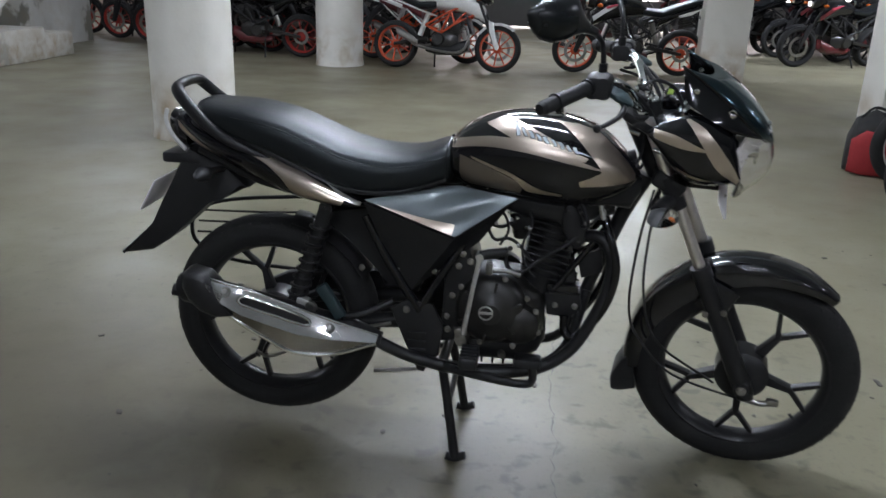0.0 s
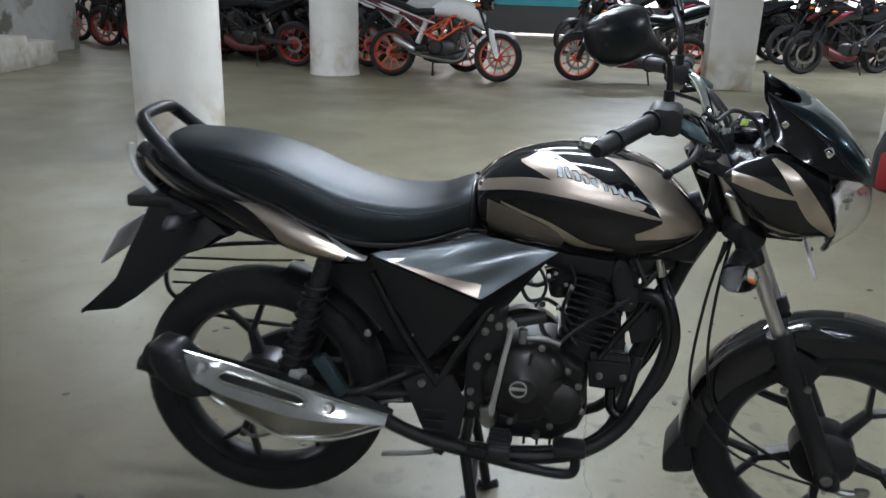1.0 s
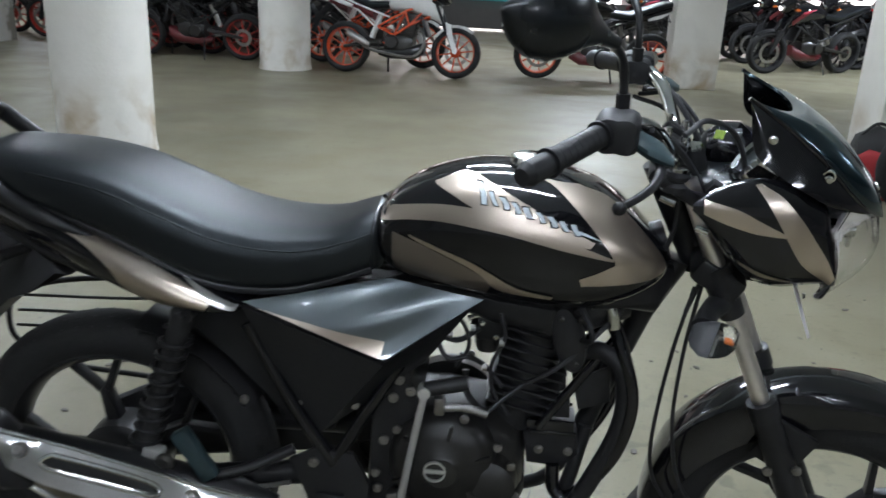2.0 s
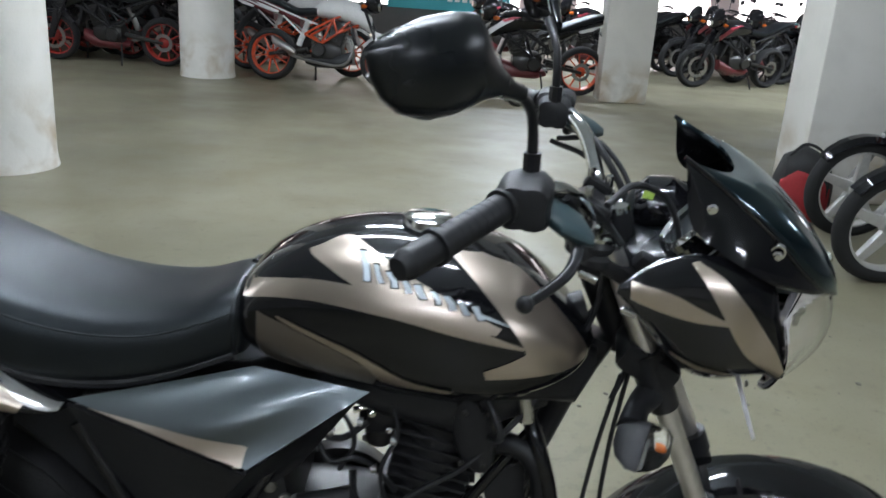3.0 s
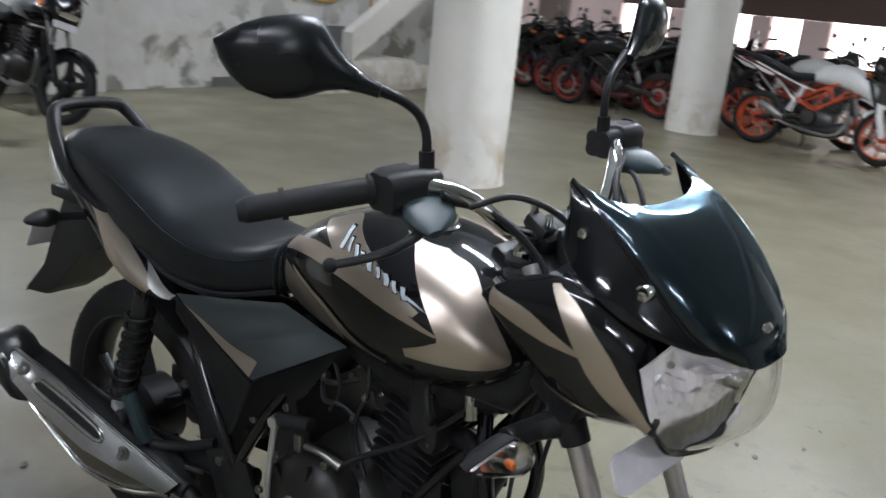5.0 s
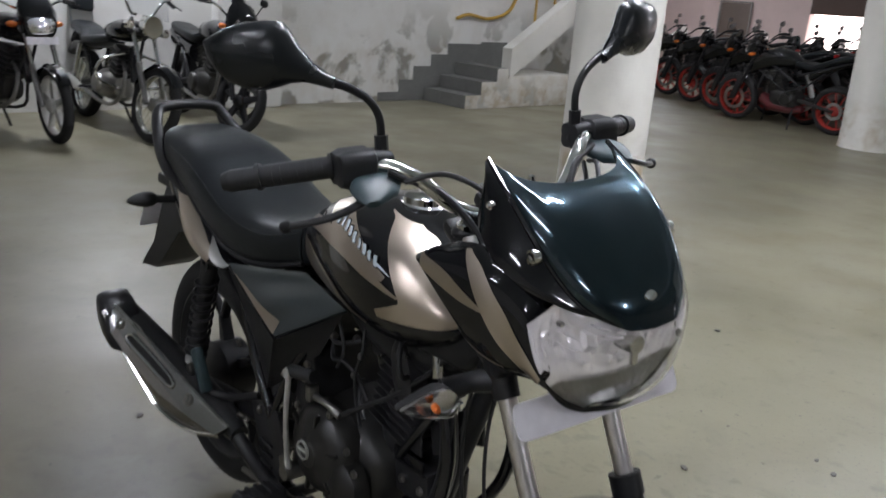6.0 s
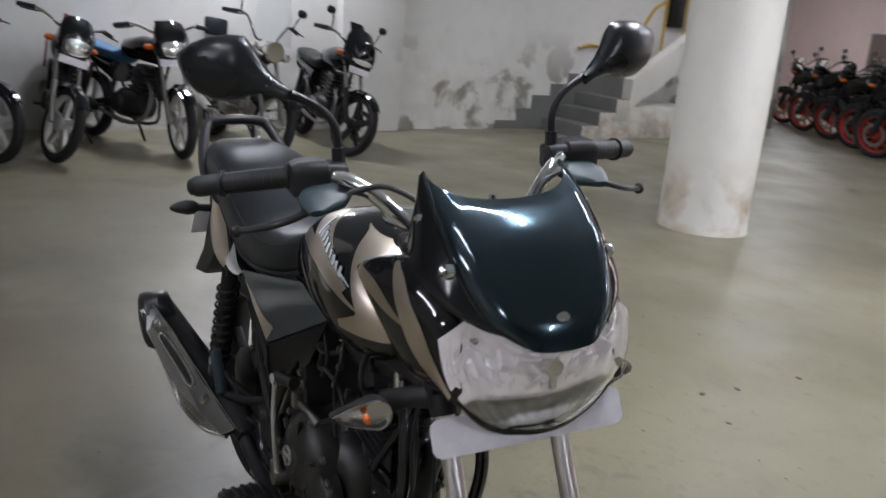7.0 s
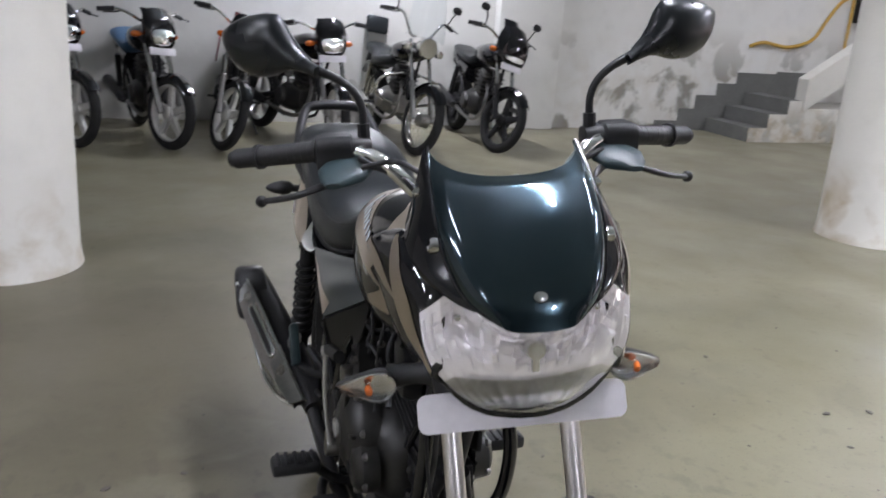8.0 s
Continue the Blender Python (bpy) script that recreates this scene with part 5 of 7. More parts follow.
# number plate below the lamp, blank
out = [(0.143 * math.copysign(1, c) - 0.014 * (math.copysign(1, c) - c), 0.026 * math.copysign(1, q) - 0.014 * (math.copysign(1, q) - q)) for c, q in ((math.cos(math.tau * (j + 0.5) / 24), math.sin(math.tau * (j + 0.5) / 24)) for j in range(24))]
plate = part("number_plate", slab(BM(), out, -0.002, 0.002), M_PLATE, BIKE, "blank pale front number plate", m=ST @ Matrix.Translation((1.2, 0, 0.803)) @ pose(0, 0, 0, 0, -24, 0) @ pose(0, 0, 0, 0, 0, 90))
part("plate_bolt", lathe(BM(), [(0.0, 0.004), (0.004, 0.003), (0.005, 0), (0.0, 0)], 10, (1.204, -0.054, 0.813), "x", False), M_STEEL, plate, m=ST)
part("plate_bracket", rbox(BM(), (1.145, 0, 0.822), (0.09, 0.05, 0.02), 0.005), M_SATIN, plate, m=ST)

# front indicators
for s in SIDES:
    def pod_ring(x, w, out=0.0):
        ring = []
        for a in (math.tau * j / 22 for j in range(22)):
            c, q = math.cos(a), math.sin(a)
            ring.append(Vector((x - 0.016 * max(0, c) * w, (0.188 + out + (0.062 if c > 0 else 0.028) * c * w) * s, 0.788 - 0.004 * max(0, c) + 0.022 * w * q * (1 - 0.72 * max(0, c) ** 1.3))))
        return ring

    ind = part("front_indicator", loft(BM(), [pod_ring(1.035, 0.3, -0.01), pod_ring(1.043, 0.65, -0.005), pod_ring(1.06, 0.95), pod_ring(1.074, 1.0)]), M_PLASTIC, BIKE, m=ST)
    part("indicator_lens", loft(BM(), [pod_ring(1.075, 0.98), pod_ring(1.087, 0.93), pod_ring(1.098, 0.75), pod_ring(1.104, 0.4)]), M_GLASS, ind, "clear indicator lens", m=ST).visible_shadow = False
    part("indicator_bulb", lathe(BM(), [(0.0, 0.006), (0.004, 0.0045), (0.0058, 0.0), (0.005, -0.006), (0.0, -0.006)], 14, (1.086, 0.2 * s, 0.786), "x", False), M_AMBER, ind, "amber bulb", m=ST)
    part("indicator_reflector", loft(BM(), [pod_ring(1.0745, 0.93), pod_ring(1.079, 0.9)]), M_SHIELD, ind, m=ST)
    part("indicator_stalk", tube(BM(), [(1.075, 0.1 * s, 0.80), (1.06, 0.13 * s, 0.796), (1.052, 0.17 * s, 0.79)], [0.02, 0.016, 0.019], 12, 3), M_PLASTIC, ind, m=ST)

# instruments
pod = part("instrument_pod", loft(BM(), [oval(1.02, 0.98, 0.07, 0.018, 0.02, 2.8, 24), oval(1.05, 0.982, 0.09, 0.022, 0.03, 2.8, 24), oval(1.09, 0.985, 0.095, 0.026, 0.035, 2.8, 24), oval(1.12, 0.99, 0.08, 0.022, 0.03, 2.8, 24)]), M_RUBBER, BIKE, m=ST)
mm = ST @ Matrix.Translation((1.106, -0.05, 1.024)) @ pose(0, 0, 0, 0, -50, 0)
ring = part("gauge_ring", lathe(BM(), [(0.04, 0.02), (0.046, 0.024), (0.052, 0.018), (0.052, 0.008), (0.045, 0.006), (0.045, 0.012)], 40, (0, 0, 0), "z"), M_CHROME, pod, "chrome gauge ring", m=mm)
part("gauge_face", lathe(BM(), [(0.0, 0.013), (0.0445, 0.013), (0.0445, 0.006), (0.0, 0.006)], 30, (0, 0, 0), "z", False), M_GREY, ring, "grey gauge face", m=mm)
part("gauge_cup", lathe(BM(), [(0.0, 0.006), (0.047, 0.006), (0.048, -0.012), (0.052, -0.015), (0.052, -0.036), (0.045, -0.042), (0.0, -0.042)], 40, (0, 0, 0), "z", False), M_CHROME, ring, "bright gauge cup", m=mm)
bm = BM()
bmesh.ops.create_uvsphere(bm, u_segments=28, v_segments=18, radius=0.0625)
part("gauge_pod", bm, M_RUBBER, pod, "domed black gauge pod", m=ST @ Matrix.Translation((1.066, 0.078, 0.992)) @ Matrix.Diagonal((0.9, 1, 0.95, 1)))
hood = part("gauge_hood", loft(BM(), [oval(1.024, 1.014, 0.035, 0.022, 0.03, 2.2, 20, 0.05), oval(1.04, 1.022, 0.052, 0.034, 0.05, 2.2, 20, 0.05), oval(1.075, 1.018, 0.056, 0.04, 0.06, 2.2, 20, 0.05), oval(1.11, 1.0, 0.045, 0.03, 0.05, 2.2, 20, 0.05)]), M_BLACK, pod, m=ST)
part("sticker", rbox(BM(), (0.0, 0.0, 0.0), (0.015, 0.015, 0.0016), 0.0), M_LIME, hood, "lime green inspection sticker", m=ST @ Matrix.Translation((1.041, 0.0105, 1.046)) @ Vector((-0.3, -0.75, 0.6)).to_track_quat("Z", "Y").to_matrix().to_4x4())

# handlebar with grips, switches, levers, mirrors
part("bar_clamp", rbox(BM(), (0.968, 0, 1.015), (0.05, 0.11, 0.04), 0.01, ry=27), M_SATIN, BIKE, m=ST)
bar_half = [(0.972, 0.0, 1.022), (0.974, 0.05, 1.022), (0.968, 0.1, 1.04), (0.945, 0.145, 1.082), (0.915, 0.185, 1.102), (0.88, 0.235, 1.102), (0.798, 0.382, 1.08)]
for s in SIDES:
    clamp = part("clamp_half", rbox(BM(), (0.972, 0.045 * s, 1.036), (0.042, 0.026, 0.022), 0.006, ry=27), M_SATIN, BIKE, m=ST)
    for dx in (-0.013, 0.013):
        part("clamp_bolt", lathe(BM(), [(0.0, 0.012), (0.005, 0.012), (0.006, 0.008), (0.006, -0.004), (0.0, -0.004)], 12, (0.974 + dx, 0.045 * s, 1.048 - 0.4 * dx), "z", False), M_CHROME, clamp, m=ST)
    stack = part("yoke_ring", lathe(BM(), [(0.0, 0.016), (0.016, 0.016), (0.021, 0.01), (0.021, 0.004), (0.017, 0.0), (0.022, -0.006), (0.022, -0.016), (0.0, -0.016)], 20, (0.982, 0.09 * s, 0.995), "z", False), M_PLASTIC, BIKE, m=ST)
    part("pinch_bolt", tube(BM(), [(0.962, 0.112 * s, 0.972), (0.985, 0.118 * s, 0.966)], 0.006, 10, 1), M_CHROME, stack, m=ST)
    part("pinch_bolt", tube(BM(), [(1.02, 0.112 * s, 0.93), (1.04, 0.114 * s, 0.925)], 0.006, 10, 1), M_CHROME, stack, m=ST)
key = part("ignition_switch", tube(BM(), [(1.012, -0.02, 0.99), (1.002, -0.02, 1.03)], [0.02, 0.017], 18, 1), M_PLASTIC, BIKE, m=ST)
part("key_ring", tube(BM(), [(1.0025, -0.02, 1.028), (1.001, -0.02, 1.035)], [0.0175, 0.014], 18, 1), M_CHROME, key, m=ST)
for k, (x, y, z) in enumerate(((1.03, -0.06, 0.965), (1.045, -0.085, 0.985), (1.02, 0.06, 0.965), (1.05, -0.04, 0.95))):
    part("wiring_connector", rbox(BM(), (x, y, z), (0.034, 0.018, 0.022), 0.004, rx=20 * k, ry=30, rz=15 * k), M_PLASTIC, BIKE, m=ST)
for pts in (((0.93, -0.19, 1.09), (0.96, -0.13, 1.07), (1.0, -0.09, 1.02), (1.03, -0.075, 0.96), (1.03, -0.06, 0.88)), ((0.93, 0.19, 1.09), (0.97, 0.12, 1.07), (1.02, 0.07, 1.0), (1.03, 0.05, 0.9))):
    part("wiring_loom", tube(BM(), pts, 0.0055, 8, 5), M_PLASTIC, BIKE, m=ST)
part("handlebar", tube(BM(), [(x, -y, z) for x, y, z in bar_half[:0:-1]] + bar_half, 0.0115, 16, 5), M_CHROME, BIKE, "chrome tubular handlebar", m=ST)
for s in SIDES:
    a, b = Vector((0.872, 0.248 * s, 1.1)), Vector((0.797, 0.384 * s, 1.08))
    grip = part("grip", tube(BM(), [a, a.lerp(b, 0.5), b], 0.0165, 18, 2), M_PLASTIC, BIKE, "ribbed black rubber grip", m=ST)
    for f, r0 in ((0.0, 0.021), (0.7, 0.0205)):
        c = a.lerp(b, f)
        part("grip_ring", tube(BM(), [c, c + (b - a).normalized() * 0.007], r0, 18, 1), M_PLASTIC, grip, m=ST)
    for k in range(7):
        c = a.lerp(b, 0.1 + 0.08 * k)
        part("grip_rib", tube(BM(), [c, c + (b - a).normalized() * 0.009], 0.0169, 18, 1), M_PLASTIC, grip, m=ST)
    part("bar_end", tube(BM(), [b, b + (b - a).normalized() * 0.012], [0.0165, 0.012], 16, 1), M_PLASTIC, grip, m=ST)
    part("switch_housing", loft(BM(), [[Vector((0.892 + 0.0285 * cx * w, (0.202 + d) * s, 1.1 + 0.026 * cz * w)) for cx, cz in [(math.cos(t) * (1.0 + 0.3 * abs(math.sin(2 * t)) ** 1.5), math.sin(t) * (1.0 + 0.3 * abs(math.sin(2 * t)) ** 1.5)) for t in (math.tau * j / 24 for j in range(24))]] for d, w in ((-0.034, 0.55), (-0.032, 0.72), (-0.02, 0.8), (-0.004, 0.84), (0.0, 0.98), (0.01, 1.0), (0.04, 1.0), (0.052, 0.85), (0.054, 0.6))]), M_PLASTIC, BIKE, m=ST)
    perch = part("lever_perch", loft(BM(), [oval(0.893, 1.094, 0.012, 0.006, 0.008, 2.6, 16, 0.2 * s), oval(0.912, 1.09, 0.032, 0.009, 0.012, 2.4, 16, 0.205 * s), oval(0.936, 1.081, 0.042, 0.01, 0.013, 2.4, 16, 0.212 * s), oval(0.956, 1.073, 0.034, 0.009, 0.012, 2.3, 16, 0.218 * s), oval(0.972, 1.066, 0.012, 0.004, 0.005, 2.2, 16, 0.232 * s)]), M_DUSTY_SHEEN, BIKE, "dusty grey rubber lever cover with its bluish sheen painted in", m=ST)
    part("lever", tube(BM(), [(0.945, 0.225 * s, 1.07), (0.955, 0.25 * s, 1.062), (0.95, 0.285 * s, 1.05), (0.932, 0.316 * s, 1.041), (0.914, 0.339 * s, 1.035)], [0.0085, 0.0072, 0.0064, 0.006, 0.0058], 12, 5, 0.75), M_SATIN, perch, m=ST)
    bm = BM()
    bmesh.ops.create_uvsphere(bm, u_segments=14, v_segments=10, radius=0.0095)
    part("lever_ball", bm, M_SATIN, perch, m=ST @ Matrix.Translation((0.911, 0.343 * s, 1.034)))
    # mirror: the shell runs outward and back from its stem, its glass turned to the rider
    E0, A = Vector((0.878, 0.243 * s, 1.222)), Vector((-0.62, -0.735, 0.28) if s < 0 else (-0.36, 0.86, 0.32)).normalized()
    N = Vector((0.72, -0.69, 0.06) if s < 0 else (0.9, 0.42, 0.06)).normalized()
    U = Vector((0, 0, 1)) - A * A.z
    U.normalize()
    prof = [(0.0, 0.009, 0.009, 0.011), (0.02, 0.013, 0.009, 0.014), (0.042, 0.022, 0.011, 0.018), (0.062, 0.036, 0.019, 0.024), (0.078, 0.053, 0.03, 0.029), (0.092, 0.0615, 0.038, 0.033), (0.118, 0.056, 0.047, 0.034), (0.15, 0.043, 0.046, 0.03), (0.172, 0.029, 0.036, 0.023), (0.188, 0.015, 0.022, 0.014), (0.2, 0.003, 0.004, 0.005)]
    rings, face = [], []
    for d, up, dn, dp in prof:
        ring = []
        for j in range(20):
            t = math.tau * j / 20
            c, q = math.cos(t), math.sin(t)
            h = up if c > 0 else dn
            ring.append(E0 + A * d + U * (h * math.copysign(abs(c) ** 0.85, c)) + N * (dp * max(-0.12, q) * (1 if q > 0 else 0.5)))
        rings.append(ring)
    mirror = part("mirror", loft(BM(), rings), M_RUBBER, BIKE, "black teardrop rear-view mirror", m=ST, angle=50)
    rows = [[E0 + A * d + U * (h * (up if h > 0 else dn) * 0.92) - N * 0.0045 for h in (-1, -0.5, 0, 0.5, 1)] for d, up, dn, dp in prof[1:-1]]
    part("mirror_glass", sheet(BM(), rows, 0.002), M_MIRROR, mirror, "silvered glass", m=ST)
    part("mirror_stem", tube(BM(), [(0.893, 0.18 * s, 1.1), (0.892, 0.18 * s, 1.135), (0.89, 0.181 * s, 1.168), (0.886, 0.194 * s, 1.194), (0.877, 0.22 * s, 1.213), (0.866, 0.256 * s, 1.228)], [0.0075, 0.0066, 0.0062, 0.0062, 0.0066, 0.008], 12, 5), M_SATIN, mirror, m=ST)
    part("stem_nut", tube(BM(), [(0.893, 0.18 * s, 1.112), (0.892, 0.18 * s, 1.143)], 0.0105, 8, 1), M_SATIN, mirror, m=ST)
    part("stem_boot", tube(BM(), [(0.893, 0.18 * s, 1.094), (0.893, 0.18 * s, 1.114)], [0.014, 0.011], 12, 1), M_PLASTIC, mirror, m=ST)

# control cables
for pts in (((0.945, -0.205, 1.075), (0.985, -0.16, 1.09), (1.04, -0.12, 1.06), (1.07, -0.09, 0.98), (1.05, -0.06, 0.86), (1.02, -0.05, 0.75)),
            ((0.9, -0.2, 1.08), (0.94, -0.12, 1.04), (0.98, -0.07, 0.97), (0.97, -0.06, 0.86), (0.9, -0.06, 0.76)),
            ((0.94, 0.2, 1.075), (1.0, 0.15, 1.08), (1.05, 0.1, 1.0), (1.02, 0.07, 0.88), (0.96, 0.06, 0.76)),
            ((0.93, 0.2, 1.07), (0.99, 0.14, 1.05), (1.04, 0.1, 0.96), (1.03, 0.06, 0.84))):
    part("control_cable", tube(BM(), pts, 0.0042, 8, 6), M_PLASTIC, BIKE)
part("brake_cable", tube(BM(), [(1.035, -0.09, 0.82), (1.015, -0.11, 0.7), (1.005, -0.11, 0.56), (1.01, -0.095, 0.46), (1.04, -0.085, 0.39), (1.14, -0.08, 0.29), (1.34, -0.076, 0.245), (1.39, -0.075, 0.245)], 0.0034, 8, 7), M_PLASTIC, BIKE, m=ST)
part("speedometer_cable", tube(BM(), [(1.05, -0.05, 0.82), (1.035, -0.08, 0.68), (1.04, -0.085, 0.52), (1.09, -0.075, 0.38), (1.25, -0.07, 0.28)], 0.0034, 8, 7), M_PLASTIC, BIKE, m=ST)

# fuel tank with its painted flashes
TANK = Shell([(0.486, 0.872, 0.86, 0.055, 0.5), (0.5, 0.9, 0.815, 0.09, 0.5), (0.535, 0.934, 0.784, 0.106, 0.5), (0.59, 0.962, 0.768, 0.125, 0.51), (0.675, 0.979, 0.755, 0.146, 0.52), (0.775, 0.974, 0.744, 0.158, 0.52), (0.85, 0.956, 0.748, 0.156, 0.52), (0.9, 0.93, 0.764, 0.144, 0.51), (0.942, 0.894, 0.786, 0.122, 0.5), (0.968, 0.868, 0.808, 0.092, 0.5), (0.984, 0.848, 0.826, 0.05, 0.5)], 2.55)
tank = part("fuel_tank", TANK.mesh(64, 84), M_BLACK, BIKE, "gloss black fuel tank with champagne and grey flashes")


# the badge on the tank: slanting pale bars of uneven height with dark edges, the last swept out
BADGE = [(0.0, 0.0135, 0.0042), (0.019, 0.0085, 0.003), (0.036, 0.0075, 0.0042), (0.054, 0.007, 0.0038), (0.073, 0.0072, 0.0046), (0.092, 0.0068, 0.0032), (0.11, 0.0072, 0.0044), (0.129, 0.0068, 0.0036), (0.147, 0.0078, 0.004)]


def badge_bar(dx, tall, wide, edge, side, lift):
    """One slanting bar, bowed a little, lying on the tank."""
    x, z, t, w = 0.668 + dx, 0.951 - 0.27 * dx, tall + edge, wide + edge
    mid = -0.0016 if int(dx * 1000) % 2 else 0.0016
    left = [(x - w - 0.0055, z + t), (x - w + mid, z), (x - w + 0.004, z - t)]
    right = [(x + w - 0.0055, z + t), (x + w + mid, z), (x + w + 0.004, z - t)]
    return TANK.ribbon(left, right, side, lift, 10, 3)


for s in SIDES:
    part("tank_flash", TANK.ribbon([(0.502, 0.906), (0.56, 0.922), (0.62, 0.93), (0.694, 0.926), (0.778, 0.903), (0.876, 0.868)], [(0.504, 0.888), (0.56, 0.9), (0.62, 0.904), (0.71, 0.896), (0.793, 0.88), (0.876, 0.864)], s), M_CHAMP, tank, "champagne painted flash")
    part("tank_flash", TANK.ribbon([(0.59, 0.955), (0.645, 0.9725), (0.70, 0.957), (0.775, 0.925), (0.845, 0.893)], [(0.592, 0.952), (0.625, 0.942), (0.66, 0.928), (0.735, 0.9), (0.838, 0.884)], s, 0.0021), M_CHAMP, tank, "champagne painted flash")
    part("tank_flash", TANK.ribbon([(0.745, 0.973), (0.785, 0.96), (0.835, 0.918), (0.877, 0.866), (0.868, 0.853), (0.826, 0.834)], [(0.82, 0.962), (0.872, 0.943), (0.922, 0.902), (0.966, 0.85), (0.946, 0.83), (0.83, 0.822)], s), M_CHAMP, tank, "champagne painted flash")
    part("tank_flash", TANK.ribbon([(0.526, 0.876), (0.57, 0.864), (0.619, 0.847), (0.652, 0.834), (0.692, 0.814)], [(0.526, 0.83), (0.535, 0.806), (0.566, 0.797), (0.618, 0.793), (0.684, 0.788)], s), M_GREY_TINTED, tank, "grey painted flash with the brown floor reflection painted in")
    part("tank_flash", TANK.ribbon([(0.553, 0.876), (0.57, 0.872), (0.619, 0.857), (0.652, 0.847), (0.684, 0.832), (0.733, 0.807), (0.79, 0.797)], [(0.555, 0.873), (0.57, 0.866), (0.619, 0.849), (0.652, 0.836), (0.676, 0.822), (0.705, 0.797), (0.785, 0.791)], s, 0.0026), M_CHAMP, tank)
    for dx, tall, wide in BADGE:
        part("emblem_edge", badge_bar(dx, tall, wide, 0.0013, s, 0.003), M_BLACK, tank)
        part("emblem_bar", badge_bar(dx, tall, wide, 0.0, s, 0.0037), M_SCRIPT, tank)
    part("emblem_bar", TANK.ribbon([(0.812, 0.912), (0.83, 0.907), (0.854, 0.897)], [(0.816, 0.907), (0.834, 0.902), (0.854, 0.8962)], s, 0.0037, 10, 2), M_SCRIPT, tank)
part("fuel_cap", lathe(BM(), [(0.0, 0.016), (0.03, 0.015), (0.036, 0.011), (0.037, 0.0), (0.042, -0.004), (0.042, -0.012), (0.0, -0.012)], 36, (0, 0, 0), "z", False), M_CHROME, tank, "chrome fuel cap", m=Matrix.Translation((0.745, 0, 0.978)) @ pose(0, 0, 0, 0, 2, 0))
for s in SIDES:
    part("tank_shroud", loft(BM(), [oval(0.86, 0.768, 0.02, 0.03, 0.016, 2.4, 14, 0.07 * s), oval(0.91, 0.785, 0.026, 0.04, 0.024, 2.4, 14, 0.075 * s), oval(0.965, 0.8, 0.022, 0.05, 0.05, 2.4, 14, 0.062 * s), oval(0.99, 0.81, 0.01, 0.02, 0.02, 2.4, 14, 0.05 * s)]), M_SATIN, BIKE)
part("tank_skirt", loft(BM(), [oval(0.6, 0.76, 0.06, 0.03, 0.03, 2.8, 18), oval(0.7, 0.745, 0.09, 0.03, 0.04, 2.8, 18), oval(0.82, 0.735, 0.095, 0.03, 0.05, 2.8, 18), oval(0.93, 0.77, 0.06, 0.04, 0.05, 2.8, 18)]), M_SATIN, BIKE)

# seat: a dished rider part rising to the pillion part
SEAT = Shell([(-0.19, 0.954, 0.945, 0.03, 0.4), (-0.175, 0.970, 0.93, 0.075, 0.35), (-0.13, 0.969, 0.905, 0.11, 0.32), (-0.04, 0.965, 0.87, 0.127, 0.34), (0.06, 0.946, 0.832, 0.135, 0.36), (0.15, 0.912, 0.79, 0.139, 0.38), (0.23, 0.881, 0.758, 0.139, 0.4), (0.33, 0.864, 0.752, 0.132, 0.42), (0.42, 0.870, 0.77, 0.118, 0.42), (0.485, 0.893, 0.79, 0.1, 0.42), (0.503, 0.889, 0.795, 0.09, 0.42), (0.508, 0.866, 0.81, 0.07, 0.42)], 3.4)
seat = part("seat", SEAT.mesh(54, 60), M_SEAT, BIKE, "long black vinyl seat with a dished rider part", angle=60)
for s in SIDES:
    pts = [Vector((x, s * SEAT.out(x, SEAT.sec(x)[0] - 0.028, 0.0005), SEAT.sec(x)[0] - 0.028)) for x in (-0.15, -0.05, 0.05, 0.14, 0.22, 0.3, 0.38, 0.45, 0.49)]
    part("seat_piping", tube(BM(), pts, 0.0014, 8, 4), M_SEAT, seat)
    top, bot, hw, zc = SEAT.sec(0.494)
    rim = [p for p in oval(0.494, zc, hw + 0.001, top - zc + 0.001, zc - bot, 3.4, 40) if p.y * s > -0.001 and p.z > bot + 0.012]
    rim.sort(key=lambda p: math.atan2(p.z - zc, abs(p.y)))
    part("seat_rim", tube(BM(), rim[::2], 0.0045, 8, 3), M_SEAT, seat)
    part("seat_base", tube(BM(), [(x, s * (SEAT.sec(x)[2] - 0.012), SEAT.sec(x)[1] + 0.012) for x in (-0.1, 0.05, 0.2, 0.35, 0.49)], 0.008, 8, 4), M_PLASTIC, seat)

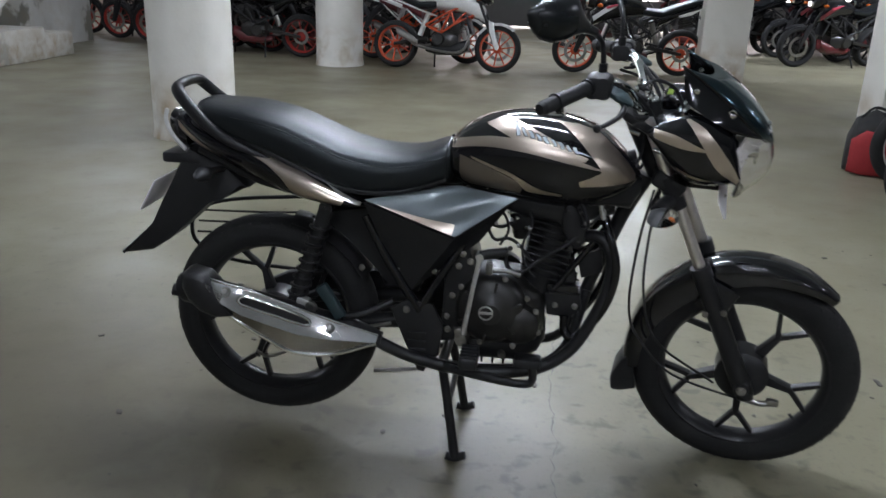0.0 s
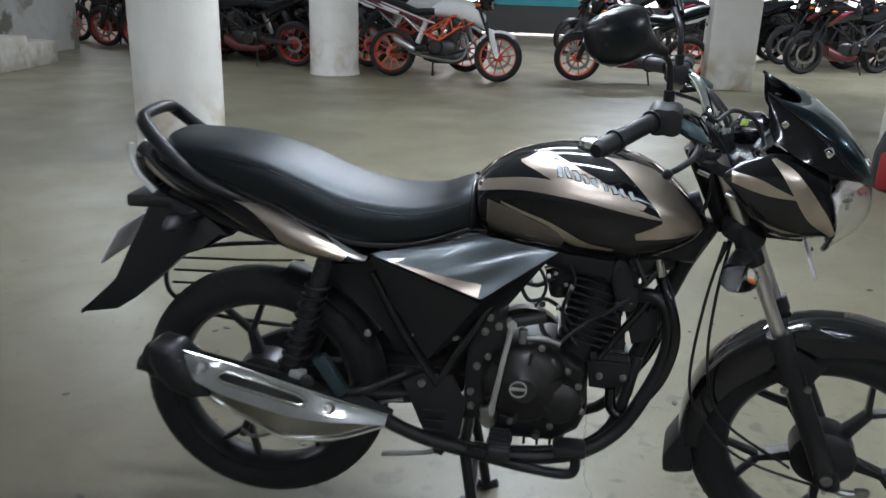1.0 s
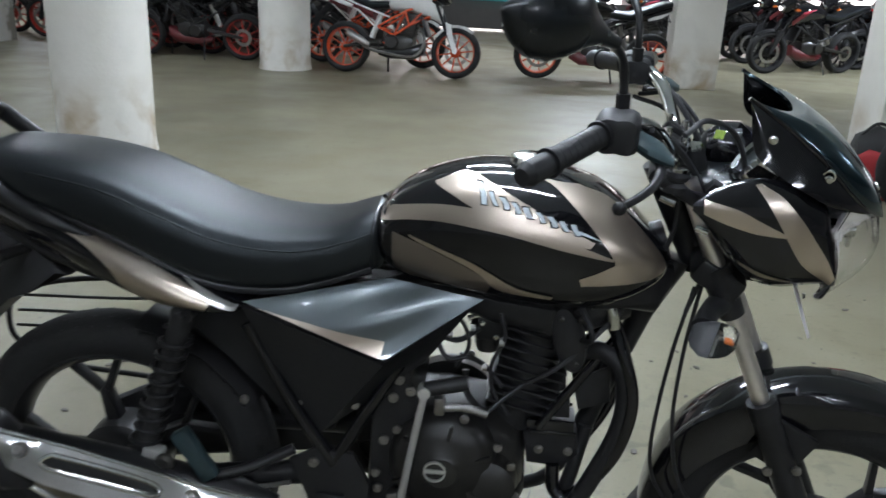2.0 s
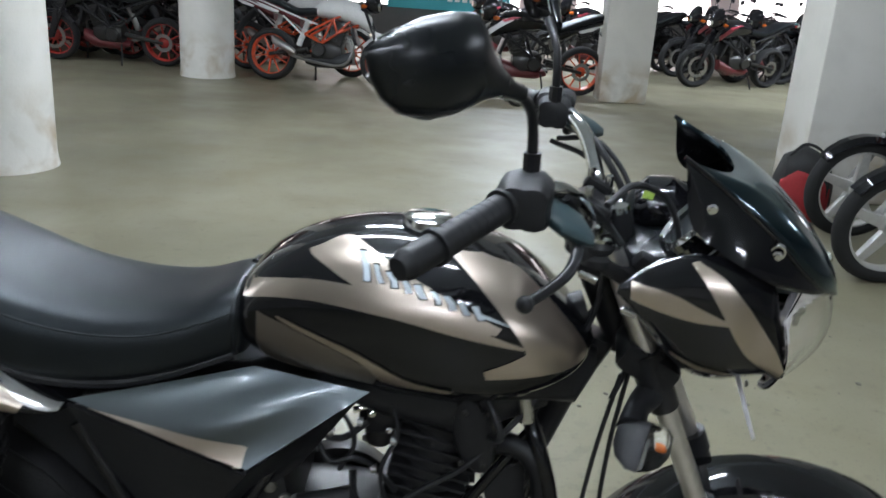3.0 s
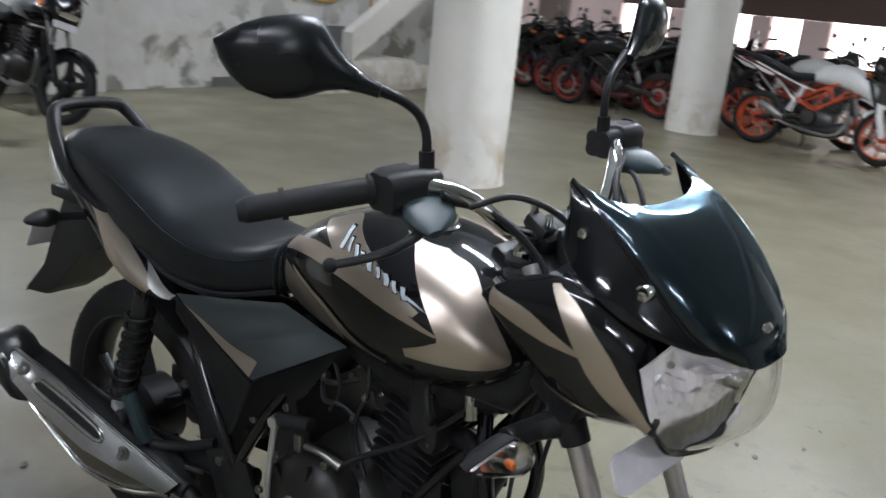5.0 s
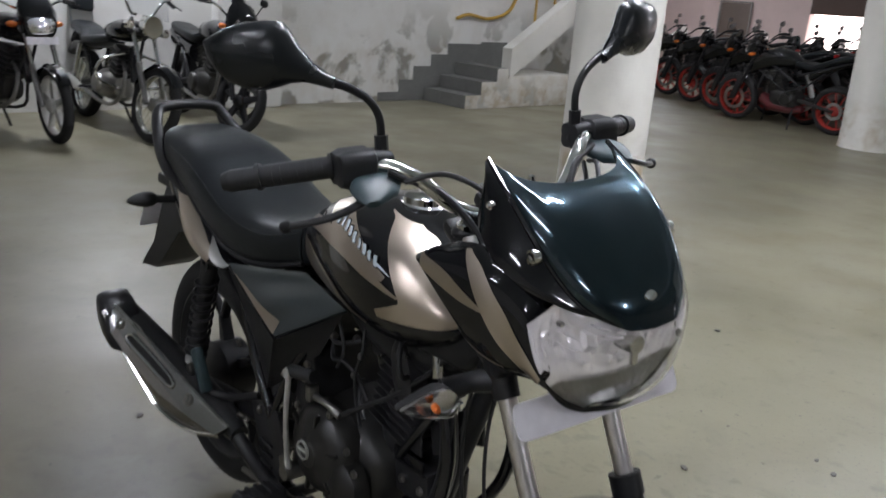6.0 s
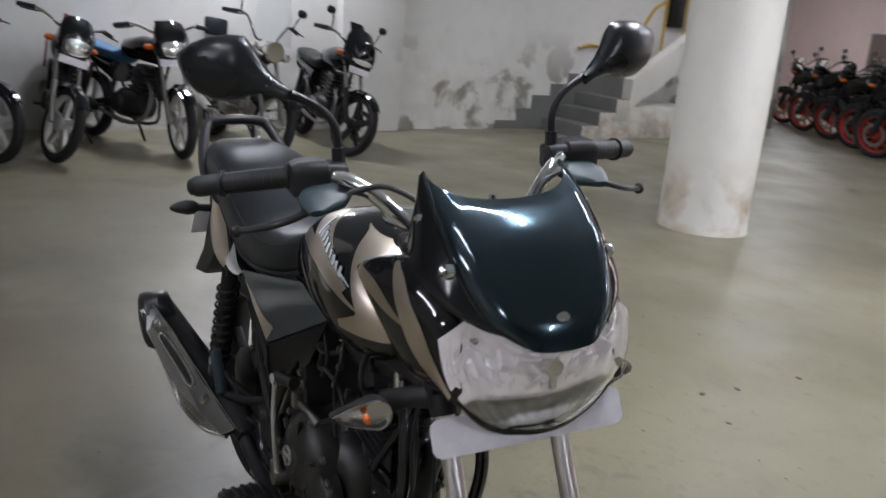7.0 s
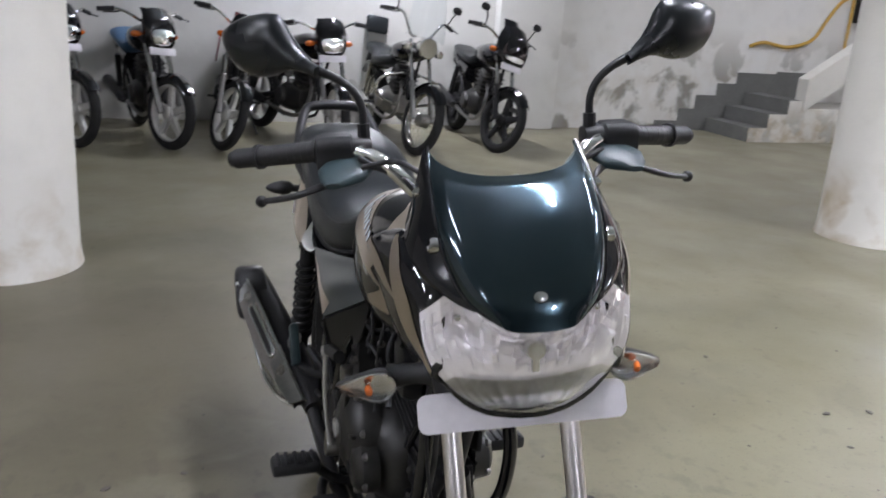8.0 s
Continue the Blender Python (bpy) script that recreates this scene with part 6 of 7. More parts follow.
# side covers: a sharp-edged grey panel over a dark lower cover
for s in SIDES:
    def patch(A, B, C, D, bulge, n=14):
        rows = []
        for i in range(n + 1):
            u = i / n
            row = []
            for j in range(n + 1):
                v = j / n
                p = (A.lerp(B, u)).lerp(D.lerp(C, u), v)
                p = p + Vector((0, s * (bulge * math.sin(math.pi * u) * math.sin(math.pi * v) + (0.008 * math.exp(-((v - 0.6) / 0.2) ** 2) + 0.0045 * math.exp(-((v - 0.08) / 0.12) ** 2)) * math.sin(math.pi * (0.06 + 0.9 * u))), 0))
                row.append(p)
            rows.append(row)
        return rows

    A = Vector((0.288, 0.146 * s, 0.753))
    B = Vector((0.522, 0.100 * s, 0.794))
    C = Vector((0.68, 0.112 * s, 0.771))
    D = Vector((0.526, 0.17 * s, 0.676))
    cover = part("side_cover", sheet(BM(), patch(A, B, C, D, 0.006, 28), 0.006), M_GREY, BIKE, "grey metallic side cover with a sharp crease", angle=50)
    grid = patch(A, B, C, D, 0.006, 28)
    rows = []
    for j in range(3, 28):
        f = (j - 3) / 24
        reach = 7.0 * f ** 1.15 if f < 0.86 else 7.0 * (0.86 ** 1.15) * (1 - f) / 0.14 + 0.4
        row = []
        for k in range(5):
            u = reach * k / 4
            i0 = min(int(u), 26)
            row.append(grid[i0][j].lerp(grid[i0 + 1][j], u - i0) + Vector((0, 0.0016 * s, 0)))
        rows.append(row)
    part("side_flash", sheet(BM(), rows, 0.0), M_CHAMP, cover, "pale champagne edge flash", angle=60)
    low = [A + Vector((0, -0.003 * s, -0.006)), D + Vector((0, -0.003 * s, -0.006)), C + Vector((-0.012, -0.004 * s, -0.01))]
    low_cover = part("lower_cover", sheet(BM(), [[low[0].lerp(low[1], i / 8).lerp(Vector((0.345 + 0.06 * i / 8, 0.112 * s, 0.60 - 0.105 * i / 8)), j / 6) for j in range(7)] for i in range(9)], 0.006), M_SATIN, BIKE, "satin black lower side cover", angle=50)
    part("lower_cover_front", sheet(BM(), [[low[1].lerp(low[2], i / 8).lerp(Vector((0.405, 0.112 * s, 0.495)).lerp(Vector((0.585, 0.105 * s, 0.645)), i / 8), j / 6) for j in range(7)] for i in range(9)], 0.006), M_SATIN, low_cover, angle=50)
    for p in ((0.375, 0.118, 0.56), (0.47, 0.116, 0.56), (0.275, 0.118, 0.555)):
        bolt(low_cover, (p[0], p[1] * s, p[2]), 0.008, s)

# tail: panels, flashes, lamp, grab rail, mudguard, indicators
TAIL = Shell([(-0.262, 0.932, 0.908, 0.03, 0.5), (-0.24, 0.938, 0.888, 0.062, 0.5), (-0.18, 0.918, 0.846, 0.09, 0.5), (-0.1, 0.893, 0.814, 0.112, 0.5), (0.0, 0.868, 0.77, 0.137, 0.5), (0.08, 0.842, 0.74, 0.157, 0.5), (0.15, 0.812, 0.726, 0.17, 0.5), (0.22, 0.778, 0.724, 0.172, 0.5), (0.27, 0.754, 0.726, 0.16, 0.5), (0.29, 0.744, 0.732, 0.13, 0.5)], 2.7)
tail = part("tail_panel", TAIL.mesh(34, 44), M_BLACK, BIKE, "gloss black tail panel")
for s in SIDES:
    part("tail_flash", TAIL.ribbon([(-0.086, 0.875), (0.0, 0.857), (0.08, 0.83), (0.16, 0.796), (0.244, 0.756)], [(-0.08, 0.869), (0.015, 0.836), (0.07, 0.8), (0.115, 0.757), (0.225, 0.732)], s), M_CHAMP, tail, "champagne painted flash")
    part("tail_flash", TAIL.ribbon([(-0.235, 0.918), (-0.172, 0.872), (-0.098, 0.83), (-0.008, 0.79)], [(-0.236, 0.9), (-0.174, 0.852), (-0.098, 0.814), (-0.008, 0.786)], s), M_CHAMP, tail, "thin champagne flash")
    part("tail_flash", TAIL.ribbon([(0.18, 0.79), (0.235, 0.764), (0.28, 0.744)], [(0.2, 0.779), (0.242, 0.753), (0.278, 0.738)], s), M_SILVER, tail)
lampt = part("tail_lamp", loft(BM(), [oval(-0.275, 0.9, 0.03, 0.025, 0.03, 2.4, 20), oval(-0.262, 0.905, 0.055, 0.035, 0.045, 2.5, 20), oval(-0.235, 0.9, 0.07, 0.042, 0.06, 2.5, 20), oval(-0.215, 0.885, 0.065, 0.04, 0.06, 2.5, 20)]), M_BLACK, BIKE, "dark tail lamp with a clear lens edge")
part("tail_lens", tube(BM(), [(-0.262, -0.066, 0.945), (-0.268, -0.066, 0.915), (-0.25, -0.07, 0.875), (-0.215, -0.074, 0.84)], 0.0055, 10, 4), M_WHITEP, lampt, "clear lens edge")
rail = [(0.04, 0.123, 0.835), (-0.02, 0.124, 0.858), (-0.07, 0.126, 0.88), (-0.13, 0.118, 0.915), (-0.19, 0.1, 0.965), (-0.222, 0.082, 0.998), (-0.226, 0.058, 1.009), (-0.226, 0.0, 1.013)]
part("grab_rail", tube(BM(), [(x, -y, z) for x, y, z in rail[:-1]] + [rail[-1]] + rail[-2::-1], [0.004, 0.0105, 0.0125, 0.0135, 0.0135, 0.0135, 0.0125, 0.0105, 0.004], 14, 5, 1.25), M_SATIN, BIKE, "black painted grab rail", angle=60)
bm = slab(BM(), [(-0.215, 0.84), (-0.12, 0.8), (-0.05, 0.74), (-0.13, 0.715), (-0.165, 0.69), (-0.29, 0.575), (-0.345, 0.538), (-0.44, 0.522), (-0.438, 0.53), (-0.365, 0.574), (-0.335, 0.62), (-0.296, 0.695), (-0.262, 0.755), (-0.24, 0.81)], -0.062, 0.062, 0.012)
mud = part("rear_mudguard", bm, M_PLASTIC, BIKE, "long matt black rear mudguard", angle=30)
part("plate_lamp", rbox(BM(), (-0.235, 0, 0.812), (0.11, 0.13, 0.03), 0.008), M_PLASTIC, mud)
part("rear_plate", rbox(BM(), (-0.325, 0, 0.71), (0.006, 0.19, 0.1), 0.004, ry=30), M_PLATE, mud, "blank pale rear number plate")
for s in SIDES:
    ri = part("rear_indicator", loft(BM(), [[Vector((-0.135 + 0.022 * w * math.cos(t), (0.13 + d) * s, 0.796 + 0.02 * w * math.sin(t))) for t in (math.tau * j / 16 for j in range(16))] for d, w in ((0.0, 0.5), (0.012, 0.9), (0.03, 1.0), (0.052, 0.75), (0.068, 0.4), (0.074, 0.12))]), M_PLASTIC, BIKE)
    part("indicator_stalk", tube(BM(), [(-0.12, 0.06 * s, 0.79), (-0.132, 0.14 * s, 0.796)], 0.01, 10, 1), M_PLASTIC, ri)

# inner rear mudguard, swing arm, shock absorbers, chain case
rows = []
for k in range(9):
    a = radians(30 + 48 * k / 8)
    rows.append([Vector((math.cos(a) * (0.322 - 0.02 * abs(g / 3) ** 3), 0.055 * g / 3, RZ + math.sin(a) * (0.322 - 0.02 * abs(g / 3) ** 3))) for g in range(-3, 4)])
part("inner_mudguard", sheet(BM(), rows, 0.004), M_SATIN, BIKE)
for s in SIDES:
    arm = part("swing_arm", tube(BM(), [(0.44, 0.085 * s, 0.405), (0.2, 0.1 * s, 0.385), (-0.04, 0.1 * s, RZ)], [0.024, 0.02, 0.016], 12, 3), M_SATIN, BIKE)
    part("chain_adjuster", rbox(BM(), (0.0, 0.112 * s, RZ), (0.07, 0.012, 0.03), 0.004), M_STEEL, arm)
    bolt(arm, (0.0, 0.124 * s, RZ), 0.014, s, M_STEEL, name="axle_nut")
    y = 0.142 * s
    lo, hi = Vector((0.085, y, 0.42)), Vector((0.188, y, 0.725))
    shock = part("shock_absorber", tube(BM(), [lo, lo.lerp(hi, 0.35), lo.lerp(hi, 0.36), hi], [0.021, 0.021, 0.019, 0.019], 14, 1), M_TYRE, BIKE, "black coil-over shock absorber")
    d = (hi - lo).normalized()
    e1 = d.cross(Vector((0, 1, 0))).normalized()
    e2 = d.cross(e1)
    turns = 10
    coil = [lo.lerp(hi, 0.1 + 0.78 * i / (turns * 8)) + (e1 * math.cos(math.tau * i / 8) + e2 * math.sin(math.tau * i / 8)) * 0.0245 for i in range(turns * 8 + 1)]
    part("spring", tube(BM(), coil, 0.004, 8, 2), M_SATIN, shock)
    for p in (lo, hi):
        part("shock_eye", lathe(BM(), [(0.006, -0.014), (0.018, -0.014), (0.018, 0.014), (0.006, 0.014)], 18, p, "y"), M_SATIN, shock)
        bolt(shock, (p.x, p.y + 0.016 * s, p.z), 0.006, s, M_SATIN)
part("chain_case", slab(BM(), [(-0.08, 0.30), (-0.08, 0.40), (0.0, 0.44), (0.42, 0.48), (0.5, 0.44), (0.5, 0.36), (0.4, 0.33), (0.0, 0.27)], 0.1, 0.135, 0.012), M_SATIN, BIKE)
# sari guard on the far side
part("sari_guard", tube(BM(), [(0.05, 0.17, 0.66), (-0.19, 0.17, 0.635), (-0.30, 0.17, 0.595), (-0.325, 0.17, 0.53), (-0.3, 0.17, 0.48), (-0.2, 0.17, 0.44), (0.05, 0.17, 0.42)], 0.006, 8, 5), M_SATIN, BIKE)
for z in (0.6, 0.565, 0.53, 0.495):
    part("guard_bar", tube(BM(), [(-0.31 + abs(z - 0.535) * 0.3, 0.17, z - 0.005), (-0.1, 0.172, z), (0.05, 0.17, z + 0.01)], 0.0035, 6, 3), M_SATIN, BIKE)

# frame
part("backbone", tube(BM(), [(0.98, 0, 0.86), (0.85, 0, 0.82), (0.6, 0, 0.76), (0.45, 0, 0.72), (0.1, 0, 0.76)], [0.035, 0.032, 0.03, 0.026, 0.02], 12, 4), M_SATIN, BIKE)
part("down_tube", tube(BM(), [(1.0, 0, 0.83), (0.955, 0, 0.72), (0.9, 0, 0.56), (0.86, 0, 0.44)], [0.03, 0.02, 0.018, 0.018], 12, 4), M_SATIN, BIKE)
for s in SIDES:
    part("cradle_tube", tube(BM(), [(0.88, 0.02 * s, 0.5), (0.83, 0.06 * s, 0.34), (0.72, 0.09 * s, 0.285), (0.5, 0.1 * s, 0.28), (0.43, 0.1 * s, 0.33), (0.42, 0.1 * s, 0.46)], 0.0135, 10, 4), M_SATIN, BIKE)
    part("frame_tube", tube(BM(), [(0.285, 0.112 * s, 0.70), (0.358, 0.122 * s, 0.565), (0.435, 0.12 * s, 0.445)], 0.0125, 12, 3), M_BLACK, BIKE)
    part("frame_tube", tube(BM(), [(0.435, 0.12 * s, 0.45), (0.505, 0.12 * s, 0.575), (0.575, 0.1 * s, 0.69)], 0.011, 12, 3), M_BLACK, BIKE)
    part("subframe_tube", tube(BM(), [(0.52, 0.08 * s, 0.74), (0.25, 0.1 * s, 0.73), (0.0, 0.09 * s, 0.77), (-0.18, 0.06 * s, 0.84)], 0.011, 10, 3), M_SATIN, BIKE)
    hang = part("peg_hanger", slab(BM(), [(0.355, 0.45), (0.40, 0.475), (0.47, 0.47), (0.5, 0.41), (0.49, 0.32), (0.465, 0.30), (0.45, 0.265), (0.432, 0.27), (0.4, 0.345)], 0.118 * s, 0.130 * s, 0.004), M_SATIN, BIKE, "matt black heel plate")
    for z in (0.385, 0.36, 0.335):
        part("heel_rib", rbox(BM(), (0.43, 0.134 * s, z), (0.05, 0.006, 0.006), 0.002), M_PLASTIC, hang)
    bolt(hang, (0.4, 0.134 * s, 0.45), 0.009, s)
    bolt(hang, (0.51, 0.134 * s, 0.44), 0.008, s)
    part("foot_peg", rbox(BM(), (0.582, 0.232 * s, 0.372), (0.048, 0.10, 0.03), 0.008), M_PLASTIC, hang, "ribbed rubber foot peg")
    for k in range(5):
        part("peg_rib", rbox(BM(), (0.582, (0.196 + 0.018 * k) * s, 0.388), (0.044, 0.008, 0.006), 0.002), M_PLASTIC, hang)
    part("peg_bar", tube(BM(), [(0.56, 0.1 * s, 0.3), (0.575, 0.15 * s, 0.325), (0.58, 0.19 * s, 0.36)], 0.011, 10, 3), M_SATIN, hang)
    pil = part("pillion_peg", rbox(BM(), (0.205, 0.175 * s, 0.475), (0.034, 0.022, 0.105), 0.007, ry=-32), M_DUSTY_SHEEN, BIKE, "folded pillion foot peg")
    part("pillion_bracket", tube(BM(), [(0.36, 0.11 * s, 0.46), (0.28, 0.14 * s, 0.43), (0.235, 0.165 * s, 0.43)], 0.01, 10, 3), M_SATIN, pil)
part("brake_pedal", tube(BM(), [(0.5, -0.14, 0.295), (0.56, -0.17, 0.298), (0.66, -0.185, 0.29), (0.73, -0.19, 0.288), (0.748, -0.19, 0.305), (0.745, -0.192, 0.345)], 0.0115, 10, 5), M_SATIN, BIKE)
part("pedal_pad", rbox(BM(), (0.732, -0.195, 0.358), (0.07, 0.05, 0.026), 0.007), M_PLASTIC, BIKE)
part("brake_rod", tube(BM(), [(0.36, -0.14, 0.41), (0.2, -0.13, 0.36), (0.02, -0.12, 0.27), (-0.03, -0.115, 0.28)], 0.0045, 8, 3), M_STEEL, BIKE)
part("rear_brake_arm", tube(BM(), [(0.0, -0.09, 0.34), (-0.02, -0.1, 0.29), (-0.03, -0.11, 0.26)], [0.012, 0.009, 0.009], 8, 3), M_SATIN, BIKE)
part("adjuster_block", rbox(BM(), (0.125, -0.16, 0.462), (0.036, 0.026, 0.024), 0.005, ry=12), M_SILVER, BIKE)
bolt(BIKE, (0.15, -0.178, 0.455), 0.016, -1, M_STEEL, name="adjuster_nut")

# centre stand
stand = part("centre_stand", tube(BM(), [(0.497, -0.12, 0.285), (0.5, 0, 0.285), (0.497, 0.12, 0.285)], 0.014, 12, 2), M_SATIN, BIKE, "black tubular centre stand")
for s in SIDES:
    part("stand_leg", tube(BM(), [(0.497, 0.1 * s, 0.285), (0.525, 0.125 * s, 0.14), (0.545, 0.142 * s, 0.016)], 0.0135, 12, 3), M_SATIN, stand)
    part("stand_foot", tube(BM(), [(0.52, 0.142 * s, 0.016), (0.545, 0.143 * s, 0.011), (0.575, 0.143 * s, 0.022)], 0.0115, 10, 3), M_SATIN, stand)
part("stand_brace", tube(BM(), [(0.52, -0.115, 0.16), (0.52, 0.115, 0.16)], 0.009, 10, 1), M_SATIN, stand)
part("stand_lever", tube(BM(), [(0.5, 0.11, 0.25), (0.45, 0.15, 0.21), (0.4, 0.19, 0.2), (0.38, 0.21, 0.22)], 0.008, 8, 3), M_SATIN, stand)
part("stand_spring", tube(BM(), [(0.43, -0.12, 0.27), (0.37, -0.125, 0.262), (0.31, -0.125, 0.255)], 0.006, 8, 2), M_STEEL, stand)

# engine
crank = part("crankcase", loft(BM(), [oval(0.5, 0.445, 0.075, 0.09, 0.09, 3.2, 26), oval(0.535, 0.45, 0.1, 0.1, 0.12, 2.8, 26), oval(0.62, 0.455, 0.112, 0.095, 0.125, 2.7, 26), oval(0.7, 0.44, 0.112, 0.1, 0.11, 2.8, 26), oval(0.75, 0.43, 0.085, 0.08, 0.085, 2.6, 26), oval(0.77, 0.43, 0.05, 0.05, 0.06, 2.4, 26)]), M_ALLOY, BIKE, "dull grey engine crankcase")
for s in SIDES:
    cov = part("engine_cover", lathe(BM(), [(0.0, 0.040 * s), (0.028, 0.040 * s), (0.032, 0.036 * s), (0.06, 0.032 * s), (0.082, 0.02 * s), (0.094, 0.004 * s), (0.096, -0.03 * s), (0.0, -0.03 * s)], 40, (0.625, 0.115 * s, 0.462), "y", False), M_ALLOY, crank)
    part("clutch_cover", lathe(BM(), [(0.0, 0.026 * s), (0.036, 0.024 * s), (0.05, 0.012 * s), (0.054, -0.02 * s), (0.0, -0.02 * s)], 30, (0.705, 0.118 * s, 0.425), "y", False), M_ALLOY, crank)
    part("badge_ring", lathe(BM(), [(0.017, 0.004 * s), (0.0195, 0.004 * s), (0.0195, -0.004 * s), (0.017, -0.004 * s)], 30, (0.615, 0.156 * s, 0.467), "y"), M_SILVER, cov, "pale round badge")
    part("badge_bar", rbox(BM(), (0.615, 0.157 * s, 0.467), (0.034, 0.004, 0.007), 0.001), M_SILVER, cov)
    for k in range(6):
        a = radians(20 + 60 * k)
        part("cover_rib", rbox(BM(), (0.625 + 0.066 * math.cos(a), 0.142 * s, 0.462 + 0.066 * math.sin(a)), (0.045, 0.01, 0.007), 0.002, ry=-math.degrees(a)), M_ALLOY, cov)
    for p in ((0.54, 0.4), (0.545, 0.525), (0.6, 0.37), (0.66, 0.555), (0.69, 0.365), (0.755, 0.41), (0.745, 0.47), (0.72, 0.505)):
        bolt(crank, (p[0], 0.128 * s, p[1]), 0.0075, s)
    for p in ((0.535, 0.575), (0.52, 0.49), (0.545, 0.61), (0.51, 0.39), (0.565, 0.59)):
        bolt(BIKE, (p[0], 0.108 * s, p[1]), 0.0085, s)
sump = part("engine_sump", loft(BM(), [oval(0.545, 0.335, 0.05, 0.03, 0.03, 3, 20), oval(0.57, 0.33, 0.08, 0.045, 0.045, 3, 20), oval(0.7, 0.33, 0.082, 0.045, 0.045, 3, 20), oval(0.755, 0.35, 0.06, 0.04, 0.04, 3, 20), oval(0.775, 0.37, 0.03, 0.03, 0.025, 3, 20)]), M_SATIN, BIKE, "dark lower crankcase")
for k in range(6):
    part("sump_rib", rbox(BM(), (0.575 + 0.03 * k, 0, 0.292), (0.006, 0.15, 0.018), 0.002), M_SATIN, sump)
part("drain_plug", lathe(BM(), [(0.0, -0.012), (0.009, -0.012), (0.011, -0.004), (0.011, 0.006), (0.0, 0.006)], 8, (0.66, -0.085, 0.318), "y", False), M_STEEL, sump)
part("engine_plate", slab(BM(), [(0.49, 0.35), (0.5, 0.6), (0.56, 0.64), (0.58, 0.55), (0.55, 0.36)], -0.104, 0.104, 0.006), M_SATIN, BIKE)
cyl = part("cylinder", tube(BM(), [(0.738, 0, 0.5), (0.757, 0, 0.57), (0.79, 0, 0.7)], [0.05, 0.054, 0.056], 24, 2), M_SATIN, BIKE, "black finned engine cylinder")
for k in range(9):
    f = k / 8
    part("cooling_fin", rbox(BM(), (0.752 + 0.034 * f, 0, 0.545 + 0.14 * f), (0.118 + 0.006 * f, 0.12, 0.0045), 0.0015, ry=14), M_SATIN, cyl)
for s in SIDES:
    rocker = part("rocker_cover", loft(BM(), [[Vector((0.826 + 0.031 * w * math.cos(t) - 0.22 * (0.06 * math.sin(t)), (0.06 + d) * s, 0.70 + 0.066 * w * math.sin(t))) for t in (math.tau * j / 22 for j in range(22))] for d, w in ((0.0, 1.0), (0.022, 0.98), (0.034, 0.86), (0.039, 0.6))]), M_SATIN, cyl)
    for a in (50, 130, 230, 310):
        bolt(rocker, (0.826 + 0.024 * math.cos(radians(a)), 0.097 * s, 0.70 + 0.052 * math.sin(radians(a))), 0.005, s, M_ALLOY)
    strut = part("engine_strut", tube(BM(), [(0.915, 0.045 * s, 0.695), (0.79, 0.058 * s, 0.512)], 0.0085, 10, 1), M_BLACK, BIKE, "glossy black engine strut")
    part("strut_plate", rbox(BM(), (0.812, 0.052 * s, 0.512), (0.085, 0.006, 0.022), 0.002), M_BLACK, strut)
    part("strut_plate", slab(BM(), [(0.79, 0.53), (0.83, 0.585), (0.842, 0.58), (0.845, 0.53)], 0.047 * s, 0.052 * s, 0.002), M_SATIN, strut)
mount = part("engine_mount", slab(BM(), [(0.775, 0.43), (0.765, 0.49), (0.8, 0.502), (0.862, 0.498), (0.868, 0.455), (0.84, 0.425)], -0.05, 0.05, 0.006), M_SATIN, BIKE, "black front engine mount")
for s in SIDES:
    part("mount_lip", rbox(BM(), (0.818, 0.054 * s, 0.499), (0.085, 0.006, 0.006), 0.002), M_BLACK, mount)
    for x in (0.795, 0.848):
        bolt(mount, (x, 0.053 * s, 0.462), 0.008, s)
part("cylinder_head", rbox(BM(), (0.803, 0, 0.733), (0.13, 0.13, 0.06), 0.02, ry=14), M_SATIN, BIKE)
part("cam_cover", lathe(BM(), [(0.0, -0.004), (0.02, -0.003), (0.024, 0.0), (0.024, 0.03), (0.0, 0.03)], 24, (0.802, -0.085, 0.725), "y", False), M_SATIN, BIKE)
part("spark_plug_cap", tube(BM(), [(0.84, -0.085, 0.7), (0.86, -0.12, 0.715), (0.85, -0.12, 0.75), (0.82, -0.08, 0.79)], 0.005, 10, 4), M_PLASTIC, BIKE)
for s in SIDES:
    part("head_bracket", slab(BM(), [(0.845, 0.6), (0.91, 0.63), (0.915, 0.56), (0.86, 0.54)], 0.03 * s, 0.038 * s, 0.002), M_SATIN, BIKE)
carb = part("carburettor", loft(BM(), [oval(0.66, 0.69, 0.02, 0.02, 0.02, 2.4, 18, -0.01), oval(0.672, 0.69, 0.034, 0.03, 0.034, 2.6, 18, -0.01), oval(0.7, 0.69, 0.034, 0.032, 0.036, 2.6, 18, -0.01), oval(0.722, 0.69, 0.024, 0.024, 0.024, 2.4, 18, -0.01)]), M_SATIN, BIKE, "dark carburettor body")
part("float_bowl", lathe(BM(), [(0.0, -0.03), (0.018, -0.028), (0.022, -0.015), (0.024, 0.0), (0.0, 0.0)], 18, (0.69, -0.014, 0.665), "z", False), M_ALLOY, carb)
part("carburettor_top", lathe(BM(), [(0.0, 0.026), (0.018, 0.024), (0.022, 0.0), (0.0, 0.0)], 20, (0.69, -0.01, 0.718), "z", False), M_PLASTIC, carb)
part("intake_rubber", tube(BM(), [(0.715, -0.01, 0.688), (0.76, 0, 0.69)], 0.024, 14, 1), M_PLASTIC, carb)
bolt(carb, (0.68, -0.046, 0.7), 0.005, -1, M_CHROME, name="screw")
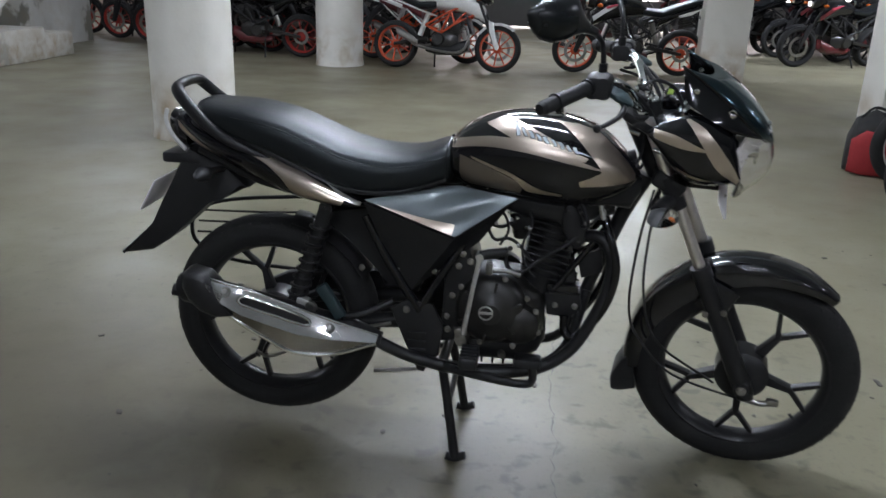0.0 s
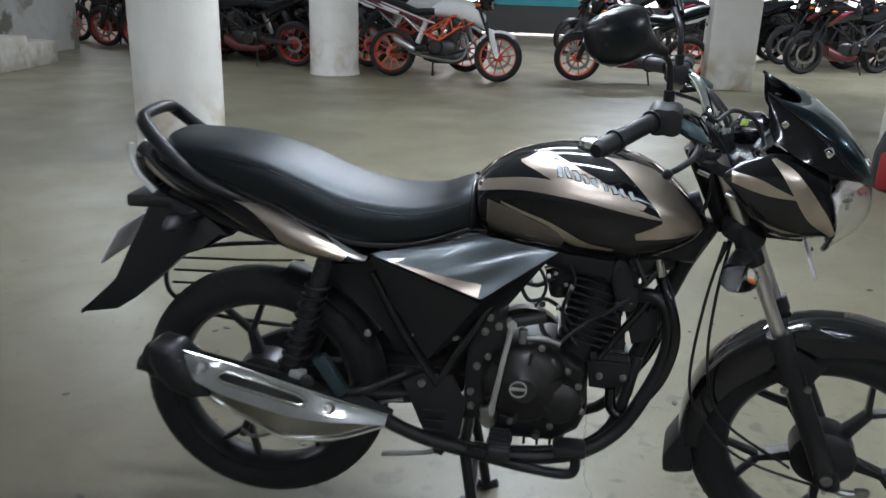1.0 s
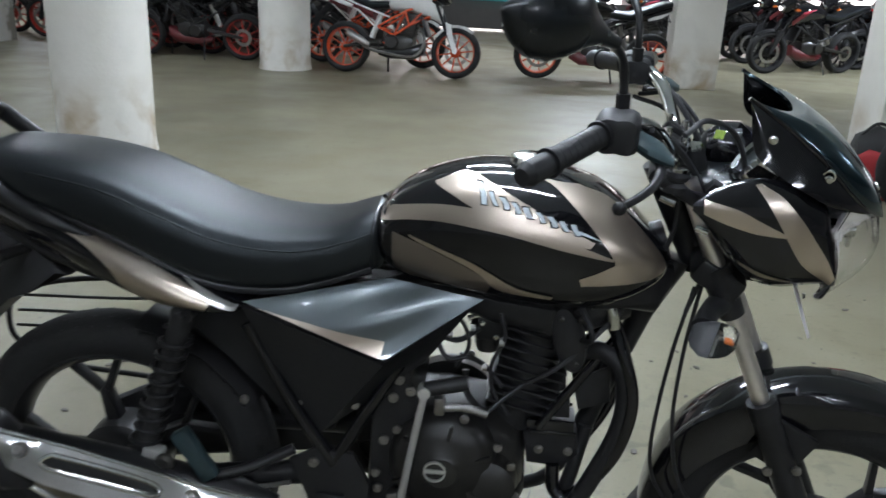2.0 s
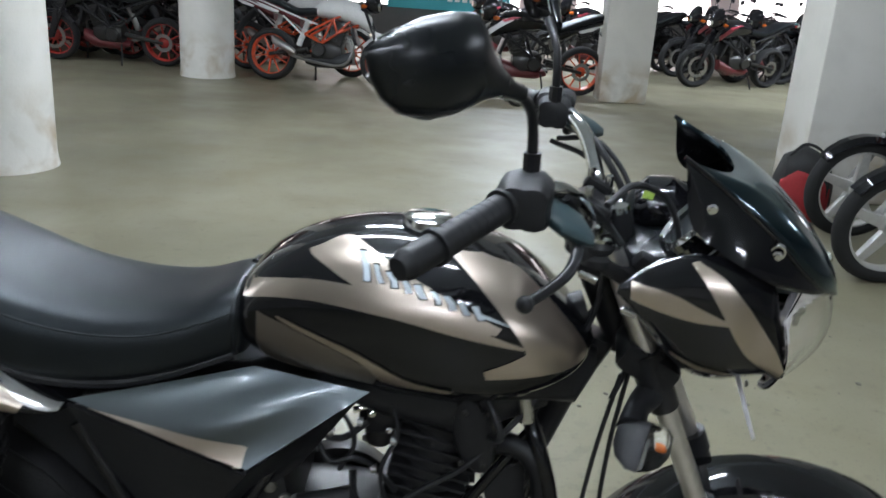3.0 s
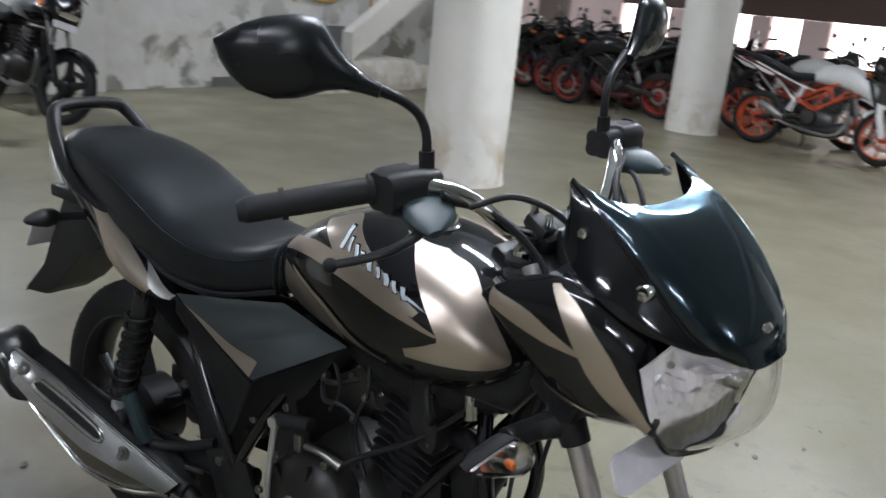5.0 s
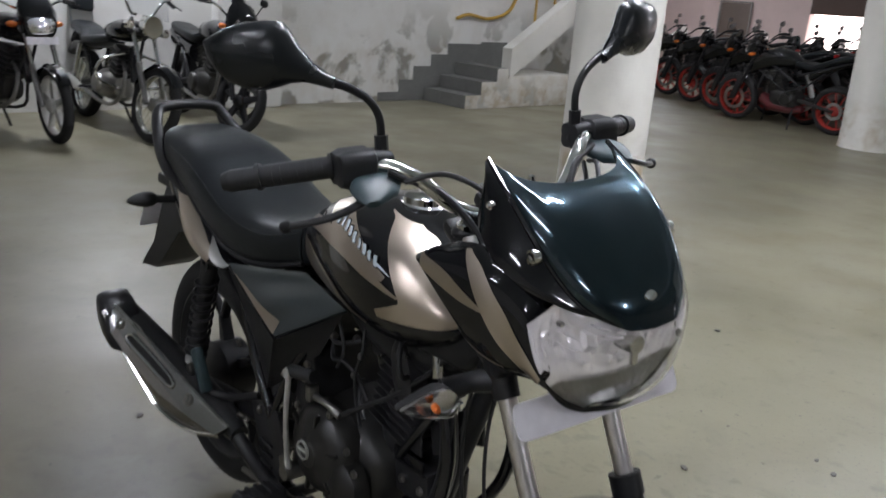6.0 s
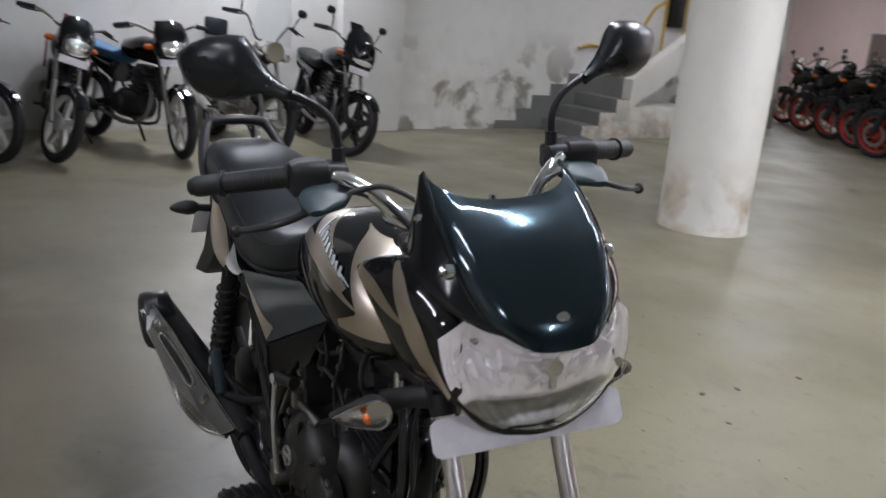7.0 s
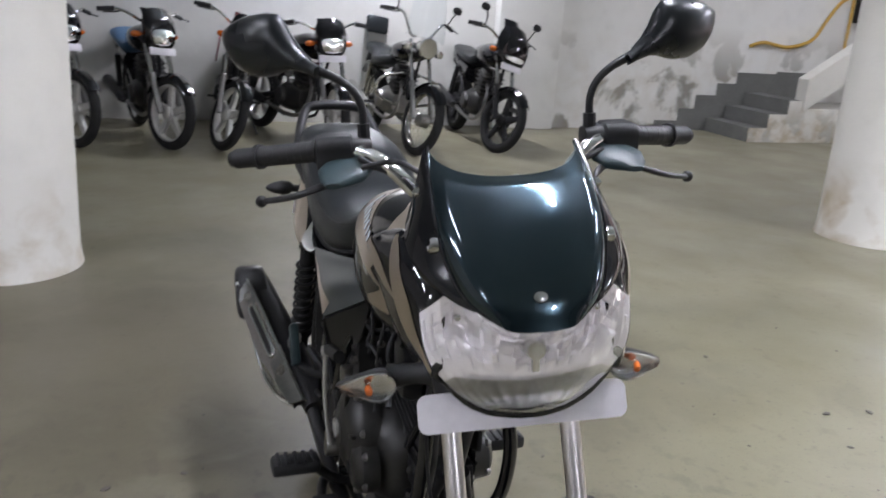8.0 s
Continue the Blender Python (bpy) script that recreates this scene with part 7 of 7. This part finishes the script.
bolt(carb, (0.705, -0.046, 0.675), 0.005, -1, M_CHROME, name="screw")
part("choke_lever", tube(BM(), [(0.7, -0.05, 0.71), (0.675, -0.065, 0.722), (0.655, -0.07, 0.718)], [0.004, 0.003, 0.005], 8, 3), M_CHROME, carb)
box = part("battery_box", slab(BM(), [(0.162, 0.7), (0.162, 0.652), (0.235, 0.622), (0.3, 0.555), (0.325, 0.485), (0.42, 0.47), (0.47, 0.58), (0.45, 0.7), (0.3, 0.71)], -0.062, 0.07, 0.012), M_PLASTIC, BIKE, "matt black battery box")
part("battery_strap", rbox(BM(), (0.365, -0.066, 0.585), (0.022, 0.006, 0.19), 0.002, ry=-14), M_RUBBER, box)
part("air_box", rbox(BM(), (0.465, 0.01, 0.675), (0.15, 0.17, 0.14), 0.03), M_PLASTIC, BIKE)
for pts, r in ((((0.585, -0.07, 0.735), (0.6, -0.095, 0.705), (0.64, -0.1, 0.69), (0.675, -0.07, 0.7)), 0.005), (((0.6, -0.08, 0.69), (0.625, -0.1, 0.655), (0.66, -0.1, 0.66), (0.69, -0.09, 0.64), (0.72, -0.085, 0.6)), 0.0045), (((0.62, -0.09, 0.745), (0.65, -0.1, 0.72), (0.66, -0.1, 0.68), (0.64, -0.1, 0.64)), 0.0036), (((0.71, -0.09, 0.74), (0.72, -0.1, 0.7), (0.7, -0.1, 0.65), (0.705, -0.1, 0.6), (0.735, -0.11, 0.56)), 0.0034), (((0.655, -0.05, 0.61), (0.66, -0.06, 0.57), (0.69, -0.07, 0.54)), 0.006)):
    part("hose", tube(BM(), pts, r, 8, 5), M_PLASTIC, BIKE)
for x, y, z in ((0.628, -0.1, 0.7), (0.665, -0.075, 0.702), (0.715, -0.098, 0.69), (0.688, -0.093, 0.64)):
    part("hose_clip", tube(BM(), [(x - 0.004, y, z), (x + 0.004, y, z)], 0.0072, 10, 1), M_STEEL, BIKE)
part("clutch_arm", tube(BM(), [(0.622, -0.138, 0.582), (0.66, -0.136, 0.582), (0.697, -0.128, 0.57)], [0.008, 0.006, 0.009], 10, 3), M_STEEL, BIKE, "bare metal clutch arm")
part("clutch_stub", rbox(BM(), (0.618, -0.14, 0.588), (0.018, 0.024, 0.034), 0.005), M_STEEL, BIKE)
part("clutch_cable", tube(BM(), [(0.697, -0.126, 0.572), (0.75, -0.1, 0.61), (0.82, -0.1, 0.66), (0.9, -0.075, 0.74), (0.97, -0.06, 0.84)], 0.0045, 8, 6), M_PLASTIC, BIKE)
kick = part("kick_starter", tube(BM(), [(0.556, -0.152, 0.39), (0.562, -0.16, 0.43), (0.578, -0.174, 0.53), (0.594, -0.178, 0.625)], [0.0095, 0.007, 0.006, 0.0065], 12, 4, 0.8), M_SILVER, BIKE, "bare metal kick starter")
part("kick_pedal", tube(BM(), [(0.594, -0.172, 0.632), (0.664, -0.166, 0.646)], 0.0125, 14, 1), M_PLASTIC, kick)
part("kick_joint", lathe(BM(), [(0.0, -0.012), (0.01, -0.012), (0.012, 0.0), (0.012, 0.012), (0.0, 0.012)], 14, (0.594, -0.174, 0.629), "y", False), M_SILVER, kick)
part("kick_boss", lathe(BM(), [(0.0, -0.014), (0.016, -0.014), (0.019, 0.0), (0.019, 0.03), (0.0, 0.03)], 18, (0.553, -0.15, 0.385), "y", False), M_STEEL, kick)
part("kick_pinch", rbox(BM(), (0.545, -0.155, 0.405), (0.02, 0.018, 0.03), 0.004, ry=-12), M_STEEL, kick)
part("fuel_tap", tube(BM(), [(0.885, -0.06, 0.79), (0.893, -0.07, 0.76), (0.9, -0.075, 0.72)], 0.011, 12, 2), M_CHROME, BIKE)

# looped guard tubes ahead of the engine
for s in SIDES:
    part("engine_guard", tube(BM(), [(0.905, 0.04 * s, 0.715), (0.925, 0.066 * s, 0.665), (0.945, 0.078 * s, 0.585), (0.932, 0.08 * s, 0.5), (0.9, 0.078 * s, 0.435), (0.856, 0.072 * s, 0.38), (0.828, 0.064 * s, 0.388), (0.822, 0.055 * s, 0.435)], 0.0125, 14, 6), M_BLACK, BIKE, "glossy black looped engine guard")

# exhaust
part("exhaust_pipe", tube(BM(), [(0.84, -0.03, 0.652), (0.89, -0.048, 0.664), (0.926, -0.064, 0.635), (0.934, -0.07, 0.55), (0.902, -0.076, 0.45), (0.84, -0.09, 0.345), (0.74, -0.115, 0.292), (0.58, -0.135, 0.285), (0.42, -0.142, 0.315), (0.31, -0.15, 0.365)], 0.0165, 14, 6), M_SATIN, BIKE, "black exhaust pipe")
muf = part("silencer", tube(BM(), [(-0.176, -0.228, 0.51), (-0.165, -0.227, 0.508), (-0.1, -0.214, 0.487), (0.12, -0.17, 0.417), (0.25, -0.152, 0.383), (0.335, -0.148, 0.362)], [0.036, 0.04, 0.041, 0.04, 0.036, 0.022], 24, 5), M_SATIN, BIKE, "black silencer body")
cap = [(-0.16, 0.562), (-0.142, 0.572), (-0.098, 0.562), (-0.08, 0.53), (-0.06, 0.49), (-0.035, 0.452), (-0.075, 0.446), (-0.118, 0.462), (-0.148, 0.492), (-0.162, 0.526)]
part("silencer_cap", slab(BM(), cap, -0.288, -0.206, 0.018), M_SATIN, muf, "black silencer end cap", angle=60)
part("silencer_outlet", tube(BM(), [(-0.196, -0.25, 0.508), (-0.15, -0.246, 0.5)], [0.017, 0.017], 16, 1), M_SATIN, muf)
# the shield: an upper facet, a wide face and a lower facet folded in
top = [(-0.1, 0.553), (-0.05, 0.539), (0.009, 0.521), (0.065, 0.498), (0.121, 0.474), (0.234, 0.427), (0.332, 0.388)]
fold = [(-0.092, 0.54), (-0.06, 0.492), (-0.012, 0.458), (0.06, 0.43), (0.13, 0.405), (0.21, 0.386), (0.331, 0.379)]
base = [(-0.09, 0.533), (-0.065, 0.475), (-0.02, 0.43), (0.05, 0.383), (0.112, 0.346), (0.215, 0.337), (0.33, 0.371)]
rows = []
for (a, b), (c, d), (e, f) in zip(top, fold, base):
    w = 0.28 - 0.2 * (a + 0.05)
    u = Vector((a, -(w - 0.034), b)).lerp(Vector((c, -(w + 0.003), d)), 0.1)
    v = Vector((c, -(w + 0.003), d))
    rows.append([u + Vector((0, 0.008, -0.003)), u + Vector((0, 0.003, 0.001)), u, u.lerp(v, 0.35), u.lerp(v, 0.7), v, Vector((e, -(w - 0.012), f)), Vector((e, -(w - 0.03), f + 0.002))])
shield = part("heat_shield", sheet(BM(), rows, 0.003), M_SHIELD, muf, "chromed pressed heat shield", angle=22)
for c in (2, 6):
    part("shield_edge", tube(BM(), [r[c] + Vector((0, -0.0015, 0)) for r in rows], 0.0046 if c == 6 else 0.003, 8, 4), M_CHROME, shield, "bright rolled chrome edge")
def on_shield(i, g, lift):
    """A place on the shield's face: i along it, g from its upper edge to its fold."""
    k = min(int(i), len(rows) - 2)
    p = rows[k][2].lerp(rows[k][5], g).lerp(rows[k + 1][2].lerp(rows[k + 1][5], g), i - k)
    return p + Vector((0, -0.85, 0.5)) * lift


frame_pts = [(1.9, 0.28), (3.0, 0.24), (4.15, 0.26), (4.35, 0.42), (4.2, 0.58), (3.0, 0.58), (1.9, 0.62), (1.7, 0.46)]
bm = BM()
inner, outer = [bm.verts.new(on_shield(i, g, 0.001)) for i, g in frame_pts], [bm.verts.new(on_shield(i, g, 0.003)) for i, g in frame_pts]
bm.faces.new(outer)
for i in range(8):
    bm.faces.new((inner[i], inner[(i + 1) % 8], outer[(i + 1) % 8], outer[i]))
part("shield_slot", bm, M_TYRE, shield, "dark slot")
part("slot_rim", tube(BM(), [on_shield(i, g, 0.0025) for i, g in frame_pts + frame_pts[:1]], 0.0042, 8, 2), M_CHROME, shield)
for i, g in ((1.05, 0.42), (4.85, 0.42)):
    part("shield_bolt", lathe(BM(), [(0.0, 0.006), (0.006, 0.006), (0.0075, 0.003), (0.0085, 0.001), (0.0135, 0.0025), (0.0145, -0.006), (0.0, -0.006)], 18, (0, 0, 0), "z", False), M_STEEL, shield, m=Matrix.Translation(on_shield(i, g, 0.001)) @ Vector((0.1, -0.85, 0.5)).to_track_quat("Z", "Y").to_matrix().to_4x4())
